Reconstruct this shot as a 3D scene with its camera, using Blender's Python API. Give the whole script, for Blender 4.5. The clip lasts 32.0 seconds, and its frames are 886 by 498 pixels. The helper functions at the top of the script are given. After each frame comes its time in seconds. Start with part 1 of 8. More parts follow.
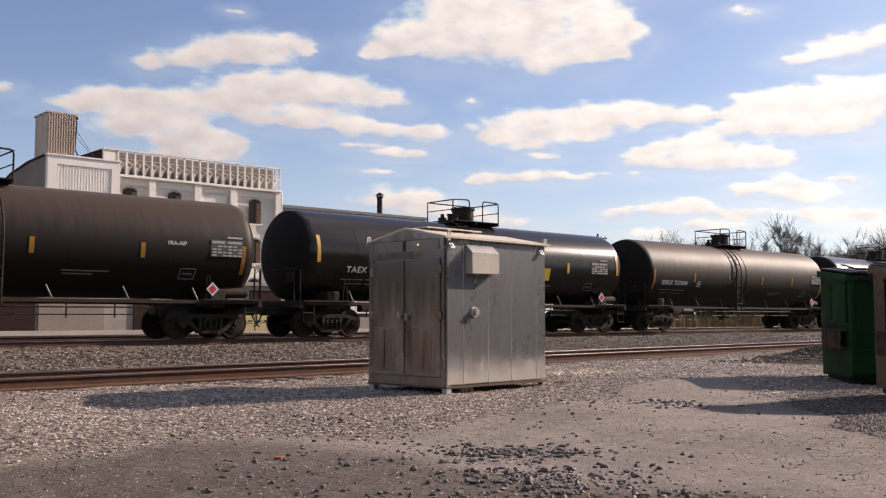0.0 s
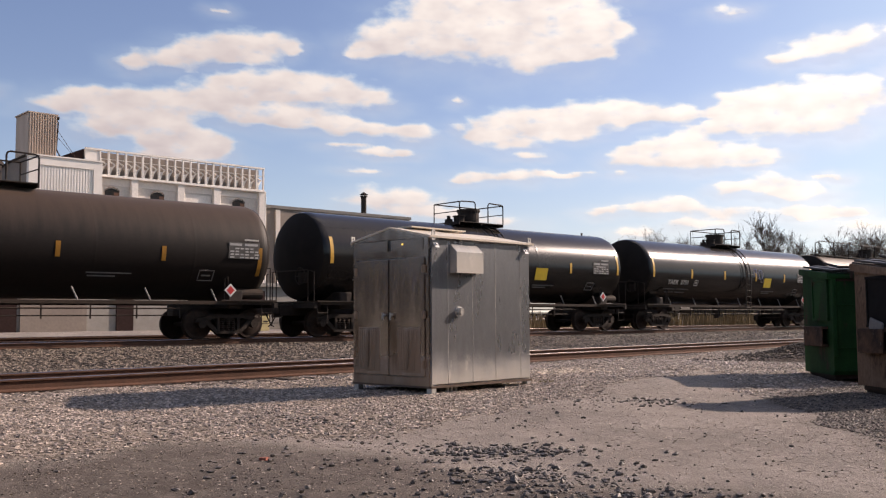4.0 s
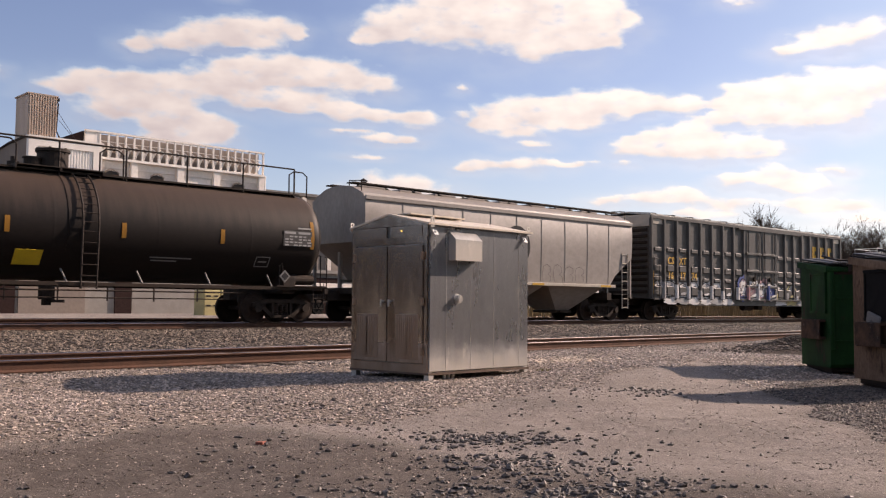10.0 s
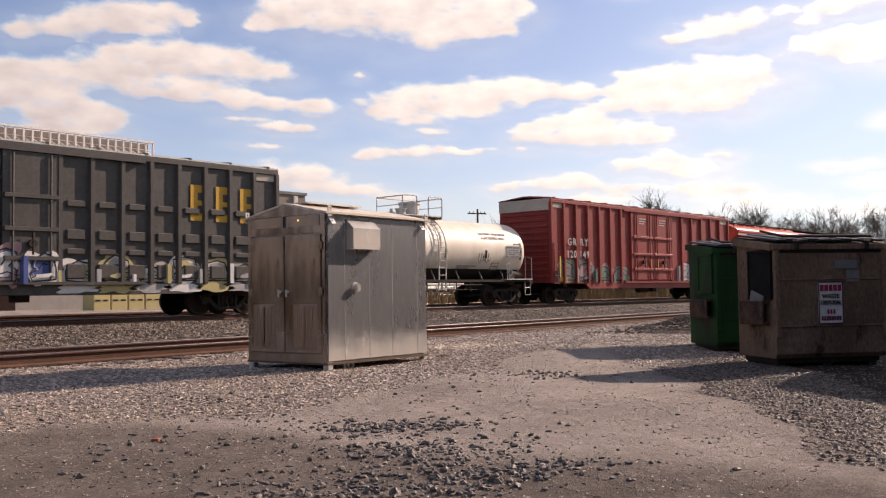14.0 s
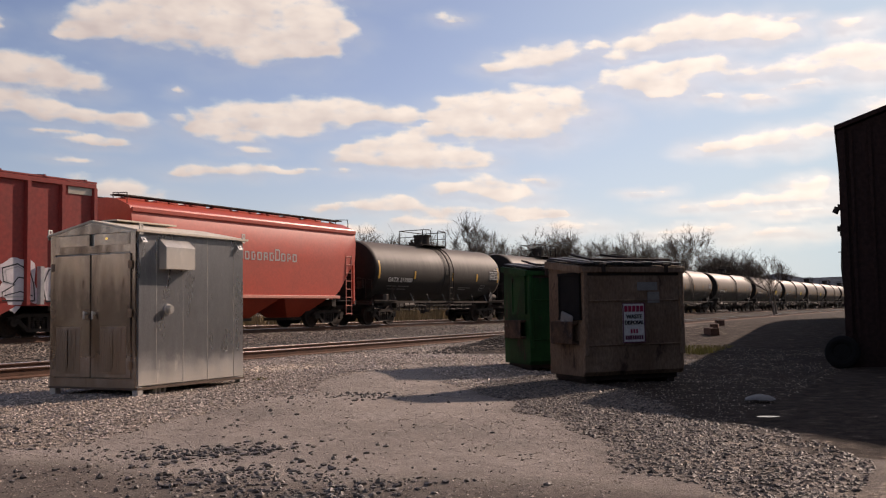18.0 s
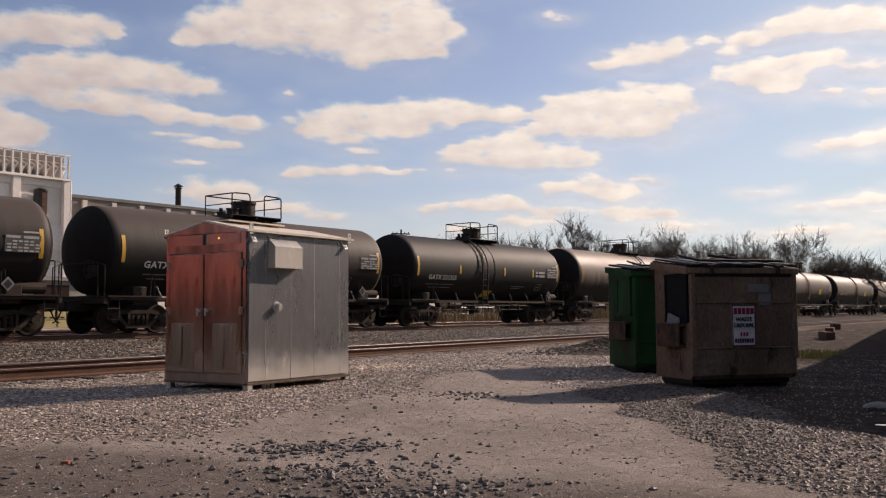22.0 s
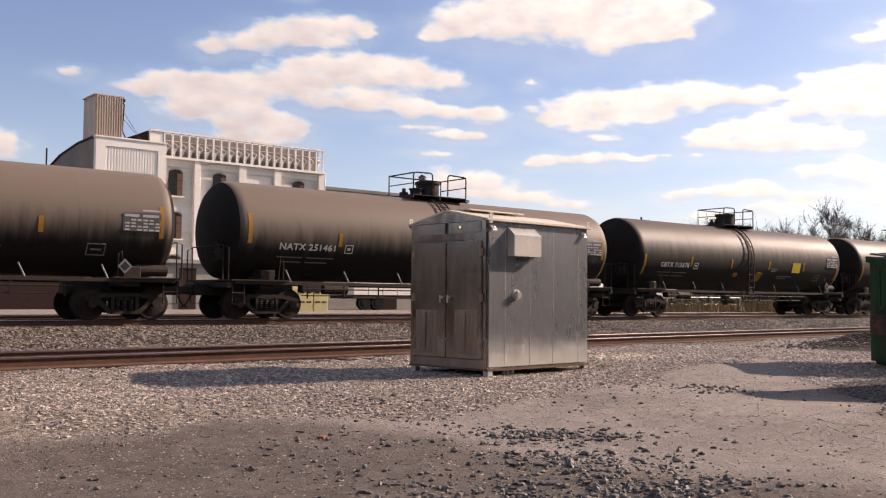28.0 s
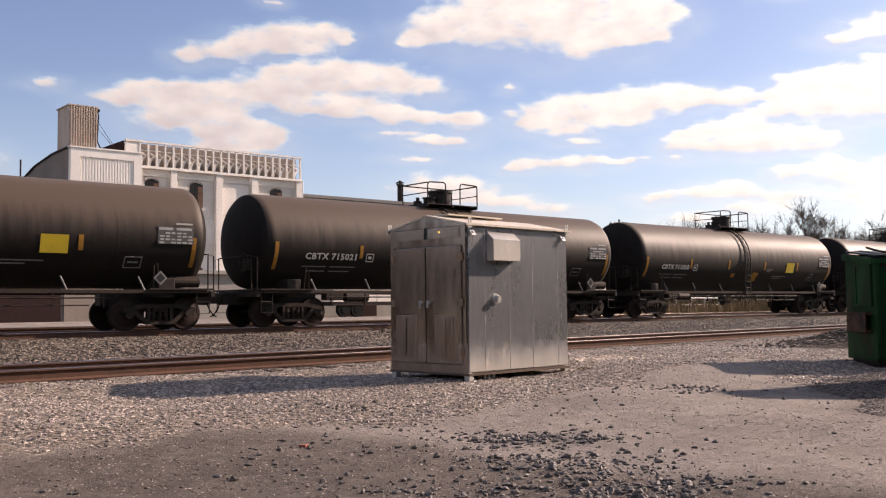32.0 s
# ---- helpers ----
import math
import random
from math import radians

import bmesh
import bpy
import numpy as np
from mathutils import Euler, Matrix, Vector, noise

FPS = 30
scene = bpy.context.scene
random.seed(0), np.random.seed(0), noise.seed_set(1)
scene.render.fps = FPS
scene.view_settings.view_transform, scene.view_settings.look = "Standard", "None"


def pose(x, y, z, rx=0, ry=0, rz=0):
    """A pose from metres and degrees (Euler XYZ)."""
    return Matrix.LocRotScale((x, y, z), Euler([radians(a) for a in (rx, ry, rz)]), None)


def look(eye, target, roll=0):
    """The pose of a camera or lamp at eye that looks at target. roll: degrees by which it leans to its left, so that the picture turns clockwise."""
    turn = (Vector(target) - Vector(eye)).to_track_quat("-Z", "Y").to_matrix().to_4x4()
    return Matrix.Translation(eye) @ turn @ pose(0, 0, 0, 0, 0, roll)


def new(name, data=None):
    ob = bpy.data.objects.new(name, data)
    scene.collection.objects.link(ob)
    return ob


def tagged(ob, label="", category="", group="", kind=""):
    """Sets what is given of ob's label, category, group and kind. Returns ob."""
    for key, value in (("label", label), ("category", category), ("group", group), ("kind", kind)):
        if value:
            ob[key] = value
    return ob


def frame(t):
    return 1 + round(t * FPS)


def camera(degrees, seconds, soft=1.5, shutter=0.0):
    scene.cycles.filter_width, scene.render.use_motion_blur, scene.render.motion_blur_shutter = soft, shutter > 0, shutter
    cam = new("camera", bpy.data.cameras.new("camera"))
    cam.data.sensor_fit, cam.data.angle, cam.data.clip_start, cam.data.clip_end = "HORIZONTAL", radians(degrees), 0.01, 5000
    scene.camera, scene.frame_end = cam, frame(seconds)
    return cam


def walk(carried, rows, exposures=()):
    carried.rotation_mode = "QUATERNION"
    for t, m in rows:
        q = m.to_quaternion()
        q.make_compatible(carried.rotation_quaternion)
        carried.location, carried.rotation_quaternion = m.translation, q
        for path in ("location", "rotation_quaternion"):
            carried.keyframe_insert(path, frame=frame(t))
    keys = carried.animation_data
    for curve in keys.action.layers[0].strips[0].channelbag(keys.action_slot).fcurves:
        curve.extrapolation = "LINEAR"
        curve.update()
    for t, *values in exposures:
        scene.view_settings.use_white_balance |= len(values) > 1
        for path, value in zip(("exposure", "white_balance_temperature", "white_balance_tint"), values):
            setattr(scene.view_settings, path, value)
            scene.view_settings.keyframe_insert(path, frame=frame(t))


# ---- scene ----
EYE = Vector((0.0, 0.0, 1.07))
LENS = 49.97


def aim(yaw, pitch, roll):
    y, p = radians(yaw), radians(pitch)
    way = Vector((-math.sin(y) * math.cos(p), math.cos(y) * math.cos(p), math.sin(p)))
    return look(EYE, EYE + way * 10, roll)


cam = camera(LENS, 32.0, soft=1.2)
PATH = [
    (0, -41.74, 4.17, -0.06), (0.5, -41.88, 4.08, 0.23), (1, -41.96, 4.06, 0.06), (1.5, -42.09, 4.06, -0.20), (2, -42.22, 4.10, -0.46),
    (2.5, -42.31, 4.23, 0.13), (3, -42.46, 4.29, -0.00), (3.5, -42.60, 4.34, -0.33), (4, -42.69, 4.14, -0.33), (4.5, -42.70, 3.91, 0.48),
    (6.5, -42.56, 3.65, 0.60), (7, -42.53, 3.66, 0.83), (7.5, -42.49, 3.65, 0.80), (8, -42.50, 3.62, 0.91), (8.5, -42.49, 3.73, 0.61),
    (9, -42.49, 3.84, 0.48), (9.5, -42.57, 3.64, 0.39), (10, -42.75, 3.38, 0.50), (10.5, -42.85, 3.17, 0.40), (11, -42.92, 3.07, 0.65),
    (11.5, -43.09, 3.02, 0.42), (12, -43.59, 3.16, -0.40), (12.5, -44.45, 3.31, -0.99), (13, -45.45, 3.17, -1.74), (13.5, -47.15, 2.80, -1.44),
    (15.5, -53.54, 2.82, -1.12), (16, -55.33, 2.77, -1.77), (16.5, -57.44, 2.88, -0.71), (17, -58.88, 3.24, -0.35), (17.5, -59.82, 3.53, -0.66),
    (18, -59.77, 3.74, -0.95), (18.5, -59.37, 3.83, -0.85), (19, -59.38, 3.81, -0.71), (19.5, -59.37, 3.77, -0.73), (20, -59.27, 3.77, -0.83),
    (20.5, -58.85, 3.68, -1.32), (21, -57.95, 3.53, -1.25), (21.5, -56.80, 3.59, -0.13), (22, -53.54, 3.81, -0.37), (22.5, -50.32, 4.11, -0.44),
    (23, -47.78, 4.22, 0.02), (23.5, -44.65, 4.39, 0.02), (24, -42.18, 4.69, -0.19), (24.5, -41.35, 4.52, -0.05), (25, -40.56, 4.16, -0.01),
    (25.5, -40.14, 3.91, -0.19), (27.5, -39.23, 3.21, 0.35), (28, -39.21, 3.10, 0.44), (28.5, -39.39, 2.86, -0.16), (29, -39.57, 2.72, -0.04),
    (29.5, -39.71, 2.60, -0.08), (30, -39.77, 2.53, -0.07), (30.5, -39.86, 3.03, -0.34), (31, -39.99, 3.38, -0.50), (31.5, -40.22, 3.46, -0.66),
    (32, -40.47, 3.42, -0.62),
]
walk(cam, [(t, aim(a, b, c)) for t, a, b, c in PATH], [(0, 0.50, 6850, 14), (4, 0.50, 6900, 15), (8, 0.50, 7050, 17), (13, 0.62, 7200, 19), (16, 0.33, 7250, 17), (18, 0.17, 7250, 17), (21, 0.13, 7250, 17), (24, 0.33, 7000, 15), (28, 0.66, 7100, 17), (32, 0.65, 7050, 17)])

# ---- light ----
SUN_YAW, SUN_EL = -104.0, 28.6
world = bpy.data.worlds.new("sky")
scene.world = world
world.use_nodes = True
wn = world.node_tree
for n in list(wn.nodes):
    wn.nodes.remove(n)
sky = wn.nodes.new("ShaderNodeTexSky")
sky.sky_type = "NISHITA"
sky.sun_disc = False
sky.sun_elevation = radians(SUN_EL)
sky.sun_rotation = radians(-SUN_YAW)
sky.air_density, sky.dust_density, sky.ozone_density = 1.0, 0.7, 1.6
wbg = wn.nodes.new("ShaderNodeBackground")
wbg.inputs["Strength"].default_value = 0.083
wout = wn.nodes.new("ShaderNodeOutputWorld")
wmul = wn.nodes.new("ShaderNodeVectorMath")
wmul.operation = "MULTIPLY"
wmul.inputs[1].default_value = (1.04, 1.0, 1.14)
wn.links.new(sky.outputs[0], wmul.inputs[0])
wn.links.new(wmul.outputs[0], wbg.inputs["Color"])
wn.links.new(wbg.outputs[0], wout.inputs["Surface"])
sun = new("sun", bpy.data.lights.new("sun", "SUN"))
sun.data.energy, sun.data.angle, sun.data.color = 5.0, radians(0.6), (1.0, 0.855, 0.755)
sy, se = radians(SUN_YAW), radians(SUN_EL)
SUNWAY = Vector((-math.sin(sy) * math.cos(se), math.cos(sy) * math.cos(se), math.sin(se)))
sun.matrix_world = look(SUNWAY * 60, (0, 0, 0))

# ---- materials ----


def node(nt, kind, **kw):
    n = nt.nodes.new(kind)
    for k, v in kw.items():
        n.inputs[k.replace("_", " ")].default_value = v
    return n


def paint(name, base, rough=0.6, metal=0.0, second=None, scale=3.0, spread=0.5, grain=0.12, grain_scale=60.0,
          bump=0.1, coat=0.0, stretch=(1, 1, 1), per_piece=0.0, per_island=0.0, rough_var=0.1, spec=None, spots=None, spot_scale=8.0, spot_cut=0.62):
    """A surface with variation at two scales: broad stains of a second colour and a fine grain."""
    m = bpy.data.materials.new(name)
    m.use_nodes = True
    nt = m.node_tree
    b = nt.nodes["Principled BSDF"]
    L = nt.links.new
    tc = nt.nodes.new("ShaderNodeTexCoord")
    mp = nt.nodes.new("ShaderNodeMapping")
    mp.inputs["Scale"].default_value = stretch
    L(tc.outputs["Object"], mp.inputs["Vector"])
    n1 = node(nt, "ShaderNodeTexNoise", Scale=scale, Detail=6.0, Roughness=0.6)
    n2 = node(nt, "ShaderNodeTexNoise", Scale=grain_scale, Detail=3.0, Roughness=0.6)
    L(mp.outputs[0], n1.inputs["Vector"])
    L(mp.outputs[0], n2.inputs["Vector"])
    r1 = nt.nodes.new("ShaderNodeMapRange")
    r1.inputs["From Min"].default_value, r1.inputs["From Max"].default_value = 0.5 - spread * 0.5, 0.5 + spread * 0.5
    L(n1.outputs["Fac"], r1.inputs["Value"])
    mix = nt.nodes.new("ShaderNodeMix")
    mix.data_type = "RGBA"
    mix.inputs["A"].default_value = (*base, 1)
    mix.inputs["B"].default_value = (*(second or [c * 0.72 for c in base]), 1)
    L(r1.outputs[0], mix.inputs["Factor"])
    colour = mix.outputs["Result"]
    if spots:
        n3 = node(nt, "ShaderNodeTexNoise", Scale=spot_scale, Detail=8.0, Roughness=0.7)
        L(mp.outputs[0], n3.inputs["Vector"])
        r3 = nt.nodes.new("ShaderNodeMapRange")
        r3.inputs["From Min"].default_value, r3.inputs["From Max"].default_value = spot_cut, spot_cut + 0.08
        L(n3.outputs["Fac"], r3.inputs["Value"])
        mx = nt.nodes.new("ShaderNodeMix")
        mx.data_type = "RGBA"
        L(r3.outputs[0], mx.inputs["Factor"])
        L(colour, mx.inputs["A"])
        mx.inputs["B"].default_value = (*spots, 1)
        colour = mx.outputs["Result"]
    mul = nt.nodes.new("ShaderNodeMapRange")
    mul.inputs["From Min"].default_value, mul.inputs["From Max"].default_value = 0.3, 0.7
    mul.inputs["To Min"].default_value, mul.inputs["To Max"].default_value = 1 - grain * 1.6, 1 + grain * 1.6
    L(n2.outputs["Fac"], mul.inputs["Value"])
    val = mul.outputs[0]
    if per_piece:
        oi = nt.nodes.new("ShaderNodeObjectInfo")
        ge = nt.nodes.new("ShaderNodeNewGeometry")
        ad = nt.nodes.new("ShaderNodeMath")
        ad.operation = "ADD"
        L(oi.outputs["Random"], ad.inputs[0])
        L(ge.outputs["Random Per Island"], ad.inputs[1])
        rp = nt.nodes.new("ShaderNodeMapRange")
        rp.inputs["From Max"].default_value = 2.0
        rp.inputs["To Min"].default_value, rp.inputs["To Max"].default_value = 1 - per_piece, 1 + per_piece
        L(ad.outputs[0], rp.inputs["Value"])
        mm = nt.nodes.new("ShaderNodeMath")
        mm.operation = "MULTIPLY"
        L(val, mm.inputs[0])
        L(rp.outputs[0], mm.inputs[1])
        val = mm.outputs[0]
    if per_island:
        ge = nt.nodes.new("ShaderNodeNewGeometry")
        rp = nt.nodes.new("ShaderNodeMapRange")
        rp.inputs["To Min"].default_value, rp.inputs["To Max"].default_value = 1 - per_island, 1 + per_island
        L(ge.outputs["Random Per Island"], rp.inputs["Value"])
        mm = nt.nodes.new("ShaderNodeMath")
        mm.operation = "MULTIPLY"
        L(val, mm.inputs[0])
        L(rp.outputs[0], mm.inputs[1])
        val = mm.outputs[0]
    sc = nt.nodes.new("ShaderNodeVectorMath")
    sc.operation = "SCALE"
    L(colour, sc.inputs[0])
    L(val, sc.inputs["Scale"])
    L(sc.outputs[0], b.inputs["Base Color"])
    rr = nt.nodes.new("ShaderNodeMapRange")
    rr.inputs["To Min"].default_value, rr.inputs["To Max"].default_value = max(0.03, rough - rough_var), min(1, rough + rough_var)
    L(n1.outputs["Fac"], rr.inputs["Value"])
    L(rr.outputs[0], b.inputs["Roughness"])
    b.inputs["Metallic"].default_value = metal
    b.inputs["Specular IOR Level"].default_value = spec if spec is not None else (0.12 if rough >= 0.6 else 0.4)
    if coat:
        b.inputs["Coat Weight"].default_value, b.inputs["Coat Roughness"].default_value = coat, 0.12
    if bump:
        bp = node(nt, "ShaderNodeBump", Strength=bump, Distance=0.02)
        L(n2.outputs["Fac"], bp.inputs["Height"])
        L(bp.outputs[0], b.inputs["Normal"])
    return m


def glow(name, colour, strength):
    m = bpy.data.materials.new(name)
    m.use_nodes = True
    b = m.node_tree.nodes["Principled BSDF"]
    b.inputs["Base Color"].default_value = (*colour, 1)
    b.inputs["Emission Color"].default_value = (*colour, 1)
    b.inputs["Emission Strength"].default_value = strength
    return m


M = {}
M["steel_dark"] = paint("steel_dark", (0.022, 0.019, 0.018), 0.65, second=(0.05, 0.036, 0.028), scale=4, bump=0.15)
M["truck_steel"] = paint("truck_steel", (0.028, 0.022, 0.019), 0.75, second=(0.055, 0.039, 0.029), scale=5, bump=0.2)
M["frame_dust"] = paint("frame_dust", (0.05, 0.037, 0.029), 0.8, second=(0.02, 0.016, 0.0135), scale=4, bump=0.2)
M["wheel_rim"] = paint("wheel_rim", (0.018, 0.014, 0.012), 0.7, 0.1, second=(0.05, 0.032, 0.024), scale=6)
M["tank_black"] = paint("tank_black", (0.008, 0.0075, 0.0075), 0.22, second=(0.017, 0.015, 0.014), scale=0.8, grain=0.08, grain_scale=20, bump=0.012, stretch=(0.5, 1, 1), rough_var=0.05, spec=0.32)
M["tank_brown"] = paint("tank_brown", (0.0125, 0.0092, 0.0082), 0.55, spec=0.16, second=(0.009, 0.0068, 0.0062), scale=0.7, grain=0.1, grain_scale=16, bump=0.03, stretch=(0.4, 1, 1))
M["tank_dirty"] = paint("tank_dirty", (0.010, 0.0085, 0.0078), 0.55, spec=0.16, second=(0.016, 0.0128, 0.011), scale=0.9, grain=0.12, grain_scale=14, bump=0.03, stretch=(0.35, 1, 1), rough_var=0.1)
M["tank_dusty"] = paint("tank_dusty", (0.010, 0.0085, 0.0078), 0.55, spec=0.16, second=(0.016, 0.0128, 0.011), scale=0.9, grain=0.12, grain_scale=14, bump=0.03, stretch=(0.35, 1, 1), rough_var=0.1)
M["tank_grey"] = paint("tank_grey", (0.018, 0.0155, 0.0145), 0.6, spec=0.16, second=(0.013, 0.0112, 0.0102), scale=0.8, grain=0.1, grain_scale=14, bump=0.03, stretch=(0.35, 1, 1), rough_var=0.1)
M["tank_soot"] = paint("tank_soot", (0.013, 0.012, 0.0115), 0.6, spec=0.15, second=(0.022, 0.019, 0.017), scale=0.9, grain=0.1, grain_scale=14, bump=0.02, stretch=(0.35, 1, 1))
# tank ends: soot, with the shade they stand in painted in
M["tank_head"] = paint("tank_head", (0.014, 0.012, 0.011), 0.75, spec=0.08, second=(0.028, 0.022, 0.019), scale=1.4, bump=0.03)
M["tank_white"] = paint("tank_white", (0.77, 0.69, 0.575), 0.5, second=(0.58, 0.50, 0.40), scale=0.9, spread=0.4, grain=0.08, bump=0.02, stretch=(1, 1, 0.6), spots=(0.12, 0.06, 0.035), spot_scale=2.4, spot_cut=0.66)
M["black_band"] = paint("black_band", (0.02, 0.019, 0.019), 0.5, scale=2)
M["amber"] = paint("amber", (0.36, 0.17, 0.025), 0.6, second=(0.24, 0.12, 0.025), scale=6, bump=0.02)
M["yellow"] = paint("yellow", (0.585, 0.328, 0.0234), 0.5, second=(0.429, 0.234, 0.0234), scale=6, bump=0.02)
M["yellow_panel"] = paint("yellow_panel", (0.608, 0.437, 0.0234), 0.5, second=(0.468, 0.328, 0.0234), scale=3, bump=0.02)
M["white_mark"] = paint("white_mark", (0.562, 0.546, 0.515), 0.6, second=(0.429, 0.406, 0.374), scale=8, bump=0.0)
M["thin_spray"] = paint("thin_spray", (0.135, 0.118, 0.105), 0.7, second=(0.18, 0.158, 0.14), scale=5, bump=0.0)
M["panel_grey"] = paint("panel_grey", (0.11, 0.105, 0.1), 0.6, second=(0.07, 0.066, 0.062), scale=8, bump=0.0)
M["grey_mark"] = paint("grey_mark", (0.203, 0.195, 0.187), 0.6, scale=8, bump=0.0)
M["dark_mark"] = paint("dark_mark", (0.03, 0.03, 0.032), 0.6, scale=8, bump=0.0)
M["red_mark"] = paint("red_mark", (0.55, 0.05, 0.05), 0.6, scale=8, bump=0.0)
M["hopper_grey"] = paint("hopper_grey", (0.30, 0.265, 0.235), 0.55, second=(0.235, 0.203, 0.178), scale=0.8, grain=0.07, grain_scale=10, bump=0.03, stretch=(0.4, 1, 0.5))
M["hopper_red"] = paint("hopper_red", (0.52, 0.075, 0.04), 0.42, second=(0.42, 0.066, 0.038), scale=0.8, grain=0.06, grain_scale=10, bump=0.02)
M["car_red"] = paint("car_red", (0.27, 0.028, 0.021), 0.5, spec=0.25, second=(0.2, 0.03, 0.024), scale=1.2, grain=0.1, grain_scale=8, bump=0.04)
M["car_black"] = paint("car_black", (0.088, 0.080, 0.073), 0.5, spec=0.3, second=(0.052, 0.047, 0.043), scale=1.4, grain=0.1, grain_scale=9, bump=0.05)
M["car_cream"] = paint("car_cream", (0.484, 0.445, 0.374), 0.6, second=(0.39, 0.328, 0.265), scale=1.5)


def add_splash_and_glow(m, dust, z_hi, z_lo, rough=0.6):
    """Mud and road dust at the foot of a wall, with an uneven upper edge; on doors it also paints in the ground's
    reflection.
    """
    nt = m.node_tree
    L = nt.links.new
    b = nt.nodes["Principled BSDF"]
    tc = nt.nodes.new("ShaderNodeTexCoord")
    sp = nt.nodes.new("ShaderNodeSeparateXYZ")
    L(tc.outputs["Object"], sp.inputs[0])
    n = node(nt, "ShaderNodeTexNoise", Scale=4.5, Detail=8.0, Roughness=0.65)
    L(tc.outputs["Object"], n.inputs["Vector"])
    add = nt.nodes.new("ShaderNodeMath")
    add.operation = "MULTIPLY_ADD"
    L(n.outputs["Fac"], add.inputs[0])
    add.inputs[1].default_value = -0.5
    L(sp.outputs[2], add.inputs[2])
    r = nt.nodes.new("ShaderNodeMapRange")
    r.interpolation_type = "SMOOTHSTEP"
    r.inputs["From Min"].default_value, r.inputs["From Max"].default_value = z_hi - 0.25, z_lo - 0.25
    r.inputs["To Max"].default_value = 0.85
    L(add.outputs[0], r.inputs["Value"])
    old = b.inputs["Base Color"].links[0].from_socket
    mx = nt.nodes.new("ShaderNodeMix")
    mx.data_type = "RGBA"
    L(r.outputs[0], mx.inputs["Factor"])
    L(old, mx.inputs["A"])
    mx.inputs["B"].default_value = (*dust, 1)
    L(mx.outputs["Result"], b.inputs["Base Color"])
    me = nt.nodes.new("ShaderNodeMapRange")
    me.inputs["To Min"].default_value, me.inputs["To Max"].default_value = b.inputs["Metallic"].default_value, 0.0
    L(r.outputs[0], me.inputs["Value"])
    L(me.outputs[0], b.inputs["Metallic"])
    ro = b.inputs["Roughness"].links[0].from_socket
    mr = nt.nodes.new("ShaderNodeMix")
    L(r.outputs[0], mr.inputs["Factor"])
    L(ro, mr.inputs["A"])
    mr.inputs["B"].default_value = rough
    L(mr.outputs["Result"], b.inputs["Roughness"])
    return m


M["sign_red"] = paint("sign_red", (0.30, 0.03, 0.07), 0.6, scale=8, bump=0)
M["sign_purple"] = paint("sign_purple", (0.12, 0.03, 0.06), 0.6, scale=8, bump=0)
M["cream_trim"] = paint("cream_trim", (0.66, 0.58, 0.47), 0.5, second=(0.5, 0.43, 0.34), scale=2)
M["stainless"] = add_splash_and_glow(paint("stainless", (0.47, 0.475, 0.485), 0.3, 0.85, second=(0.29, 0.294, 0.302), scale=1.6, spread=0.3, grain=0.09, grain_scale=60, bump=0.02, stretch=(1.6, 1, 0.5), rough_var=0.16, spots=(0.6, 0.58, 0.55), spot_scale=2.6, spot_cut=0.60), (0.46, 0.42, 0.36), 0.60, 0.08)
# brown foot of the doors: rust, with the ground's warm reflection painted in
M["stainless_rust"] = add_splash_and_glow(paint("stainless_rust", (0.55, 0.48, 0.42), 0.20, 0.93, second=(0.20, 0.15, 0.118), scale=1.3, spread=0.28, grain=0.08, grain_scale=70, bump=0.012, stretch=(2.5, 2.5, 0.6), rough_var=0.1, spots=(0.13, 0.075, 0.045), spot_scale=2.2, spot_cut=0.63), (0.26, 0.17, 0.105), 0.75, 0.0)
M["base_steel"] = paint("base_steel", (0.16, 0.12, 0.095), 0.6, 0.3, second=(0.09, 0.065, 0.05), scale=5, bump=0.15)
M["galvanised"] = paint("galvanised", (0.55, 0.53, 0.49), 0.5, 0.3, second=(0.43, 0.41, 0.375), scale=5)
M["stencil"] = paint("stencil", (0.2, 0.15, 0.12), 0.7, second=(0.4, 0.33, 0.27), scale=7, spread=0.3, bump=0)
M["bright_label"] = paint("bright_label", (0.624, 0.624, 0.608), 0.5, scale=9, bump=0)
M["rail_side"] = paint("rail_side", (0.135, 0.07, 0.047), 0.75, second=(0.085, 0.05, 0.036), scale=4, grain=0.15, bump=0.2)
M["rail_head"] = paint("rail_head", (0.55, 0.52, 0.5), 0.22, 1.0, second=(0.35, 0.26, 0.2), scale=1.5)
M["tie"] = paint("tie", (0.078, 0.0585, 0.0468), 0.9, second=(0.0429, 0.0351, 0.0296), scale=3, grain=0.25, grain_scale=25, bump=0.4, stretch=(1, 0.2, 1), per_piece=0.25)
M["stone_pale"] = paint("stone_pale", (0.45, 0.365, 0.295), 0.42, spec=0.34, second=(0.2, 0.163, 0.134), scale=14, grain=0.2, grain_scale=80, bump=0.3, per_island=0.7)
M["stone_brown"] = paint("stone_brown", (0.205, 0.162, 0.124), 0.6, spec=0.22, second=(0.09, 0.071, 0.054), scale=14, grain=0.2, grain_scale=80, bump=0.3, per_island=0.8)
M["stone_mid"] = paint("stone_mid", (0.15, 0.122, 0.1), 0.6, spec=0.2, second=(0.07, 0.056, 0.046), scale=14, grain=0.2, grain_scale=80, bump=0.3, per_island=0.8)
M["crumb"] = paint("crumb", (0.058, 0.05, 0.043), 0.5, spec=0.35, second=(0.12, 0.102, 0.087), scale=14, grain=0.2, grain_scale=80, bump=0.3, per_piece=0.7)
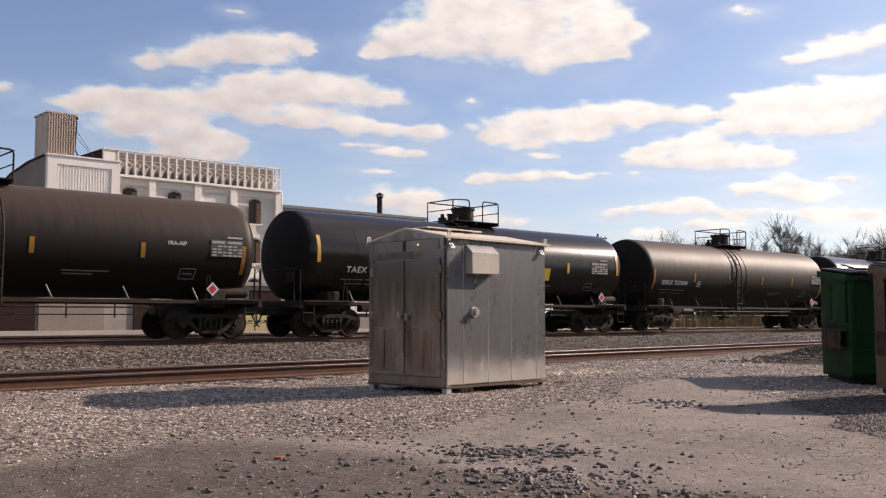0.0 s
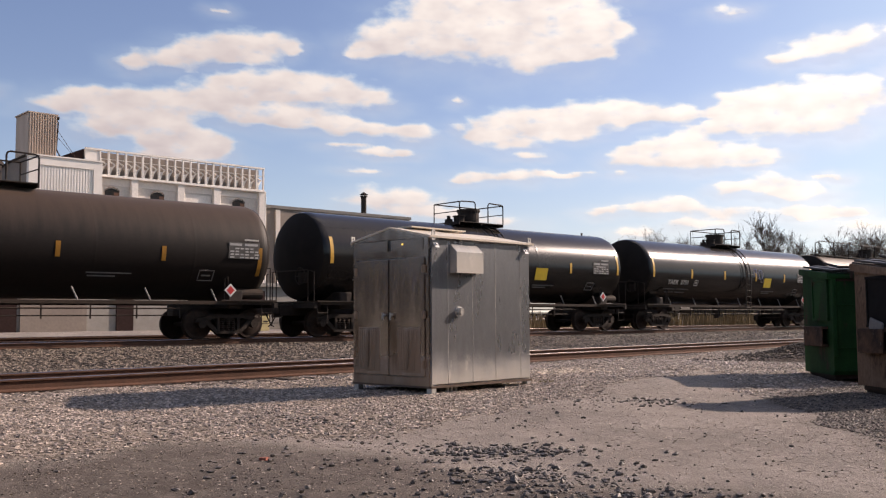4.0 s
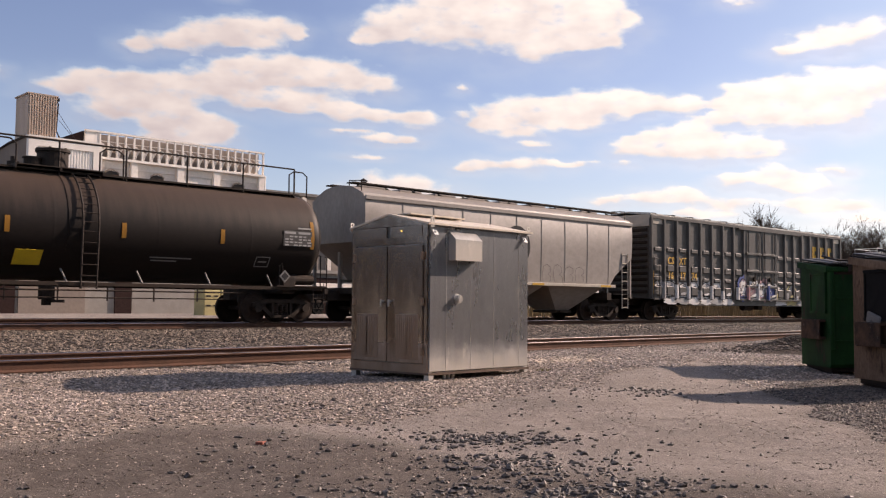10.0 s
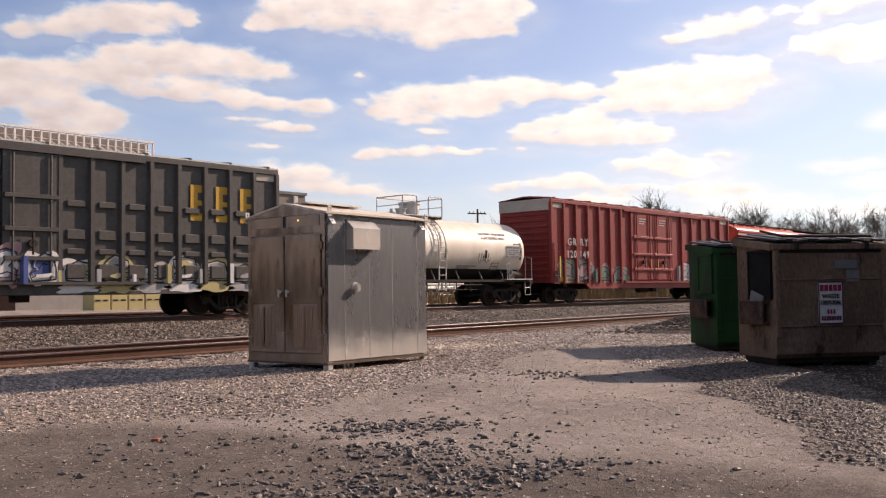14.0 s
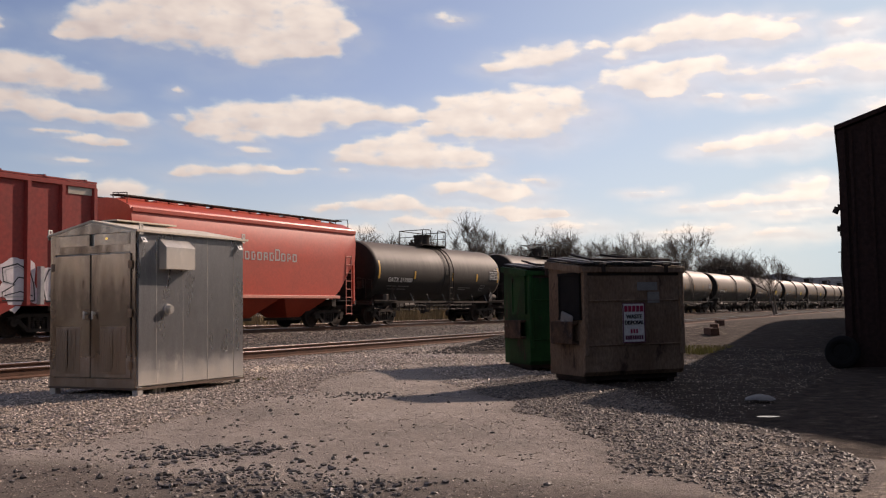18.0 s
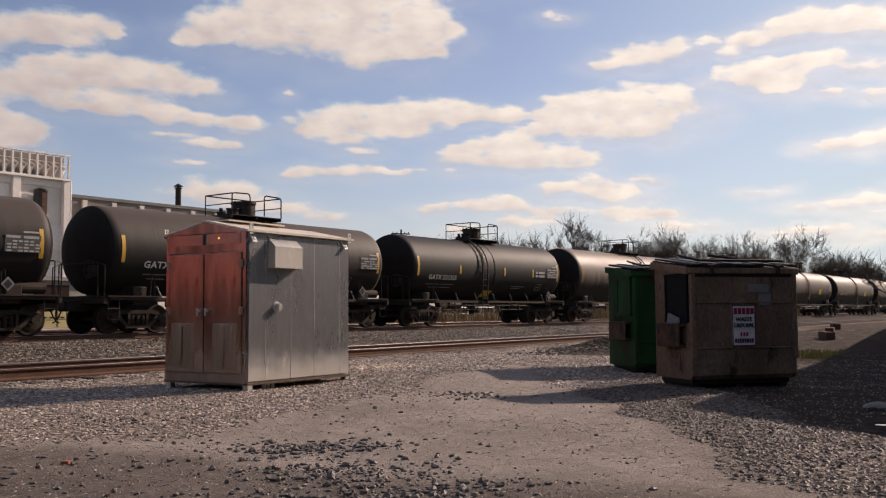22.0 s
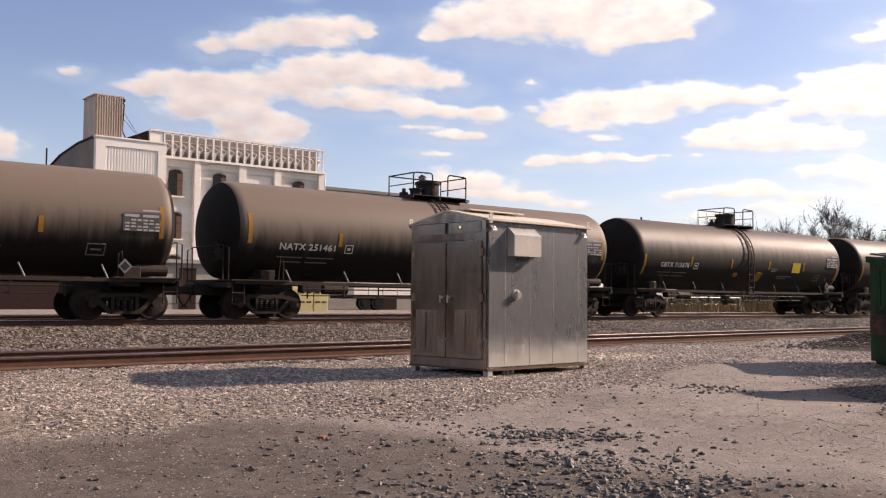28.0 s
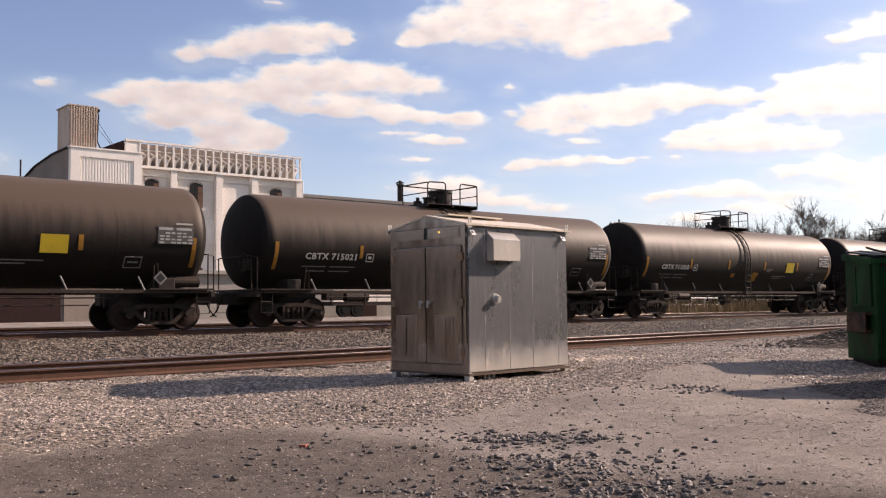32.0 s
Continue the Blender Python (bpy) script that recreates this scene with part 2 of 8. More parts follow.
M["stone_dark"] = paint("stone_dark", (0.058, 0.051, 0.045), 0.85, second=(0.105, 0.091, 0.078), scale=14, grain=0.2, grain_scale=80, bump=0.3, per_piece=0.4)
M["stone_rust"] = paint("stone_rust", (0.085, 0.055, 0.04), 0.75, second=(0.035, 0.024, 0.019), scale=14, grain=0.2, grain_scale=80, bump=0.3, per_piece=0.8)
M["chip_tan"] = paint("chip_tan", (0.66, 0.56, 0.44), 0.6, second=(0.45, 0.36, 0.27), scale=9, bump=0.1, per_island=0.3)
M["brick_red"] = paint("brick_red", (0.36, 0.14, 0.10), 0.9, scale=12)
M["wall_white"] = paint("wall_white", (0.80, 0.73, 0.665), 0.85, second=(0.68, 0.615, 0.55), scale=0.35, grain=0.06, grain_scale=8, bump=0.1)
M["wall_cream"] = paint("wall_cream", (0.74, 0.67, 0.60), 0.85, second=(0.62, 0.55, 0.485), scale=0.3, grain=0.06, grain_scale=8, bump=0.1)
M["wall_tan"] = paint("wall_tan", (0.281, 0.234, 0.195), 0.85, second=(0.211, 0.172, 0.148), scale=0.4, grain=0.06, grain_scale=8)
M["metal_white"] = paint("metal_white", (0.80, 0.74, 0.68), 0.5, 0.1, second=(0.68, 0.62, 0.56), scale=0.6, stretch=(1, 1, 0.2))
M["metal_tan"] = paint("metal_tan", (0.50, 0.39, 0.31), 0.55, 0.1, second=(0.36, 0.27, 0.21), scale=0.8, stretch=(1, 1, 0.2))
M["board_brown"] = paint("board_brown", (0.16, 0.085, 0.06), 0.8, second=(0.1, 0.06, 0.045), scale=2)
M["glass_dark"] = paint("glass_dark", (0.018, 0.016, 0.016), 0.3, spec=0.2, scale=2, bump=0)
M["roof_grey"] = paint("roof_grey", (0.234, 0.218, 0.203), 0.8, scale=0.5)
M["dump_green"] = paint("dump_green", (0.012, 0.06, 0.016), 0.6, second=(0.006, 0.024, 0.009), scale=1.8, spread=0.35, bump=0.12, stretch=(1, 1, 0.45), spots=(0.035, 0.026, 0.018), spot_scale=3.0, spot_cut=0.57)
M["dump_brown"] = paint("dump_brown", (0.205, 0.142, 0.098), 0.7, second=(0.115, 0.074, 0.050), scale=1.6, spread=0.3, grain=0.18, grain_scale=30, bump=0.16, stretch=(1, 1, 0.45), spots=(0.052, 0.031, 0.022), spot_scale=2.6, spot_cut=0.58)
M["pocket_rust"] = paint("pocket_rust", (0.10, 0.058, 0.038), 0.75, second=(0.03, 0.022, 0.018), scale=5, spread=0.3, bump=0.3, spots=(0.19, 0.17, 0.15), spot_scale=9, spot_cut=0.62)
M["lid_black"] = paint("lid_black", (0.02, 0.02, 0.021), 0.55, scale=4)
M["rubber"] = paint("rubber", (0.011, 0.0105, 0.0105), 0.92, spec=0.15, scale=6, bump=0.2)
M["shed_wall"] = paint("shed_wall", (0.032, 0.018, 0.016), 0.9, second=(0.035, 0.02, 0.018), scale=1.2, grain=0.15, grain_scale=14, bump=0.2)
M["bark"] = paint("bark", (0.155, 0.122, 0.098), 0.9, second=(0.1, 0.078, 0.064), scale=3)
M["thicket"] = paint("thicket", (0.10, 0.076, 0.062), 0.95, second=(0.065, 0.049, 0.041), scale=2)
M["dry_grass"] = paint("dry_grass", (0.281, 0.203, 0.109), 0.9, second=(0.172, 0.133, 0.0702), scale=2, per_piece=0.3)
M["hill"] = paint("hill", (0.13, 0.13, 0.14), 1.0, second=(0.09, 0.09, 0.1), scale=0.02, grain=0.2, grain_scale=0.15, bump=0)
M["wood_pole"] = paint("wood_pole", (0.12, 0.09, 0.07), 0.9, scale=3)
M["concrete"] = paint("concrete", (0.328, 0.304, 0.273), 0.85, second=(0.25, 0.226, 0.203), scale=2, bump=0.15)
M["plastic_bag"] = paint("plastic_bag", (0.2, 0.195, 0.19), 0.6, scale=6)
M["paint_yellow_pale"] = paint("paint_yellow_pale", (0.52, 0.44, 0.205), 0.6, second=(0.4, 0.34, 0.18), scale=2)
M["shade_blue"] = paint("shade_blue", (0.09, 0.12, 0.30), 0.6, scale=5, bump=0)
M["pale_paint"] = paint("pale_paint", (0.47, 0.45, 0.42), 0.6, second=(0.257, 0.257, 0.265), scale=5, bump=0)
M["white_spray"] = paint("white_spray", (0.74, 0.72, 0.69), 0.6, second=(0.6, 0.57, 0.55), scale=4, bump=0, spots=(0.25, 0.2, 0.22), spot_scale=5, spot_cut=0.63)
M["lilac_paint"] = paint("lilac_paint", (0.52, 0.45, 0.48), 0.6, second=(0.66, 0.62, 0.61), scale=4, bump=0)
M["teal_paint"] = paint("teal_paint", (0.2, 0.28, 0.20), 0.6, second=(0.1, 0.15, 0.11), scale=5, bump=0)
M["pink_paint"] = paint("pink_paint", (0.45, 0.2, 0.2), 0.6, second=(0.3, 0.25, 0.25), scale=5, bump=0)


def add_dust_and_lit_top(m, dust, lo, hi, amount=0.9):
    """Pale road dust on the upper side of a tank, with its brighter lit top painted in, streaked down with an uneven
    edge.
    """
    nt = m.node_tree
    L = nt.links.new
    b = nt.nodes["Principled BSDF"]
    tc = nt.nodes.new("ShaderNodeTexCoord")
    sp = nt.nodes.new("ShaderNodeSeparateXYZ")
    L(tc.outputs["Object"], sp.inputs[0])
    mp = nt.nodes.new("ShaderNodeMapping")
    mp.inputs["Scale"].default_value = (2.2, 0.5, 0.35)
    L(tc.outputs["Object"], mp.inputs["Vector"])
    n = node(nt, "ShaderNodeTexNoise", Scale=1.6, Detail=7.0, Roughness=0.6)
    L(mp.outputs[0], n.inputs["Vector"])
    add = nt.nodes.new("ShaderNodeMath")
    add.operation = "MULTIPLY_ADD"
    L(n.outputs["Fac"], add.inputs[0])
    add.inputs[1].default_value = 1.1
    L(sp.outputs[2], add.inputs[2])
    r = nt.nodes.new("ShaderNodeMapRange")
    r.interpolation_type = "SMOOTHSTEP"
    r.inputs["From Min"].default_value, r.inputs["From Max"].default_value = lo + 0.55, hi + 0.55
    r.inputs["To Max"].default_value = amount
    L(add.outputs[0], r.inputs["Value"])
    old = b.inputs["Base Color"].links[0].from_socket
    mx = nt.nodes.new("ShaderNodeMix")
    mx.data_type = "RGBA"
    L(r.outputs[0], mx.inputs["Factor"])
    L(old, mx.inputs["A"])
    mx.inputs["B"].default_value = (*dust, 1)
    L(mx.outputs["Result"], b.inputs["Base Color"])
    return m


add_dust_and_lit_top(M["tank_brown"], (0.062, 0.041, 0.031), 0.0, 1.4)
add_dust_and_lit_top(M["tank_dirty"], (0.092, 0.065, 0.048), -0.35, 0.85)
add_dust_and_lit_top(M["tank_dusty"], (0.165, 0.126, 0.098), -0.75, 0.35)
add_dust_and_lit_top(M["tank_grey"], (0.065, 0.052, 0.044), -0.2, 1.2)
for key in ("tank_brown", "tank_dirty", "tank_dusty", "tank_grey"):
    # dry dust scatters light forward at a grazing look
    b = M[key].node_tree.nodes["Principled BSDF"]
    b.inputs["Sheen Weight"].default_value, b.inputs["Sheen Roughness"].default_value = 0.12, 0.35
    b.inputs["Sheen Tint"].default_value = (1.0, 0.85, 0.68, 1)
add_dust_and_lit_top(M["tank_black"], (0.024, 0.020, 0.018), -0.2, 1.3)


def ground_material():
    m = bpy.data.materials.new("ground")
    m.use_nodes = True
    nt = m.node_tree
    b = nt.nodes["Principled BSDF"]
    L = nt.links.new
    tc = nt.nodes.new("ShaderNodeTexCoord")
    att = nt.nodes.new("ShaderNodeAttribute")
    att.attribute_name = "cover"
    att.attribute_type = "GEOMETRY"
    sep = nt.nodes.new("ShaderNodeSeparateColor")
    L(att.outputs["Color"], sep.inputs[0])
    big = node(nt, "ShaderNodeTexNoise", Scale=0.45, Detail=8.0, Roughness=0.65)
    mid = node(nt, "ShaderNodeTexNoise", Scale=5.0, Detail=8.0, Roughness=0.7)
    fine = node(nt, "ShaderNodeTexNoise", Scale=70.0, Detail=3.0, Roughness=0.7)
    vor = node(nt, "ShaderNodeTexVoronoi", Scale=24.0, Randomness=1.0)
    vor2 = node(nt, "ShaderNodeTexVoronoi", Scale=42.0, Randomness=1.0)
    for n in (big, mid, fine, vor, vor2):
        L(tc.outputs["Object"], n.inputs["Vector"])

    def blend(fac, a, c):
        x = nt.nodes.new("ShaderNodeMix")
        x.data_type = "RGBA"
        for s, v in (("Factor", fac), ("A", a), ("B", c)):
            if isinstance(v, tuple):
                x.inputs[s].default_value = (*v, 1)
            else:
                L(v, x.inputs[s])
        return x.outputs["Result"]

    def ramp(v, lo, hi):
        r = nt.nodes.new("ShaderNodeMapRange")
        r.inputs["From Min"].default_value, r.inputs["From Max"].default_value = lo, hi
        L(v, r.inputs["Value"])
        return r.outputs[0]

    dirt = blend(ramp(big.outputs["Fac"], 0.36, 0.64), (0.285, 0.247, 0.216), (0.195, 0.168, 0.147))
    dirt = blend(ramp(mid.outputs["Fac"], 0.5, 0.75), dirt, (0.335, 0.293, 0.258))
    dirt = blend(ramp(vor2.outputs["Distance"], 0.22, 0.05), dirt, (0.37, 0.32, 0.278))
    # dark tone of packed dirt, also laid where the shed's shade falls
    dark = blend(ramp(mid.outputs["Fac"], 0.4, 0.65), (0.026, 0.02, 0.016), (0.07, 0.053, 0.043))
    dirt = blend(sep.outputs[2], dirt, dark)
    grey = blend(vor.outputs["Color"], (0.085, 0.068, 0.056), (0.36, 0.30, 0.245))
    brown = blend(vor.outputs["Color"], (0.03, 0.024, 0.02), (0.12, 0.096, 0.078))
    edge = ramp(mid.outputs["Fac"], 0.3, 0.7)

    def soft(mask):
        a = nt.nodes.new("ShaderNodeMath")
        a.operation = "ADD"
        L(mask, a.inputs[0])
        s = nt.nodes.new("ShaderNodeMath")
        s.operation = "SUBTRACT"
        L(edge, s.inputs[0])
        s.inputs[1].default_value = 0.5
        L(s.outputs[0], a.inputs[1])
        return ramp(a.outputs[0], 0.35, 0.65)

    col = blend(soft(sep.outputs[0]), dirt, grey)
    col = blend(soft(sep.outputs[1]), col, brown)
    rust = blend(vor.outputs["Color"], (0.022, 0.015, 0.012), (0.085, 0.055, 0.04))
    col = blend(att.outputs["Alpha"], col, rust)
    sc = nt.nodes.new("ShaderNodeVectorMath")
    sc.operation = "SCALE"
    L(col, sc.inputs[0])
    g = nt.nodes.new("ShaderNodeMapRange")
    g.inputs["From Min"].default_value, g.inputs["From Max"].default_value = 0.3, 0.7
    g.inputs["To Min"].default_value, g.inputs["To Max"].default_value = 0.6, 1.4
    L(fine.outputs["Fac"], g.inputs["Value"])
    L(g.outputs[0], sc.inputs["Scale"])
    L(sc.outputs[0], b.inputs["Base Color"])
    b.inputs["Roughness"].default_value = 0.95
    b.inputs["Specular IOR Level"].default_value = 0.06
    b1 = node(nt, "ShaderNodeBump", Strength=0.5, Distance=0.02)
    L(fine.outputs["Fac"], b1.inputs["Height"])
    b2 = node(nt, "ShaderNodeBump", Strength=0.6, Distance=0.05)
    L(mid.outputs["Fac"], b2.inputs["Height"])
    L(b1.outputs[0], b2.inputs["Normal"])
    L(b2.outputs[0], b.inputs["Normal"])
    return m


M["ground"] = ground_material()

# ---- mesh helpers ----


def box(bm, size, at=(0, 0, 0), turn=None, bevel=0.0):
    m = Matrix.Translation(at) @ (turn or Matrix()) @ Matrix.Diagonal((*size, 1))
    made = bmesh.ops.create_cube(bm, size=1, matrix=m)
    if bevel:
        edges = list({e for v in made["verts"] for e in v.link_edges})
        bmesh.ops.bevel(bm, geom=edges, offset=bevel, segments=1, affect="EDGES")
    return bm


def rod(bm, a, b, r, n=8, r2=None):
    a, b = Vector(a), Vector(b)
    d = b - a
    turn = d.to_track_quat("Z", "Y").to_matrix().to_4x4()
    bmesh.ops.create_cone(bm, cap_ends=True, segments=n, radius1=r, radius2=r if r2 is None else r2, depth=d.length,
                          matrix=Matrix.Translation((a + b) / 2) @ turn)
    return bm


def pipe(bm, pts, r, n=6):
    """A bent tube in one piece."""
    P = [Vector(p) for p in pts]
    rings, side = [], None
    for i, p in enumerate(P):
        d = (P[min(i + 1, len(P) - 1)] - P[max(i - 1, 0)]).normalized()
        if side is None:
            side = d.orthogonal().normalized()
        side = (side - d * side.dot(d)).normalized()
        up = d.cross(side)
        rings.append([bm.verts.new(p + (side * math.cos(6.2832 * k / n) + up * math.sin(6.2832 * k / n)) * r) for k in range(n)])
    for p, q in zip(rings, rings[1:]):
        for k in range(n):
            bm.faces.new((p[k], p[(k + 1) % n], q[(k + 1) % n], q[k]))
    bm.faces.new(rings[0][::-1])
    bm.faces.new(rings[-1])
    return bm


def lathe_x(bm, profile, n=48, cy=0.0, cz=0.0):
    """Turns (x, radius) pairs round the x axis."""
    rings = []
    for x, r in profile:
        rings.append([bm.verts.new((x, cy + r * math.sin(2 * math.pi * i / n), cz + r * math.cos(2 * math.pi * i / n))) for i in range(n)])
    for p, q in zip(rings, rings[1:]):
        for i in range(n):
            bm.faces.new((p[i], p[(i + 1) % n], q[(i + 1) % n], q[i]))
    bm.faces.new(rings[0])
    bm.faces.new(rings[-1][::-1])
    bmesh.ops.recalc_face_normals(bm, faces=bm.faces)
    return bm


def prism(bm, outline, axis, lo, hi):
    """Draws an outline of 2D points out along an axis from lo to hi."""
    def at(p, h):
        return {"x": (h, p[0], p[1]), "y": (p[0], h, p[1]), "z": (p[0], p[1], h)}[axis]
    a = [bm.verts.new(at(p, lo)) for p in outline]
    b = [bm.verts.new(at(p, hi)) for p in outline]
    n = len(outline)
    fs = [bm.faces.new(a), bm.faces.new(b[::-1])]
    for i in range(n):
        fs.append(bm.faces.new((a[i], b[i], b[(i + 1) % n], a[(i + 1) % n])))
    bmesh.ops.recalc_face_normals(bm, faces=fs)
    return bm


MESHES = {}


def mesh_of(key, build, smooth=False):
    """A mesh built once for each key and shared."""
    if key not in MESHES:
        bm = bmesh.new()
        build(bm)
        me = bpy.data.meshes.new(key)
        bm.to_mesh(me)
        bm.free()
        if smooth:
            for f in me.polygons:
                f.use_smooth = True
            me.set_sharp_from_angle(angle=radians(35))
        MESHES[key] = me
    return MESHES[key]


def skin(me, material):
    """The mesh in that material: a copy where it already wears another."""
    if not me.materials:
        me.materials.append(material)
        return me
    if me.materials[0] == material:
        return me
    key = me.name + "|" + material.name
    if key not in MESHES:
        c = me.copy()
        c.materials[0] = material
        MESHES[key] = c
    return MESHES[key]


SMALL_PRINT = ("stencil_print", "data_print", "box_mark", "outline_mark")


def part(name, me, material, parent, at=(0, 0, 0), rz=0.0, label=""):
    ob = new(name, skin(me, material))
    ob.parent = parent
    ob.matrix_basis = pose(*at, 0, 0, rz)
    if label:
        ob["label"] = label
    if name in SMALL_PRINT:
        tagged(ob, kind="stuff")
    return ob


def thing(name, label, category, m=None, group="", kind=""):
    ob = new(name)
    ob.empty_display_size = 0.2
    if m is not None:
        ob.matrix_basis = m
    return tagged(ob, label, category, group, kind)


def solid(name, build, material, label="", category="", group="", kind="", m=None, smooth=False):
    """A top-level thing that is one mesh."""
    bm = bmesh.new()
    build(bm)
    me = bpy.data.meshes.new(name)
    bm.to_mesh(me)
    bm.free()
    me.materials.append(material)
    if smooth:
        for f in me.polygons:
            f.use_smooth = True
        me.set_sharp_from_angle(angle=radians(35))
    ob = new(name, me)
    if m is not None:
        ob.matrix_basis = m
    return tagged(ob, label, category, group, kind)


def lettering(text, height, spacing=1.0, wide=1.0):
    """A mesh of the built-in font's letters in the xz plane, facing -y, centred."""
    key = f"letters {text} {height} {spacing} {wide}"
    if key not in MESHES:
        cu = bpy.data.curves.new("letters", "FONT")
        cu.body, cu.size, cu.align_x, cu.align_y, cu.extrude = text, height * 1.37, "CENTER", "CENTER", 0.004
        cu.space_character = spacing
        cu.resolution_u = 2
        cu.offset = height * 0.028
        ob = bpy.data.objects.new("letters", cu)
        scene.collection.objects.link(ob)
        me = bpy.data.meshes.new_from_object(ob.evaluated_get(bpy.context.evaluated_depsgraph_get()))
        bpy.data.objects.remove(ob)
        me.transform(Matrix.Rotation(radians(90), 4, "X") @ Matrix.Diagonal((wide, 1, 1, 1)))
        me.materials.clear()
        MESHES[key] = me
    return MESHES[key]

# ---- sky with clouds ----
# yaw, elevation, half width, half height in degrees
CLOUD_TOP = [
    (-38.5, 16.4, 2.1, 0.97), (-40.9, 16.9, 2.8, 1.62), (-43.7, 17.4, 3.5, 1.93), (-46.8, 17.0, 3.8, 2.09), (-47.8, 15.3, 1.6, 0.78),
    (-50.2, 16.9, 3.1, 1.99), (-52.5, 16.9, 1.7, 1.43), (-45.8, 18.7, 5.5, 1.27), (-37.3, 15.8, 1.0, 0.42), (-51.1, 15.6, 2.0, 0.48),
    (-49.6, 19.5, 5.5, 1.10)]
CLOUD_STREAK = [
    (-24.3, 14.6, 1.1, 0.38), (-26.4, 15.1, 2.0, 0.66), (-28.7, 15.7, 2.3, 0.92), (-30.5, 16.1, 1.7, 0.86), (-31.0, 15.3, 1.7, 0.42),
    (-32.7, 16.2, 1.3, 0.64), (-33.5, 15.7, 0.7, 0.29)]
CLOUD_BANK = [
    (-19.9, 12.0, 1.3, 0.50), (-22.0, 12.4, 2.1, 0.75), (-23.9, 12.2, 2.5, 1.18), (-25.5, 11.4, 2.5, 1.22), (-26.8, 10.4, 2.6, 1.04),
    (-28.9, 10.1, 1.4, 0.85), (-22.5, 11.0, 1.8, 0.76), (-26.8, 12.5, 2.6, 0.81), (-29.4, 13.2, 2.6, 1.10), (-31.7, 13.7, 2.7, 1.11),
    (-34.4, 13.6, 2.7, 1.18), (-36.8, 13.4, 2.1, 0.86), (-38.9, 13.0, 1.2, 0.56), (-31.4, 11.9, 2.7, 0.59), (-34.1, 11.9, 3.7, 0.66),
    (-26.2, 9.3, 3.0, 0.59)]
CLOUD_WISPS = [
    (-38.9, 11.3, 2.6, 0.47), (-41.1, 11.0, 1.4, 0.57), (-36.8, 11.5, 2.1, 0.47), (-38.5, 9.9, 1.8, 0.27), (-39.7, 10.0, 1.4, 0.34),
    (-36.8, 10.4, 1.4, 0.20), (-37.8, 8.9, 1.7, 0.20), (-43.6, 13.0, 0.4, 0.27), (-43.1, 11.5, 0.4, 0.27), (-59.7, 17.4, 1.0, 0.28),
    (-29.3, 17.8, 0.7, 0.16)]
CLOUD_MIDDLE = [
    (-44.7, 11.2, 1.3, 0.74), (-46.8, 11.5, 2.4, 0.97), (-49.2, 11.7, 2.7, 0.86), (-51.9, 12.0, 2.7, 0.95), (-54.2, 12.0, 2.6, 0.72),
    (-56.5, 11.7, 1.7, 0.45), (-47.1, 10.4, 2.4, 0.44), (-47.8, 9.7, 1.4, 0.23), (-50.5, 10.8, 2.0, 0.40), (-53.8, 9.5, 1.5, 0.66),
    (-55.8, 9.8, 2.3, 0.98), (-57.4, 10.1, 1.7, 0.97), (-58.0, 9.0, 2.5, 0.52), (-60.2, 9.4, 2.2, 0.70), (-60.9, 8.9, 1.5, 0.45)]
CLOUD_EAST = [
    (-60.0, 12.2, 1.9, 0.82), (-62.1, 12.0, 2.7, 1.07), (-64.5, 12.4, 2.6, 1.17), (-66.8, 12.2, 2.3, 1.15), (-60.2, 11.2, 1.9, 0.83),
    (-63.0, 10.9, 2.7, 0.88), (-65.3, 10.8, 2.0, 0.86), (-58.3, 11.9, 1.6, 0.36), (-58.8, 10.9, 1.5, 0.34)]
CLOUD_LOW = [
    (-38.5, 7.2, 2.4, 0.81), (-40.9, 6.9, 2.6, 0.82), (-43.1, 6.3, 1.9, 0.41), (-46.7, 8.5, 3.7, 0.37), (-44.0, 8.3, 1.0, 0.30), (-49.8, 8.5, 2.0, 0.17),
    (-53.1, 8.4, 0.8, 0.23), (-55.4, 6.6, 2.0, 0.50), (-52.6, 6.3, 1.9, 0.30), (-56.9, 6.6, 1.0, 0.46), (-59.8, 7.4, 1.2, 0.39), (-61.7, 7.5, 1.9, 0.80),
    (-63.5, 7.0, 1.7, 0.63), (-65.0, 7.7, 1.0, 0.22), (-58.9, 6.1, 2.5, 0.39), (-63.4, 5.9, 2.7, 0.44), (-65.8, 5.7, 1.3, 0.28), (-54.1, 5.0, 2.0, 0.43),
    (-57.9, 5.4, 2.5, 0.33), (-45.9, 5.8, 2.0, 0.44)]
CLOUD_HIGH_EAST = [
    (-62.1, 14.6, 1.0, 0.36), (-64.2, 14.8, 2.1, 0.69), (-66.6, 15.2, 2.0, 0.75), (-68.6, 15.5, 0.8, 0.35), (-70.6, 15.3, 1.3, 0.51),
    (-72.6, 15.8, 2.0, 0.79), (-74.6, 16.1, 2.6, 0.87), (-77.4, 15.8, 2.5, 0.89), (-79.0, 15.4, 1.2, 0.46), (-79.9, 16.1, 0.8, 0.15),
    (-69.6, 14.8, 0.9, 0.26)]
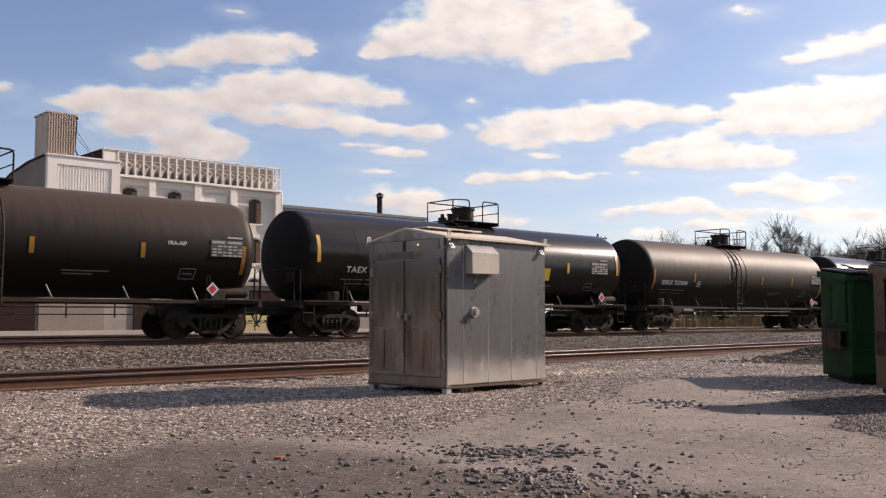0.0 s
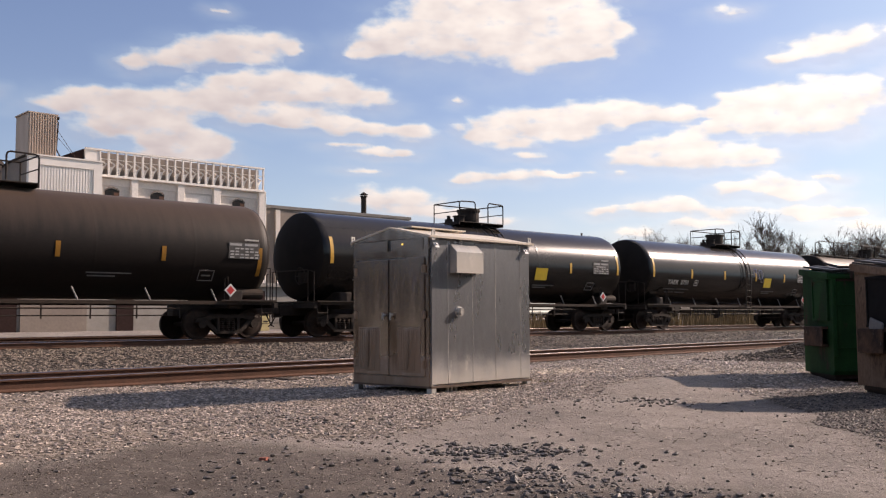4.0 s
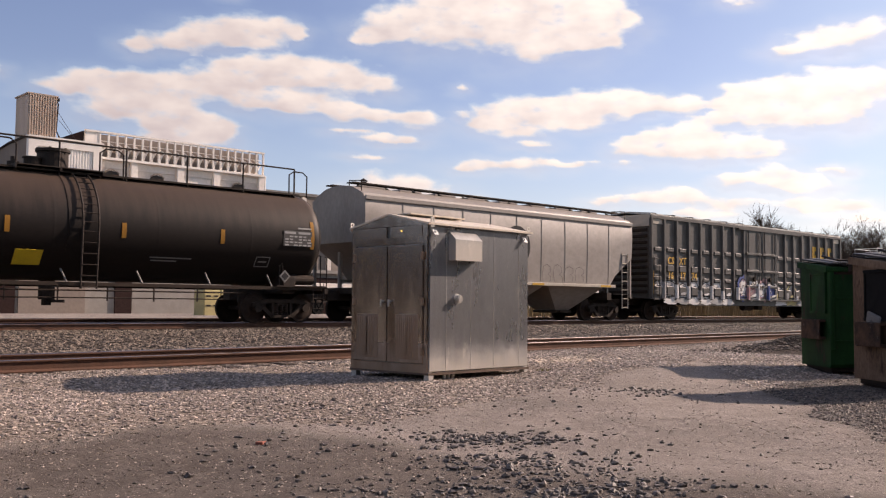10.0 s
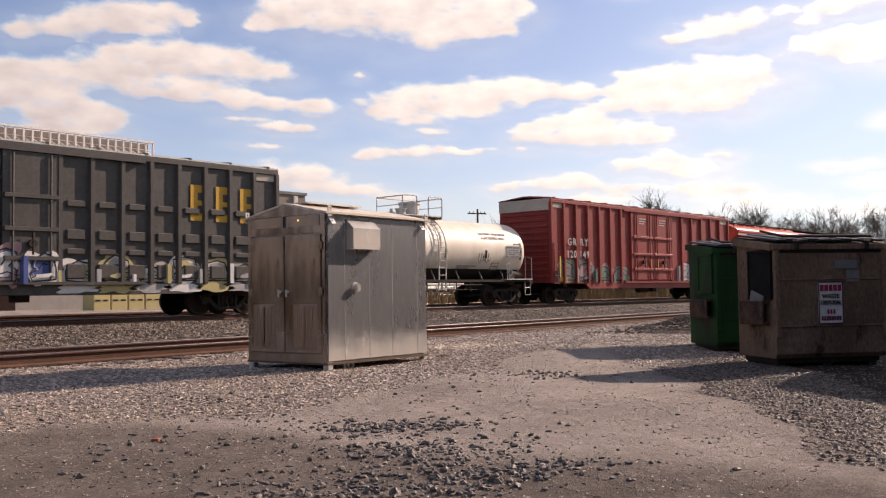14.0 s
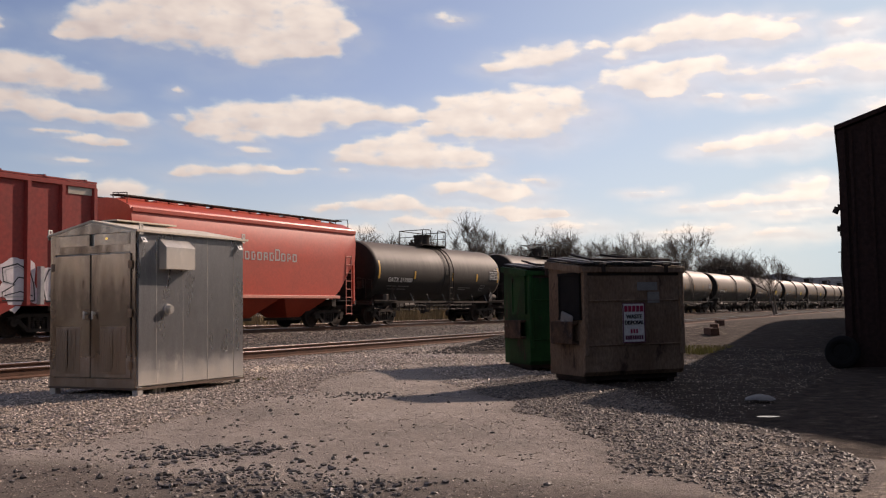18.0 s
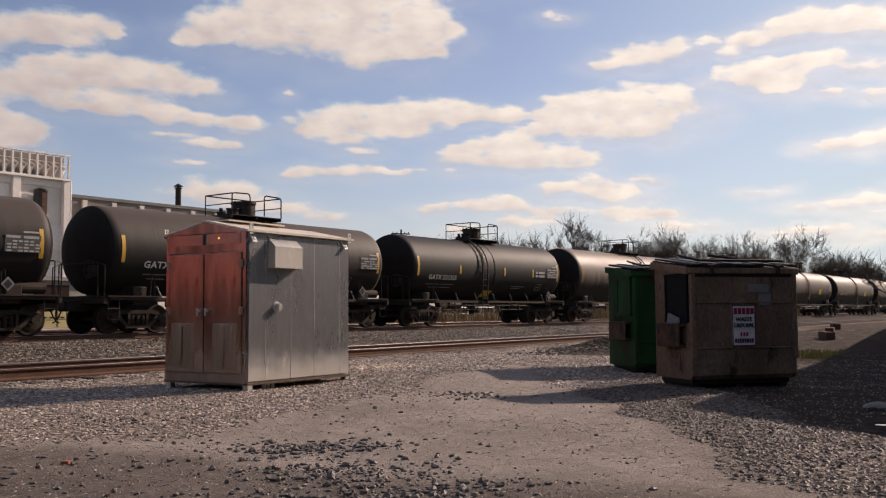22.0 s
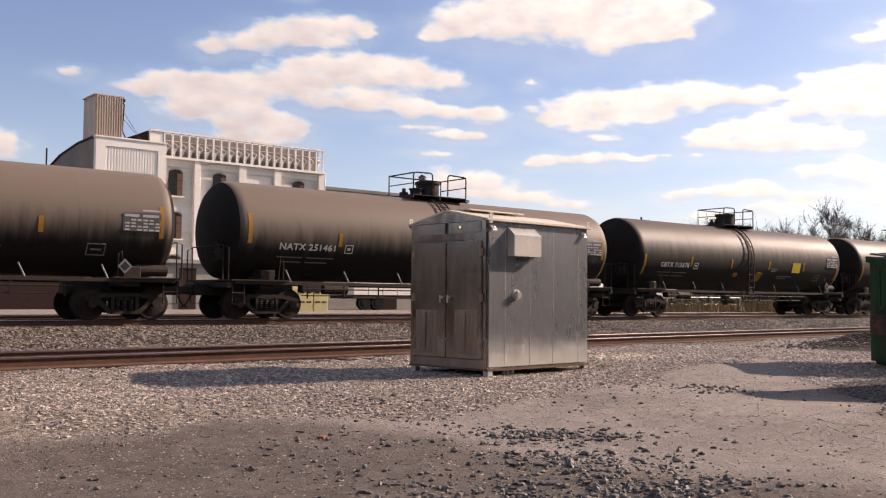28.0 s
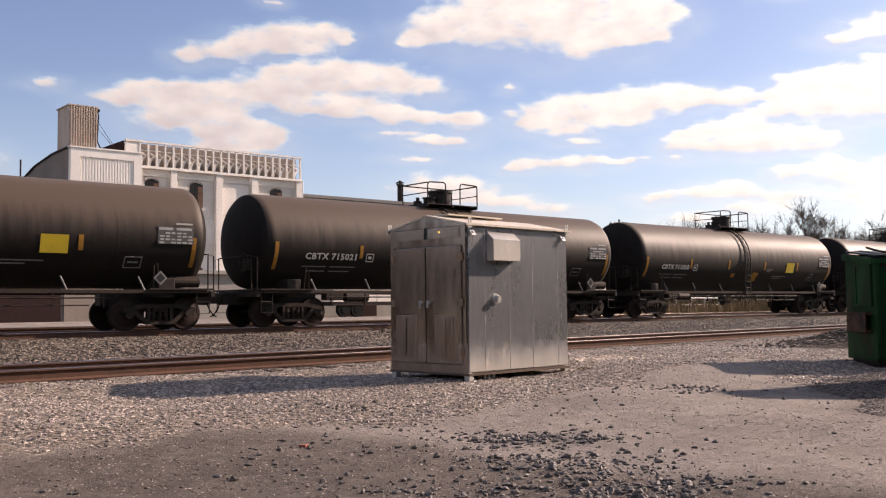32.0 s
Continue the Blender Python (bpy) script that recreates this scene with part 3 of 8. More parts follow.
CLOUD_FAR_EAST = [
    (-69.3, 13.5, 1.3, 0.52), (-71.3, 13.6, 2.3, 0.84), (-72.9, 13.2, 2.3, 0.90), (-74.8, 14.0, 1.9, 0.57), (-72.5, 12.5, 1.2, 0.32),
    (-77.7, 13.4, 2.2, 0.50), (-80.7, 13.5, 1.8, 0.61), (-83.1, 13.9, 2.0, 0.84), (-84.2, 13.2, 2.0, 0.84), (-82.9, 15.4, 1.3, 0.39),
    (-80.4, 12.4, 1.8, 0.22), (-75.4, 12.1, 1.2, 0.19), (-77.9, 11.8, 1.2, 0.28), (-84.2, 10.8, 1.1, 0.67)]
CLOUD_LOW_EAST = [
    (-74.7, 9.2, 1.2, 0.29), (-76.3, 9.3, 1.9, 0.48), (-79.1, 9.6, 2.1, 0.66), (-81.2, 9.8, 1.3, 0.40), (-71.1, 6.8, 0.8, 0.13), (-72.3, 6.8, 0.6, 0.13),
    (-74.9, 5.9, 2.2, 0.26), (-77.7, 6.1, 2.4, 0.35), (-80.4, 6.2, 1.8, 0.54), (-80.5, 6.9, 1.4, 0.41), (-79.5, 5.3, 3.0, 0.22), (-74.6, 4.6, 2.5, 0.29),
    (-78.3, 4.2, 2.7, 0.35), (-72.6, 4.4, 1.9, 0.23), (-66.4, 5.0, 2.7, 0.34), (-64.7, 5.6, 2.2, 0.27)]
CLOUD_WEST = [(-13.2, 8.3, 1.4, 0.9), (-12.0, 8.6, 1.6, 0.8), (-16.5, 12.6, 1.0, 0.3)]
CLOUDS = CLOUD_TOP + CLOUD_STREAK + CLOUD_BANK + CLOUD_WISPS + CLOUD_MIDDLE + CLOUD_EAST + CLOUD_LOW + CLOUD_HIGH_EAST + CLOUD_FAR_EAST + CLOUD_LOW_EAST + CLOUD_WEST


def cloud_material():
    m = bpy.data.materials.new("cloud")
    m.use_nodes = True
    nt = m.node_tree
    for n in list(nt.nodes):
        nt.nodes.remove(n)
    L = nt.links.new
    uv = nt.nodes.new("ShaderNodeUVMap")
    uv.uv_map = "sky"

    def vec(op, a, b=None, scale=None):
        n = nt.nodes.new("ShaderNodeVectorMath")
        n.operation = op
        for i, v in enumerate((a, b)):
            if v is None:
                continue
            if isinstance(v, tuple):
                n.inputs[i].default_value = v
            else:
                L(v, n.inputs[i])
        if scale is not None:
            n.inputs["Scale"].default_value = scale
        return n

    def num(op, a, b=0.0, clamp=False):
        n = nt.nodes.new("ShaderNodeMath")
        n.operation, n.use_clamp = op, clamp
        for i, v in enumerate((a, b)):
            if isinstance(v, (int, float)):
                n.inputs[i].default_value = v
            else:
                L(v, n.inputs[i])
        return n.outputs[0]

    # uv holds yaw / 100 and elevation / 100; q is in degrees
    q = vec("SCALE", uv.outputs[0], scale=100.0).outputs[0]
    squash = vec("MULTIPLY", q, (1.0, 1.9, 1.0)).outputs[0]
    puff = nt.nodes.new("ShaderNodeAttribute")
    puff.attribute_name = "puffs"
    part_of = nt.nodes.new("ShaderNodeSeparateColor")
    L(puff.outputs["Color"], part_of.inputs[0])
    dens, lift, skirt = part_of.outputs[0], part_of.outputs[1], part_of.outputs[2]
    f1 = node(nt, "ShaderNodeTexNoise", Scale=0.8, Detail=4.0, Roughness=0.46)
    L(squash, f1.inputs["Vector"])
    near = num("MULTIPLY", dens, 6.0, True)
    rough = num("MULTIPLY", num("MULTIPLY", num("SUBTRACT", f1.outputs["Fac"], 0.5), 1.3), near)
    tot = num("ADD", num("MINIMUM", dens, 0.95), rough)
    mask = nt.nodes.new("ShaderNodeMapRange")
    mask.interpolation_type = "SMOOTHSTEP"
    mask.inputs["From Min"].default_value, mask.inputs["From Max"].default_value = -0.02, 0.96
    L(tot, mask.inputs["Value"])
    # thick, low parts are a little greyer, thin rims and tops white
    low_part = num("MULTIPLY", lift, -0.75)
    f2 = node(nt, "ShaderNodeTexNoise", Scale=0.55, Detail=2.5, Roughness=0.45)
    L(vec("ADD", squash, (-0.5, 0.55, 0.0)).outputs[0], f2.inputs["Vector"])
    dapple = num("MULTIPLY", num("SUBTRACT", f2.outputs["Fac"], 0.5), 1.8)
    shade = num("ADD", num("ADD", low_part, dapple), 0.42, True)
    mix = nt.nodes.new("ShaderNodeMix")
    mix.data_type = "RGBA"
    # clouds nearer the sun are whiter and brighter
    sepy = nt.nodes.new("ShaderNodeSeparateXYZ")
    L(q, sepy.inputs[0])
    sunny = nt.nodes.new("ShaderNodeMapRange")
    sunny.inputs["From Min"].default_value, sunny.inputs["From Max"].default_value = -25.0, -85.0
    L(sepy.outputs[0], sunny.inputs["Value"])

    def tone(lit, dim):
        x = nt.nodes.new("ShaderNodeMix")
        x.data_type = "RGBA"
        x.inputs["A"].default_value, x.inputs["B"].default_value = (*dim, 1), (*lit, 1)
        L(sunny.outputs[0], x.inputs["Factor"])
        return x.outputs["Result"]

    L(tone((1.53, 1.46, 1.34), (0.85, 0.785, 0.755)), mix.inputs["A"])
    L(tone((1.17, 1.11, 1.06), (0.62, 0.557, 0.572)), mix.inputs["B"])
    L(shade, mix.inputs["Factor"])
    em = nt.nodes.new("ShaderNodeEmission")
    em.inputs["Strength"].default_value = CLOUD_GLOW
    # between the clouds the layer is only thin blue-white haze
    air = nt.nodes.new("ShaderNodeMix")
    air.data_type = "RGBA"
    air.inputs["A"].default_value = (0.62, 0.87, 1.04, 1)
    thin_white = num("MULTIPLY", skirt, 0.75, True)
    L(num("MAXIMUM", mask.outputs[0], thin_white), air.inputs["Factor"])
    L(mix.outputs["Result"], air.inputs["B"])
    L(air.outputs["Result"], em.inputs["Color"])
    tr = nt.nodes.new("ShaderNodeBsdfTransparent")
    ms = nt.nodes.new("ShaderNodeMixShader")
    # a thin milky veil low in the sky
    sepq = nt.nodes.new("ShaderNodeSeparateXYZ")
    L(q, sepq.inputs[0])
    veil = nt.nodes.new("ShaderNodeMapRange")
    veil.inputs["From Min"].default_value, veil.inputs["From Max"].default_value = 14.0, 0.0
    veil.inputs["To Max"].default_value = 0.25
    L(sepq.outputs[1], veil.inputs["Value"])
    # bright haze round the sun's side of the sky
    haze = nt.nodes.new("ShaderNodeMapRange")
    haze.interpolation_type = "SMOOTHSTEP"
    haze.inputs["From Min"].default_value, haze.inputs["From Max"].default_value = -48.0, -96.0
    haze.inputs["To Max"].default_value = 0.84
    L(sepq.outputs[0], haze.inputs["Value"])
    low = nt.nodes.new("ShaderNodeMapRange")
    low.interpolation_type = "SMOOTHSTEP"
    low.inputs["From Min"].default_value, low.inputs["From Max"].default_value = 28.0, 16.0
    L(sepq.outputs[1], low.inputs["Value"])
    milky = num("ADD", veil.outputs[0], num("MULTIPLY", haze.outputs[0], low.outputs[0]))
    # the thin, torn vapour round each cloud
    thin = num("MULTIPLY", num("MULTIPLY", skirt, f2.outputs["Fac"]), 0.5, True)
    milky = num("ADD", milky, num("MULTIPLY", thin, num("SUBTRACT", 1.0, milky)))
    fac = num("MAXIMUM", num("MULTIPLY", mask.outputs[0], 0.96), milky)
    L(fac, ms.inputs[0])
    L(tr.outputs[0], ms.inputs[1])
    L(em.outputs[0], ms.inputs[2])
    out = nt.nodes.new("ShaderNodeOutputMaterial")
    L(ms.outputs[0], out.inputs["Surface"])
    return m


CLOUD_GLOW = 0.67
rng = random.Random(5)
# unseen clouds added round and above the view; their glow whitens the fill light
FILL_CLOUDS = [(rng.uniform(2, 130) if i % 2 else rng.uniform(-228, -100), rng.uniform(6, 70), rng.uniform(8, 16), rng.uniform(2.5, 6.0)) for i in range(36)]
FILL_CLOUDS += [(rng.uniform(-95, 0), rng.uniform(36, 75), rng.uniform(8, 16), rng.uniform(3, 6)) for i in range(9)]


def cloud_dome():
    radius = 3000.0
    yaws = np.concatenate([np.arange(-230, -90, 2.0), np.arange(-90, -6, 0.25), np.arange(-6, 131, 2.0)])
    els = np.concatenate([np.arange(-3, 2, 1.0), np.arange(2, 24, 0.2), np.arange(24, 81, 2.0)])
    verts, faces, uvs = [], [], []
    for e in els:
        for a in yaws:
            y, p = radians(a), radians(e)
            verts.append((-math.sin(y) * math.cos(p) * radius, math.cos(y) * math.cos(p) * radius, math.sin(p) * radius))
            uvs.append((a / 100, e / 100))
    n = len(yaws)
    for i in range(len(els) - 1):
        for j in range(n - 1):
            faces.append((i * n + j, i * n + j + 1, (i + 1) * n + j + 1, (i + 1) * n + j))
    me = bpy.data.meshes.new("cloud_layer")
    me.from_pydata(verts, [], faces)
    layer = me.uv_layers.new(name="sky")
    for lp in me.loops:
        layer.data[lp.index].uv = uvs[lp.vertex_index]
    # puffs that melt into one another, ruffled; the second channel says how high in its puff a point lies
    A, E = [g.ravel() for g in np.meshgrid(yaws, els)]
    ruffle = np.array([noise.noise_vector((a * 0.55, e * 1.1, 2)) * 0.62 + noise.noise_vector((a * 1.5, e * 3.0, 7)) * 0.30 for a, e in zip(A, E)])
    A, E = A + ruffle[:, 0] * 1.1, E + ruffle[:, 1] * 0.42
    dens, lift, skirt = np.zeros(len(A)), np.zeros(len(A)), np.zeros(len(A))
    for yaw, el, w, h in CLOUDS + FILL_CLOUDS:
        dx, dy = (A - yaw) * 0.70 / w, (E - el) * 0.70 / h
        v = np.clip(1 - dx * dx - dy * dy, 0, 1) ** 2
        dens += v
        lift += v * dy
        skirt = np.maximum(skirt, np.clip(1 - ((A - yaw) * 0.5 / (w + 0.5)) ** 2 - ((E - el + 0.5 * h) * 0.55 / (h + 0.2)) ** 2, 0, 1) ** 2)
    puffs = np.ones((len(A), 4), np.float32)
    puffs[:, 0], puffs[:, 1] = np.minimum(dens, 1.2), lift / np.maximum(dens, 0.05)
    puffs[:, 2] = skirt
    me.color_attributes.new("puffs", "FLOAT_COLOR", "POINT").data.foreach_set("color", puffs.ravel())
    me.materials.append(cloud_material())
    ob = new("cloud_layer", me)
    ob.location = EYE
    return tagged(ob, "scattered white cumulus clouds drifting over a blue sky", "clouds", kind="structure")


clouds = cloud_dome()

# ---- ground ----
TRACK_Y, RAIL_Z = 27.0, 0.47
BACK_Y = 31.2
NEAR_ANGLE = 2.5
NEAR_Z = 0.27


def near_y(x):
    """Middle of the near track."""
    return 14.30 + math.tan(radians(NEAR_ANGLE)) * (x - 4.0)


def smooth(a, b, v):
    t = min(1, max(0, (v - a) / (b - a)))
    return t * t * (3 - 2 * t)


def ground_z(x, y):
    n = near_y(min(x, 160))
    z = 0.09 * smooth(n - 2.6, n - 1.2, y)
    # the lot falls away towards the camera and to the west
    z -= min(0.3, max(0, 0.045 * (8.5 - x))) * (1 - smooth(6.5, 9.5, y))
    z += 0.21 * smooth(n + 2.5, TRACK_Y - 3.2, y) if x < 150 else 0.21 * smooth(TRACK_Y - 6, TRACK_Y - 3, y)
    z += 0.2 * smooth(33.5, 36, y)
    # a low crest where the lot meets the gravel beside the dumpsters
    z += 0.12 * smooth(10.2, 12.6, x) * smooth(6.6, 8.4, y) * (1 - smooth(17, 21, x)) * (1 - smooth(n - 2.6, n - 1.4, y))
    # the dirt lane climbs to the level of the tracks beyond the dumpsters
    z += 0.48 * smooth(17, 33, x) * (1 - smooth(8, 13, y))
    return z


def lot_bumps(x, y):
    near = 1 - smooth(14, 40, math.hypot(x - 8, y - 6))
    return near * (0.035 * noise.noise((x * 0.35, y * 0.35, 0)) + 0.018 * noise.noise((x * 1.3, y * 1.3, 3)) + 0.008 * noise.noise((x * 4, y * 4, 5)))


def cover_of(x, y):
    """Masks of pale gravel, brown ballast and darkened ground, packed dirt and painted shade alike."""
    n = near_y(min(x, 160))
    edge = 8.4 - 1.0 * smooth(3.6, 5.8, x) + 0.2 * max(0, x - 6) + 0.5 * noise.noise((x * 0.6, y * 0.3, 9))
    # beyond a slanting line the drive gives way to loose stones again
    beyond = smooth(-0.5, 0.5, x - 4.2 - 1.14 * y + 0.7 * noise.noise((x * 0.7, y * 0.7, 51)))
    grey = max(smooth(edge - 0.4, edge + 0.4, y), 0.9 * beyond * smooth(4.9, 5.6, x)) * (1 - smooth(30, 33, y))
    brown = smooth(n + 1.1, n + 2.0, y) * (1 - smooth(31.5, 33.5, y))
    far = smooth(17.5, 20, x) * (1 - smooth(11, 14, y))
    # the shed's shade painted into the packed dirt, with a ragged edge
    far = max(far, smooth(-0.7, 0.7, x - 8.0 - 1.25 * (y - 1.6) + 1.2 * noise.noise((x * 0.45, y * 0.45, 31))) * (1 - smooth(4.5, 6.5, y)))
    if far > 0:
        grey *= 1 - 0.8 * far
    # far ground darkened to look back-lit
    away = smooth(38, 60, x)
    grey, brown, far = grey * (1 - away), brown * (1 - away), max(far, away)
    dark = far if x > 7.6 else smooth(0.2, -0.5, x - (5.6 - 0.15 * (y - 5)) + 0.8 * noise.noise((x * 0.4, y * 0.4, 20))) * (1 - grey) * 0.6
    return grey, brown, dark


def bed_of(x, y):
    """Rust and brake dust along each track."""
    bed = max(1 - smooth(1.5, 2.3, abs(y - TRACK_Y)), 1 - smooth(1.5, 2.3, abs(y - BACK_Y)), 0.55 * (1 - smooth(0.9, 1.4, abs(y - near_y(min(x, 160))))))
    return bed * (1 - smooth(60, 120, x))


def axis_steps(parts):
    out = []
    for a, b, s in parts:
        out += list(np.arange(a, b, s))
    return out + [parts[-1][1]]


def make_ground():
    xs = axis_steps([(-2500, -100, 400), (-100, -6, 8), (-6, 2, 0.5), (2, 24, 0.11), (24, 60, 0.4), (60, 200, 4), (200, 2500, 200)])
    ys = axis_steps([(-2500, -100, 400), (-100, -4, 8), (-4, 2, 0.4), (2, 14, 0.11), (14, 36, 0.3), (36, 120, 4), (120, 2900, 250)])
    verts = [(x, y, ground_z(x, y) + lot_bumps(x, y)) for y in ys for x in xs]
    n = len(xs)
    faces = [(j * n + i, j * n + i + 1, (j + 1) * n + i + 1, (j + 1) * n + i) for j in range(len(ys) - 1) for i in range(n - 1)]
    me = bpy.data.meshes.new("ground")
    me.from_pydata(verts, [], faces)
    att = me.color_attributes.new("cover", "FLOAT_COLOR", "POINT")
    buf = np.zeros((len(verts), 4), np.float32)
    k = 0
    for y in ys:
        for x in xs:
            grey, brown, dark = cover_of(x, y)
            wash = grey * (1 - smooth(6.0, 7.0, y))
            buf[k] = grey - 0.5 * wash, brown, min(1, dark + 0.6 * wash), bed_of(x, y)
            k += 1
    att.data.foreach_set("color", buf.ravel())
    for f in me.polygons:
        f.use_smooth = True
    me.materials.append(M["ground"])
    return tagged(new("ground", me), "packed dirt lot and gravel beside railway tracks", "ground", kind="structure")


make_ground()

# ---- tracks ----


def rail_outline():
    return [(-0.07, -0.175), (0.07, -0.175), (0.07, -0.16), (0.012, -0.135), (0.012, -0.045), (0.037, -0.03), (0.037, -0.008), (-0.037, -0.008), (-0.037, -0.03), (-0.012, -0.045), (-0.012, -0.135), (-0.07, -0.16)]


def track(name, label, m, lo, hi, z, tie_lo, tie_hi):
    t = thing(name, label, "railway track", m, kind="structure")
    for side in (-0.753, 0.753):
        me = mesh_of(f"rail {lo} {hi}", lambda bm: prism(bm, rail_outline(), "x", lo, hi))
        r = part("rail", me, M["rail_side"], t, (0, side, z), label="rusty brown steel rail")
        hm = mesh_of(f"rail head {lo} {hi}", lambda bm: prism(bm, [(-0.033, -0.0078), (0.033, -0.0078), (0.03, 0.0), (-0.03, 0.0)], "x", lo, hi))
        part("railhead", hm, M["rail_head"], r, label="worn shiny running surface")
    tm = mesh_of("tie", lambda bm: box(bm, (0.23, 2.6, 0.16), bevel=0.012))
    x, k = tie_lo, 0
    while x < tie_hi:
        part("tie", tm, M["tie"], t, (x + rng.uniform(-0.03, 0.03), rng.uniform(-0.05, 0.05), z - 0.265 + rng.uniform(-0.012, 0.008)), rng.uniform(-0.8, 0.8))
        x += 0.52
        k += 1
    return t


track("near_track", "rusty siding track with wooden ties in gravel", pose(4.0, near_y(4.0), 0, 0, 0, NEAR_ANGLE), -60, 300, NEAR_Z, -2, 60)
track("main_track", "main line track with brown rails on ballast", pose(0, TRACK_Y, 0), -400, 900, RAIL_Z, 0, 70)
track("back_track", "second main line track on ballast", pose(0, BACK_Y, 0), -400, 900, RAIL_Z + 0.05, 5, 70)


# loose stones: one joined mesh a kind


def stones(name, count, place, size, material, label, seed, heap=None, tall=1.0):
    r = np.random.default_rng(seed)
    bm = bmesh.new()
    if count < 5000:
        bmesh.ops.create_icosphere(bm, subdivisions=1, radius=1.0)
    else:
        for c in ((1, 0, 0), (-1, 0, 0), (0, 1, 0), (0, -1, 0), (0, 0, 1), (0, 0, -1)):
            bm.verts.new(c)
        bm.verts.ensure_lookup_table()
        for a, b, c in ((0, 2, 4), (2, 1, 4), (1, 3, 4), (3, 0, 4), (2, 0, 5), (1, 2, 5), (3, 1, 5), (0, 3, 5)):
            bm.faces.new((bm.verts[a], bm.verts[b], bm.verts[c]))
    bm.verts.index_update()
    base = np.array([v.co[:] for v in bm.verts])
    tri = np.array([[v.index for v in f.verts] for f in bm.faces])
    bm.free()
    pts = []
    while len(pts) < count:
        p = place(r)
        if p is not None:
            pts.append(p)
    n, k = len(pts), len(base)
    V = np.repeat(base[None], n, 0) * (1 + r.uniform(-0.25, 0.25, (n, k, 3))) + r.uniform(-0.22, 0.22, (n, k, 3))
    V *= np.stack([r.uniform(0.7, 1.3, n), r.uniform(0.6, 1.1, n), r.uniform(0.25, 0.55, n) * tall], 1)[:, None]
    a = r.uniform(0, 6.28, n)
    c, s = np.cos(a)[:, None], np.sin(a)[:, None]
    V = np.stack([V[..., 0] * c - V[..., 1] * s, V[..., 0] * s + V[..., 1] * c, V[..., 2]], -1)
    sz = size[0] + (size[1] - size[0]) * r.random(n) ** 2
    V *= sz[:, None, None]
    P = np.array([(x, y, ground_z(x, y) + lot_bumps(x, y)) for x, y in pts])
    P[:, 2] += sz * 0.12
    if heap:
        P[:, 2] += np.array([heap(x, y) for x, y in pts]) * r.uniform(0.75, 1.0, n)
    V += P[:, None]
    F = (tri[None] + (np.arange(n) * k)[:, None, None]).reshape(-1, 3)
    me = bpy.data.meshes.new(name)
    me.from_pydata(V.reshape(-1, 3).tolist(), [], F.tolist())
    me.materials.append(material)
    return tagged(new(name, me), label, "stones", kind="stuff")


def pale_place(r):
    x = r.uniform(2.5, 30) if r.random() < 0.75 else r.uniform(2.5, 14)
    y = r.uniform(0.8, near_y(x) + 2.2)
    g = cover_of(x, y)[0]
    return (x, y) if y > 6.4 and g > 0.4 and r.random() < g else None


def drive_place(r):
    x, y = r.uniform(5, 20), r.uniform(0.8, 6.5)
    g = cover_of(x, y)[0]
    return (x, y) if g > 0.4 and r.random() < g else None


def brown_place(r):
    x = 3 + 42 * r.random() ** 1.4
    return x, r.uniform(near_y(x) + 0.8, TRACK_Y - 1.75)


def bed_place(r):
    x = 3 + 42 * r.random() ** 1.3
    return x, r.uniform(TRACK_Y - 2.2, TRACK_Y + 1.2)


def chip_place(r):
    return 13.2 + r.normal() * 0.45, 11.0 + r.normal() * 0.42


def lot_place(r):
    x, y = r.uniform(2.0, 22), r.uniform(2.2, 10)
    return (x, y) if r.random() < 0.6 * noise.noise((x * 0.6, y * 0.6, 40)) + (0.4 if x > 6 else 0.9) else None


# heaps of lumps: middle, length across, depth
PATCHES = [(5.95, 6.1, 0.5, 0.22), (5.9, 5.95, 0.4, 0.2), (6.3, 5.6, 0.35, 0.15), (5.65, 4.85, 0.55, 0.25), (5.3, 4.75, 0.5, 0.3), (5.25, 5.25, 0.5, 0.25), (5.3, 3.9, 0.7, 0.22), (5.15, 4.05, 0.5, 0.2),
           (4.4, 4.4, 0.8, 0.45), (4.15, 4.6, 0.7, 0.4), (4.5, 4.15, 0.7, 0.4), (4.0, 4.95, 0.6, 0.4), (4.3, 4.3, 0.9, 0.5), (6.0, 8.5, 0.6, 0.3), (10.0, 7.05, 0.5, 0.3), (4.5, 6.4, 1.3, 0.9), (5.2, 5.0, 1.6, 1.1)]


def crumb_place(r):
    x0, y0, across, deep = PATCHES[int(r.integers(len(PATCHES)))]
    a, d = r.normal() * across * 0.6, r.normal() * deep * 0.85
    return x0 + a * 0.68 + d * 0.73, y0 - a * 0.73 + d * 0.68


stones("gravel", 84000, pale_place, (0.010, 0.036), M["stone_pale"], "pale grey crushed stone beside the siding", 1)
stones("gravel", 26000, drive_place, (0.008, 0.03), M["stone_mid"], "dull brown-grey stones washed along the dirt drive", 11)
stones("ballast", 60000, brown_place, (0.026, 0.072), M["stone_brown"], "brown-grey crushed stone ballast between the tracks", 2)
stones("ballast", 12000, bed_place, (0.018, 0.05), M["stone_rust"], "rust-stained dark ballast of the main line", 21)
stones("white_chips", 420, chip_place, (0.012, 0.05), M["chip_tan"], "pale broken chips scattered on the gravel", 22)
stones("pebbles", 9000, lot_place, (0.006, 0.017), M["stone_brown"], "small brown pebbles strewn over the dirt lot", 3)
stones("grit", 17000, lot_place, (0.005, 0.016), M["stone_pale"], "pale grit and chips strewn over the dirt lot", 8)
def heap_place(r):
    return 24.2 + r.normal() * 1.5, 12.2 + r.normal() * 0.5


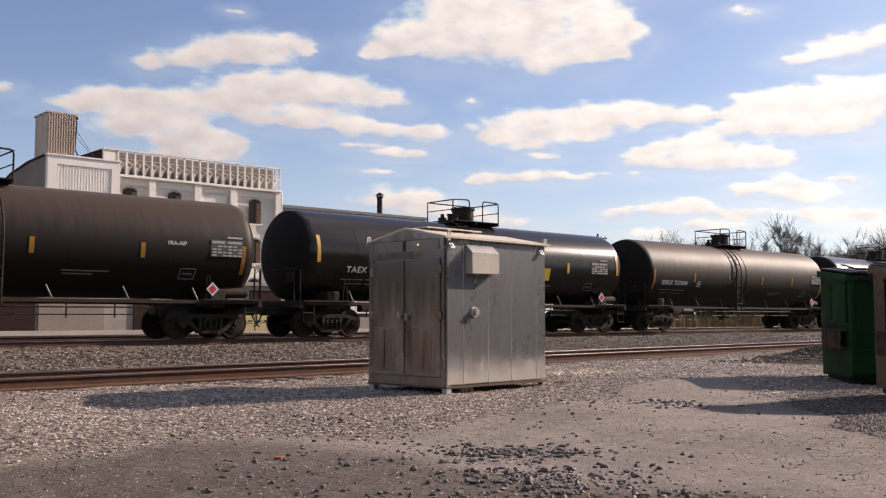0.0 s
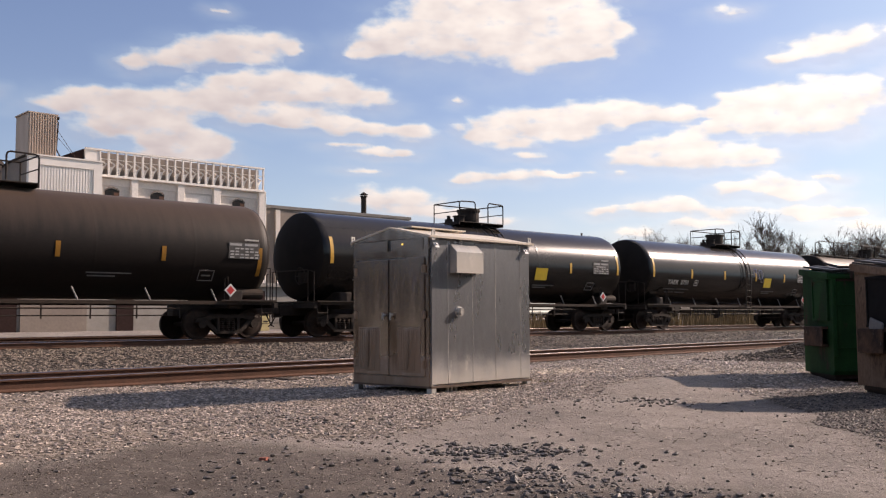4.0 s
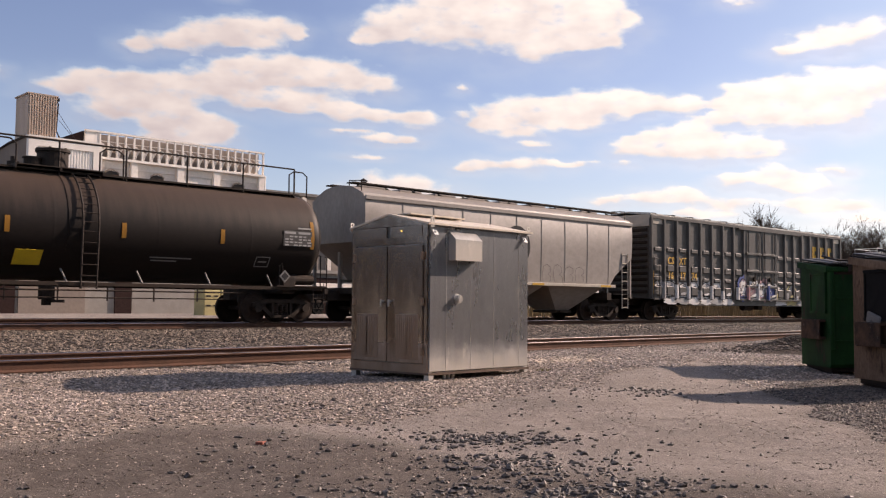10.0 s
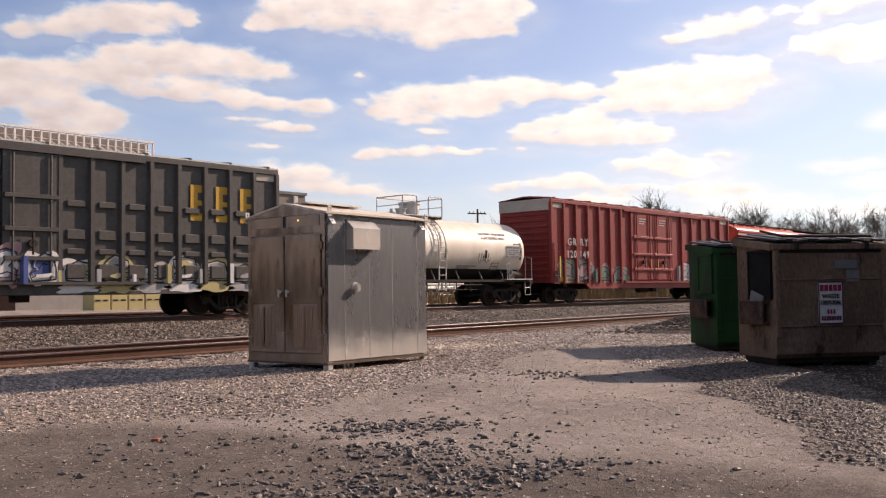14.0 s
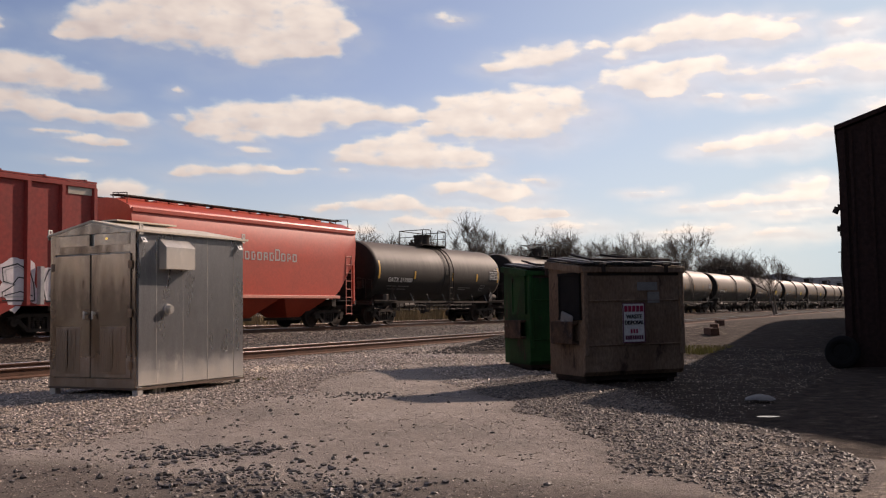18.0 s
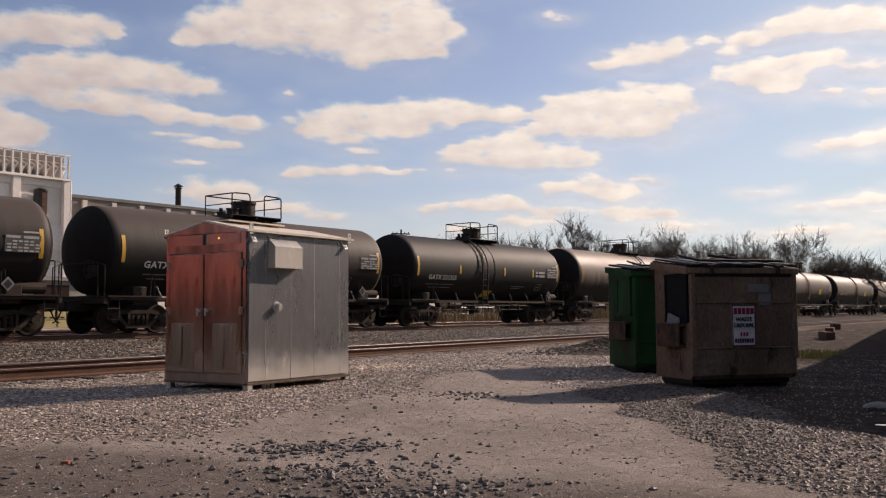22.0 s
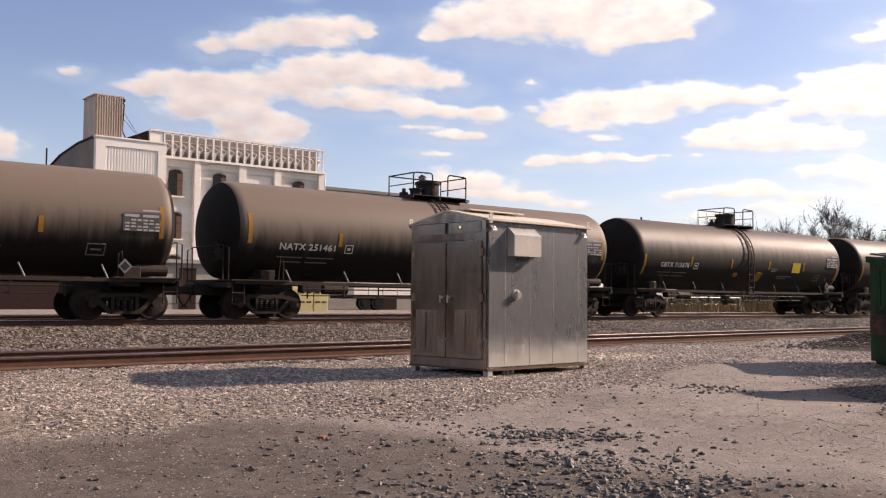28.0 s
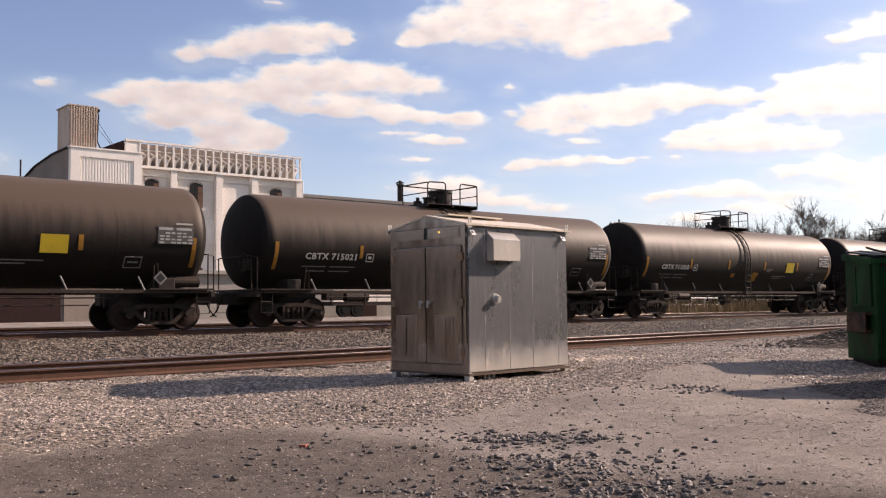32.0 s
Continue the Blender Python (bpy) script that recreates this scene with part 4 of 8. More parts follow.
stones("rubble_heap", 3500, heap_place, (0.015, 0.05), M["stone_dark"], "heap of dark broken ballast beside the siding", 6, lambda x, y: 0.34 * math.exp(-((x - 24.2) / 1.7) ** 2 - ((y - 12.2) / 0.6) ** 2))
stones("asphalt_crumbs", 1700, crumb_place, (0.010, 0.038), M["crumb"], "grey-brown broken asphalt lumps on the dirt lot", 4, None, 1.7)


def stray_place(r):
    x, y = r.uniform(2.2, 12), r.uniform(3.0, 9.5)
    return (x, y) if cover_of(x, y)[0] < 0.5 and r.random() < (1.0 if x < 6.5 else 0.3) else None


stones("asphalt_crumbs", 520, stray_place, (0.006, 0.027), M["crumb"], "scattered dark asphalt crumbs over the dirt lot", 9, None, 1.7)

# ---- equipment cabinet ----


def equipment_cabinet():
    W, D, H, zb = 2.26, 1.588, 2.10, 0.114     # along the track, deep, high
    t = thing("equipment_cabinet", "weathered stainless steel railway equipment cabinet with gabled roof on gravel", "cabinet", pose(8.918, 9.962, 0, 0, 0, 4.0))
    rise = 0.16
    part("body", mesh_of("cab body", lambda bm: prism(bm, [(0, zb), (D, zb), (D, zb + H), (D / 2, zb + H + rise), (0, zb + H)], "x", 0.02, W)), M["stainless"], t)
    # side panels, each a sheet of its own
    xs = [0.03, 0.37, 0.90, 1.42, 2.02, W - 0.01]
    for a, b in zip(xs, xs[1:]):
        part("side_panel", mesh_of(f"cab panel {a}", lambda bm: box(bm, (b - a - 0.004, 0.02, H - 0.04), ((a + b) / 2, -0.008, zb + H / 2), bevel=0.004)), M["stainless"], t)
    for x in xs[1:-1]:
        part("seam_strip", mesh_of("cab seam", lambda bm: box(bm, (0.009, 0.005, H - 0.05), (0, -0.018, zb + H / 2), bevel=0.002)), M["galvanised"], t, (x, 0, 0))
    # front end with two doors
    part("front_frame", mesh_of("cab frame", lambda bm: (box(bm, (0.03, 0.09, H), (0.005, 0.045, zb + H / 2)), box(bm, (0.03, 0.09, H), (0.005, D - 0.045, zb + H / 2)), box(bm, (0.03, D - 0.18, 0.12), (0.005, D / 2, zb + 0.06)), box(bm, (0.03, D - 0.18, 0.1), (0.005, D / 2, zb + H - 0.22)))), M["stainless_rust"], t)
    for y, s in ((0.425, 1), (1.163, -1)):
        d = part("door", mesh_of("cab door", lambda bm: box(bm, (0.035, 0.72, H - 0.42), (-0.012, 0, zb + 0.13 + (H - 0.42) / 2), bevel=0.006)), M["stainless_rust"], t, (0, y, 0))
        h = part("handle", mesh_of("cab handle", lambda bm: (rod(bm, (-0.03, 0, 0), (-0.075, 0, 0), 0.022, 10), box(bm, (0.02, 0.03, 0.11), (-0.075, 0, -0.02), bevel=0.006))), M["galvanised"], d, (0, s * 0.29, zb + 1.0), label="small bright lever handle")
        def louvre(bm):
            box(bm, (0.006, 0.46, 0.64), (-0.032, 0, 0), bevel=0.002)
            for c in range(11):
                prism(bm, [(-0.034, -0.010), (-0.047, 0.004), (-0.034, 0.010)], "z", -0.29, 0.29)
                bm.verts.ensure_lookup_table()
                for v in bm.verts[-6:]:
                    v.co.y += (c - 5) * 0.04
        tagged(part("louvre", mesh_of("cab louvre", louvre), M["stainless_rust"], d, (0, -s * 0.05, zb + 0.50), label="ribbed ventilation panel"), kind="stuff")
        for z in (0.3, 1.0, 1.65):
            part("hinge", mesh_of("cab hinge", lambda bm: (rod(bm, (0, 0, -0.06), (0, 0, 0.06), 0.014, 8), box(bm, (0.01, 0.07, 0.1), (0.005, 0, 0)))), M["stainless_rust"], d, (-0.034, -s * 0.35, zb + z))
        part("gable_panel", mesh_of("cab gable", lambda bm: box(bm, (0.02, 0.66, 0.16), (-0.004, 0, zb + H - 0.09), bevel=0.004)), M["stainless_rust"], t, (0, y, 0))
    part("gable_plate", mesh_of("cab gable plate", lambda bm: prism(bm, [(0.0, zb + H - 0.005), (D, zb + H - 0.005), (D / 2, zb + H + rise - 0.004)], "x", -0.012, 0.019)), M["stainless_rust"], t)
    # small yellow dot, made to glow
    part("pilot_light", mesh_of("cab light", lambda bm: rod(bm, (-0.02, 0, 0), (0.02, 0, 0), 0.014, 10)), glow("amber_dot_glow", (1.0, 0.62, 0.12), 1.2), t, (0, 0.52, zb + H - 0.08), label="small amber dot with a glow of its own")
    # roof with overhang
    def roof(bm):
        o, e = 0.06, 0.05
        k = rise / (D / 2)
        ya, yb = -o, D + o
        za = zb + H - k * o
        zt = zb + H + rise
        prism(bm, [(ya, za), (D / 2, zt), (yb, za), (yb, za + 0.028), (D / 2, zt + 0.028), (ya, za + 0.028)], "x", -0.025, W + e)
    part("roof", mesh_of("cab roof", roof), M["cream_trim"], t, label="low gabled sheet roof")
    part("ridge_cap", mesh_of("cab ridge", lambda bm: box(bm, (1.2, 0.3, 0.02), (0.9, D / 2, zb + H + rise + 0.05))), M["cream_trim"], t)
    part("eave_trim", mesh_of("cab eave", lambda bm: box(bm, (W + 0.11, 0.012, 0.03), (W / 2, -0.067, zb + H + 0.003))), M["cream_trim"], t, label="pale cream eave trim")
    for x in (0.03, W - 0.05):
        for y in (-0.06, D + 0.06):
            part("lifting_lug", mesh_of("cab lug", lambda bm: (box(bm, (0.07, 0.012, 0.09), (0, 0, 0.06)), box(bm, (0.02, 0.014, 0.05), (-0.025, 0, 0.12)), box(bm, (0.02, 0.014, 0.05), (0.025, 0, 0.12)), box(bm, (0.07, 0.014, 0.018), (0, 0, 0.15)))), M["galvanised"], t, (x, y, zb + H - 0.06))
        part("lug_plate", mesh_of("cab lugplate", lambda bm: (box(bm, (0.09, 0.012, 0.11), (0, 0, 0), Matrix.Rotation(-0.6, 4, "X"), bevel=0.003), rod(bm, (0, -0.0, 0.0), (0, -0.016, 0.011), 0.018, 8))), M["bright_label"], t, (x + (0.07 if x < 1 else -0.08), -0.045, zb + H - 0.11))
    def hood(bm):
        prism(bm, [(-0.15, 0.0), (-0.15, 0.30), (-0.018, 0.42), (-0.018, 0.0)], "x", 0.0, 0.58)
    part("vent_hood", mesh_of("cab hood", hood), M["stainless"], t, (0.42, 0, zb + H - 0.50), label="sheet metal ventilation hood")
    def inlet(bm):
        rod(bm, (0, -0.018, 0), (0, -0.034, 0), 0.075, 16)
        rod(bm, (0, -0.03, 0), (0, -0.085, -0.01), 0.058, 16)
        rod(bm, (0, -0.085, -0.01), (0, -0.1, -0.012), 0.042, 16)
        rod(bm, (-0.05, -0.05, -0.05), (-0.03, -0.06, -0.085), 0.016, 8)
    part("socket_cover", mesh_of("cab knob", inlet), M["galvanised"], t, (0.59, 0, zb + 1.05), label="round capped electrical inlet")
    def sill(bm):
        box(bm, (W, 0.07, 0.034), (W / 2, 0.0, zb - 0.012))
        box(bm, (W, 0.07, 0.034), (W / 2, D, zb - 0.012))
        box(bm, (0.07, D, 0.034), (0.03, D / 2, zb - 0.012))
    part("base_rail", mesh_of("cab sill", sill), M["base_steel"], t)
    for x, y in ((0.06, 0.02), (0.06, D - 0.04), (W - 0.06, 0.02), (W - 0.06, D - 0.04)):
        part("leg", mesh_of("cab leg", lambda bm: (box(bm, (0.1, 0.1, 0.14), (0, 0, 0.05), bevel=0.006), box(bm, (0.16, 0.16, 0.015), (0, 0, -0.012)))), M["galvanised"], t, (x, y, 0.0))
    for x in (0.42, 0.5, 0.6):
        part("conduit", mesh_of("cab conduit", lambda bm: rod(bm, (0, 0, -0.03), (0, 0, 0.12), 0.028, 8)), M["galvanised"], t, (x, 0.06, 0))


equipment_cabinet()

# ---- dumpsters ----


def dumpster(name, label, m, W, D, Hf, Hb, mat, sign):
    """Front faces -y. Higher at the back."""
    t = thing("dumpster", label, "dumpster", m, group="dumpsters beside the tracks")
    w = 0.03
    prof = [(0.05, 0.15), (0.0, 0.21), (0.0, Hf), (D, Hb), (D, 0.15)]
    part("tub", mesh_of(f"{name} {W} tub", lambda bm: prism(bm, prof, "x", 0.0, W)), mat, t)
    part("top_rim", mesh_of(f"{name} {W} rim", lambda bm: (box(bm, (W + 0.1, 0.09, 0.08), (W / 2, 0, Hf - 0.03), bevel=0.01), box(bm, (W + 0.1, 0.09, 0.08), (W / 2, D, Hb - 0.03), bevel=0.01))), mat, t)
    for x in (-0.03, W + 0.03):
        part("side_rim", mesh_of(f"{name} {W} srim", lambda bm: prism(bm, [(0, Hf - 0.08), (0, Hf + 0.02), (D, Hb + 0.02), (D, Hb - 0.08)], "x", -0.035, 0.035)), mat, t, (x, 0, 0))
        part("fork_pocket", mesh_of(f"{name} {W} fork", lambda bm: (box(bm, (0.10, D * 0.62, 0.045), (0, D * 0.45, 0.28), bevel=0.008), box(bm, (0.10, D * 0.62, 0.045), (0, D * 0.45, -0.0), bevel=0.008), box(bm, (0.02, D * 0.62, 0.3), (0.05 if x > 1 else -0.05, D * 0.45, 0.14)))), M["pocket_rust"], t, (x + (0.03 if x > 1 else -0.03), 0, 0.62), label="rusted steel lifting pocket")
    for z in (0.58, Hf * 0.72):
        part("rib", mesh_of(f"{name} {W} rib", lambda bm: box(bm, (W + 0.01, 0.02, 0.022), (W / 2, -0.006, 0), bevel=0.005)), mat, t, (0, 0, z))
    for x in (0.02, W - 0.02):
        part("corner_post", mesh_of(f"{name} {W} post", lambda bm: box(bm, (0.07, 0.05, Hf - 0.45), (0, -0.012, 0.43 + (Hf - 0.45) / 2), bevel=0.01)), mat, t, (x, 0, 0))
    for k in range(2):
        def lid(bm):
            a = math.atan2(Hb - Hf, D)
            n = 5
            hw = W / 2 - 0.02
            for i in range(n):
                box(bm, (hw / n * 0.92, math.hypot(D, Hb - Hf) + 0.06, 0.03 + 0.02 * (i % 2)), (hw / n * (i + 0.5), D / 2, (Hf + Hb) / 2 + 0.06), Matrix.Rotation(a, 4, "X"), bevel=0.006)
        part("lid", mesh_of(f"{name} {W} lid", lid), M["lid_black"], t, (0.01 + k * W / 2, 0, 0), label="black ribbed plastic lid")
    for x in (0.14, W / 2, W - 0.14):
        part("skid", mesh_of(f"{name} {D} skid", lambda bm: box(bm, (0.12, D - 0.18, 0.2), (0, D / 2 + 0.03, 0.07), bevel=0.012)), M["steel_dark"], t, (x, 0, 0))
    part("floor_pan", mesh_of(f"{name} {W} {D} pan", lambda bm: box(bm, (W - 0.1, D - 0.16, 0.09), (W / 2, D / 2 + 0.02, 0.125), bevel=0.01)), M["steel_dark"], t, label="rusted dark steel underside")
    part("rim_grime", mesh_of(f"{name} {W} grime", lambda bm: box(bm, (W - 0.06, 0.008, 0.045), (W / 2, -0.004, Hf - 0.09), bevel=0.003)), M["steel_dark"], t, label="black grime band under the rim")
    for x in (0.3, W - 0.3):
        part("lid_hinge", mesh_of("dump hinge", lambda bm: (rod(bm, (-0.06, 0, 0), (0.06, 0, 0), 0.022, 8), box(bm, (0.05, 0.04, 0.12), (0, -0.01, -0.05), bevel=0.006))), M["steel_dark"], t, (x, -0.05, Hf + 0.04))
    if sign:
        part("torn_liner", mesh_of("liner", lambda bm: (box(bm, (0.03, 0.34, 0.16), (-0.05, 0, 0), Matrix.Rotation(0.25, 4, "X"), bevel=0.02), box(bm, (0.04, 0.16, 0.22), (-0.06, 0.05, -0.12), Matrix.Rotation(-0.4, 4, "X"), bevel=0.02))), M["plastic_bag"], t, (0, D * 0.4, Hf - 0.72), label="pale torn liner hanging out of the hatch")
    part("side_hatch", mesh_of(f"{name} {W} hatch", lambda bm: (box(bm, (0.02, 0.56, 0.60), (0, 0, 0)), box(bm, (0.05, 0.62, 0.04), (-0.005, 0, 0.32)), box(bm, (0.05, 0.62, 0.04), (-0.005, 0, -0.32)), box(bm, (0.04, 0.03, 0.6), (-0.004, 0.29, 0)), box(bm, (0.04, 0.03, 0.6), (-0.004, -0.29, 0)))), M["rubber"] if sign else mat, t, (-0.012, D * 0.36, Hf - 0.4), label="dark side loading hatch")
    part("latch_bar", mesh_of(f"{name} {W} latch", lambda bm: (rod(bm, (0.15, 0.0, 0), (W - 0.15, 0.0, 0), 0.02, 6), rod(bm, (0.15, 0.0, 0), (0.3, D * 0.8, 0.12), 0.018, 6), rod(bm, (W * 0.6, 0.0, 0), (W * 0.5, D * 0.8, 0.12), 0.018, 6))), M["steel_dark"], t, (0, 0.06, Hf + 0.12), label="steel lid bars")
    if sign:
        s = part("sign", mesh_of("dump sign", lambda bm: box(bm, (0.37, 0.012, 0.57), bevel=0.003)), M["bright_label"], t, (W * 0.485, -0.02, Hf * 0.53), label="white disposal company sign with red border")
        part("border", mesh_of("dump sign border", lambda bm: [box(bm, sz, at) for sz, at in (((0.37, 0.006, 0.014), (0, -0.008, 0.278)), ((0.37, 0.006, 0.014), (0, -0.008, -0.278)), ((0.014, 0.006, 0.54), (0.178, -0.008, 0)), ((0.014, 0.006, 0.54), (-0.178, -0.008, 0)))]), M["sign_purple"], s)
        for i in range(5):
            part("name_bar", mesh_of("dump bar", lambda bm: box(bm, (0.052, 0.006, 0.085))), M["sign_red"], s, ((i - 2) * 0.066, -0.01, 0.2))
        part("word", lettering("WASTE", 0.058), M["dark_mark"], s, (0, -0.012, 0.085))
        part("word", lettering("DISPOSAL", 0.058, 0.9), M["dark_mark"], s, (0, -0.012, 0.0))
        for q in range(11):
            x, z = ((q - 1) * 0.045, -0.12) if q < 3 else ((q - 6.5) * 0.038, -0.21)
            part("number_bar", mesh_of("dump nbar", lambda bm: box(bm, (0.027, 0.006, 0.058))), M["sign_red"] if q < 3 else M["sign_purple"], s, (x, -0.01, z))
        part("sticker", mesh_of("dump sticker", lambda bm: (box(bm, (0.34, 0.008, 0.12), (0, 0, 0)), box(bm, (0.2, 0.008, 0.16), (0.1, 0, -0.16)))), M["grey_mark"], t, (W - 0.6, -0.012, Hf * 0.84), label="torn faded sticker")
    return t


dumpster("dumpster", "dented green steel dumpster with black lid in the shade", pose(14.95, 7.0, -0.03, 0, 0, -42), 1.6, 1.19, 1.76, 1.88, M["dump_green"], False)
dumpster("dumpster", "brown steel dumpster with white sign and black lids", pose(12.55, 5.04, -0.03, 0, 0, -38), 1.65, 1.02, 1.68, 1.80, M["dump_brown"], True)

# ---- shed ----


def shed():
    t = thing("shed", "dark red-brown metal shed with gabled end in its own shade", "shed", pose(17.47, 2.22, 0, 0, 0, 7))
    H, W, k, LN = 4.07, 8.0, 0.34, 30.0
    top = H + k * W / 2
    gable = [(0, 0), (0, H), (-W / 2, top), (-W, H), (-W, 0)]
    part("wall", mesh_of("shed end", lambda bm: prism(bm, gable, "x", 0.0, 0.15)), M["shed_wall"], t)
    part("wall", mesh_of("shed end far", lambda bm: prism(bm, gable, "x", LN - 0.15, LN)), M["shed_wall"], t)
    for y in (-0.075, -W + 0.075):
        part("wall", mesh_of("shed side", lambda bm: box(bm, (LN - 0.3, 0.15, H), (LN / 2, 0, H / 2))), M["shed_wall"], t, (0, y, 0))
    for s in (-1, 1):
        part("roof", mesh_of(f"shed roof {s}", lambda bm: prism(bm, [(-W / 2, top + 0.02), (-W / 2, top + 0.1), (-W / 2 + s * (W / 2 + 0.1), H + 0.07), (-W / 2 + s * (W / 2 + 0.1), H - 0.01)], "x", -0.08, LN)), M["shed_wall"], t)
    for i in range(26):
        y = -0.15 - i * 0.3
        zt = H + k * min(-y, W + y)
        part("batten", mesh_of(f"batten {zt:.2f}", lambda bm: box(bm, (0.04, 0.05, zt - 0.15), (-0.018, 0, zt / 2 + 0.03))), M["shed_wall"], t, (0, y, 0))
    part("corner_trim", mesh_of("shed trim", lambda bm: box(bm, (0.12, 0.12, H - 0.05), (0, 0, H / 2))), M["shed_wall"], t, (0.0, 0.0, 0))
    part("cable", mesh_of("shed pipe", lambda bm: pipe(bm, [(0, 0, 1.3), (0, 0.03, 1.7), (0, 0, 2.3)], 0.012, 6)), M["steel_dark"], t, (0.2, 0.05, 0))
    b = part("wall_lamp", mesh_of("shed lamp", lambda bm: (box(bm, (0.1, 0.1, 0.1), (0, 0, 0)), rod(bm, (0, 0.05, 0), (0, 0.1, -0.1), 0.05, 10))), M["steel_dark"], t, (0.15, 0.05, 2.75))
    part("meter_box", mesh_of("shed meter", lambda bm: (box(bm, (0.12, 0.08, 0.2), (0, 0, 0), bevel=0.01), rod(bm, (0, 0.04, 0.03), (0, 0.08, 0.03), 0.05, 10))), M["steel_dark"], t, (0.2, 0.04, 2.35))


shed()


def tyre(x, y, lean):
    t = thing("tyre", "worn black rubber tyre leaning against the shed wall", "tyre", pose(x, y, 0.0, 0, 0, 0))
    def ring(bm):
        n, k, R, r = 24, 8, 0.21, 0.075
        vs = [[bm.verts.new(((0.9 * r * math.sin(2 * math.pi * j / k)), (R + r * math.cos(2 * math.pi * j / k)) * math.cos(2 * math.pi * i / n), (R + r * math.cos(2 * math.pi * j / k)) * math.sin(2 * math.pi * i / n))) for j in range(k)] for i in range(n)]
        for i in range(n):
            for j in range(k):
                bm.faces.new((vs[i][j], vs[(i + 1) % n][j], vs[(i + 1) % n][(j + 1) % k], vs[i][(j + 1) % k]))
        bmesh.ops.recalc_face_normals(bm, faces=bm.faces)
    r = part("casing", mesh_of("tyre ring", ring, True), M["rubber"], t)
    r.matrix_basis = pose(0, 0, 0.275, 0, lean, 0)
    h = part("hub", mesh_of("tyre hub", lambda bm: rod(bm, (-0.04, 0, 0), (0.04, 0, 0), 0.14, 18)), M["rubber"], t)
    h.matrix_basis = pose(0, 0, 0.275, 0, lean, 0)


tyre(17.15, 2.3, 12)

# litter in the shade by the shed
solid("puddle", lambda bm: bmesh.ops.create_circle(bm, cap_ends=True, segments=24, radius=0.15, matrix=Matrix.Diagonal((0.4, 0.7, 1, 1))), paint("puddle_water", (0.03, 0.03, 0.03), 0.03, scale=2, bump=0, rough_var=0.01), "shallow puddle of water on dark dirt", "puddle", m=pose(9.34, 1.93, 0.03, 0, 0, 20))


def tarp(bm):
    bmesh.ops.create_grid(bm, x_segments=14, y_segments=10, size=0.5)
    for v in bm.verts:
        r = 1 - max(abs(v.co.x), abs(v.co.y)) * 2
        v.co.z = 0.16 * max(0, r) ** 0.6 + 0.04 * noise.noise(v.co * 5) - 0.02
        v.co = (v.co.x * 0.2, v.co.y * 0.32, v.co.z * 0.35)


solid("sheet_of_plastic", tarp, M["plastic_bag"], "crumpled pale plastic sheet lying on the dirt", "plastic sheet", m=pose(11.0, 2.35, 0.04, 0, 0, 15), smooth=True)
for x, y, a in ((26.5, 6.9, 30), (28.4, 7.3, 12), (31.0, 7.8, 20)):
    solid("timber", lambda bm: box(bm, (0.75, 0.23, 0.2), (0, 0, 0.1), bevel=0.012), M["rail_side"], "old railway timber lying on the ground", "timber", "discarded timbers", m=pose(x, y, ground_z(x, y) - 0.02, 0, 0, a))
solid("brick", lambda bm: box(bm, (0.1, 0.065, 0.03), (0, 0, 0.008), bevel=0.006), M["brick_red"], "broken red brick on the dirt lot", "brick", m=pose(4.52, 7.2, -0.15, 0, 4, 35))


def grass_mesh(n, sx, sy, h, seed):
    def build(bm):
        r = random.Random(seed)
        for _ in range(n):
            x, y, a, hh = r.uniform(-sx, sx), r.uniform(-sy, sy), r.uniform(0, 6.28), h * r.uniform(0.5, 1.15)
            w = 0.012 * max(1, h * 2)
            dx, dy = math.cos(a) * w, math.sin(a) * w
            lx, ly = r.uniform(-0.25, 0.25) * hh, r.uniform(-0.25, 0.25) * hh
            p = [bm.verts.new((x - dx, y - dy, 0)), bm.verts.new((x + dx, y + dy, 0)), bm.verts.new((x + dx * 0.6 + lx * 0.5, y + dy * 0.6 + ly * 0.5, hh * 0.6)), bm.verts.new((x - dx * 0.6 + lx * 0.5, y - dy * 0.6 + ly * 0.5, hh * 0.6))]
            bm.faces.new(p)
            q = bm.verts.new((x + lx, y + ly, hh))
            bm.faces.new((p[3], p[2], q))
    return build


M["green_grass"] = paint("green_grass", (0.16, 0.17, 0.04), 0.9, second=(0.25, 0.2, 0.08), scale=2, per_piece=0.3)
solid("grass", grass_mesh(900, 1.4, 0.6, 0.12, 3), M["green_grass"], "short patchy grass beside the dumpsters", "grass", kind="stuff", m=pose(21.3, 5.95, ground_z(21.3, 5.95) - 0.01))
solid("weeds", grass_mesh(40, 0.12, 0.1, 0.1, 6), M["green_grass"], "small green weeds at the foot of the cabinet", "weeds", kind="stuff", m=pose(11.45, 10.0, 0.0))
solid("dry_weeds", grass_mesh(70, 0.7, 0.4, 0.09, 4), M["dry_grass"], "dry tan weeds in the gravel", "weeds", kind="stuff", m=pose(3.3, 10.6, -0.22))
solid("dry_weeds", grass_mesh(9000, 45, 1.2, 1.0, 5), M["dry_grass"], "strip of tall dry grass beyond the tracks", "weeds", kind="stuff", m=pose(80, 35.0, 0.4))

# ---- mill and the buildings round it ----
MILL_Y = 80.0


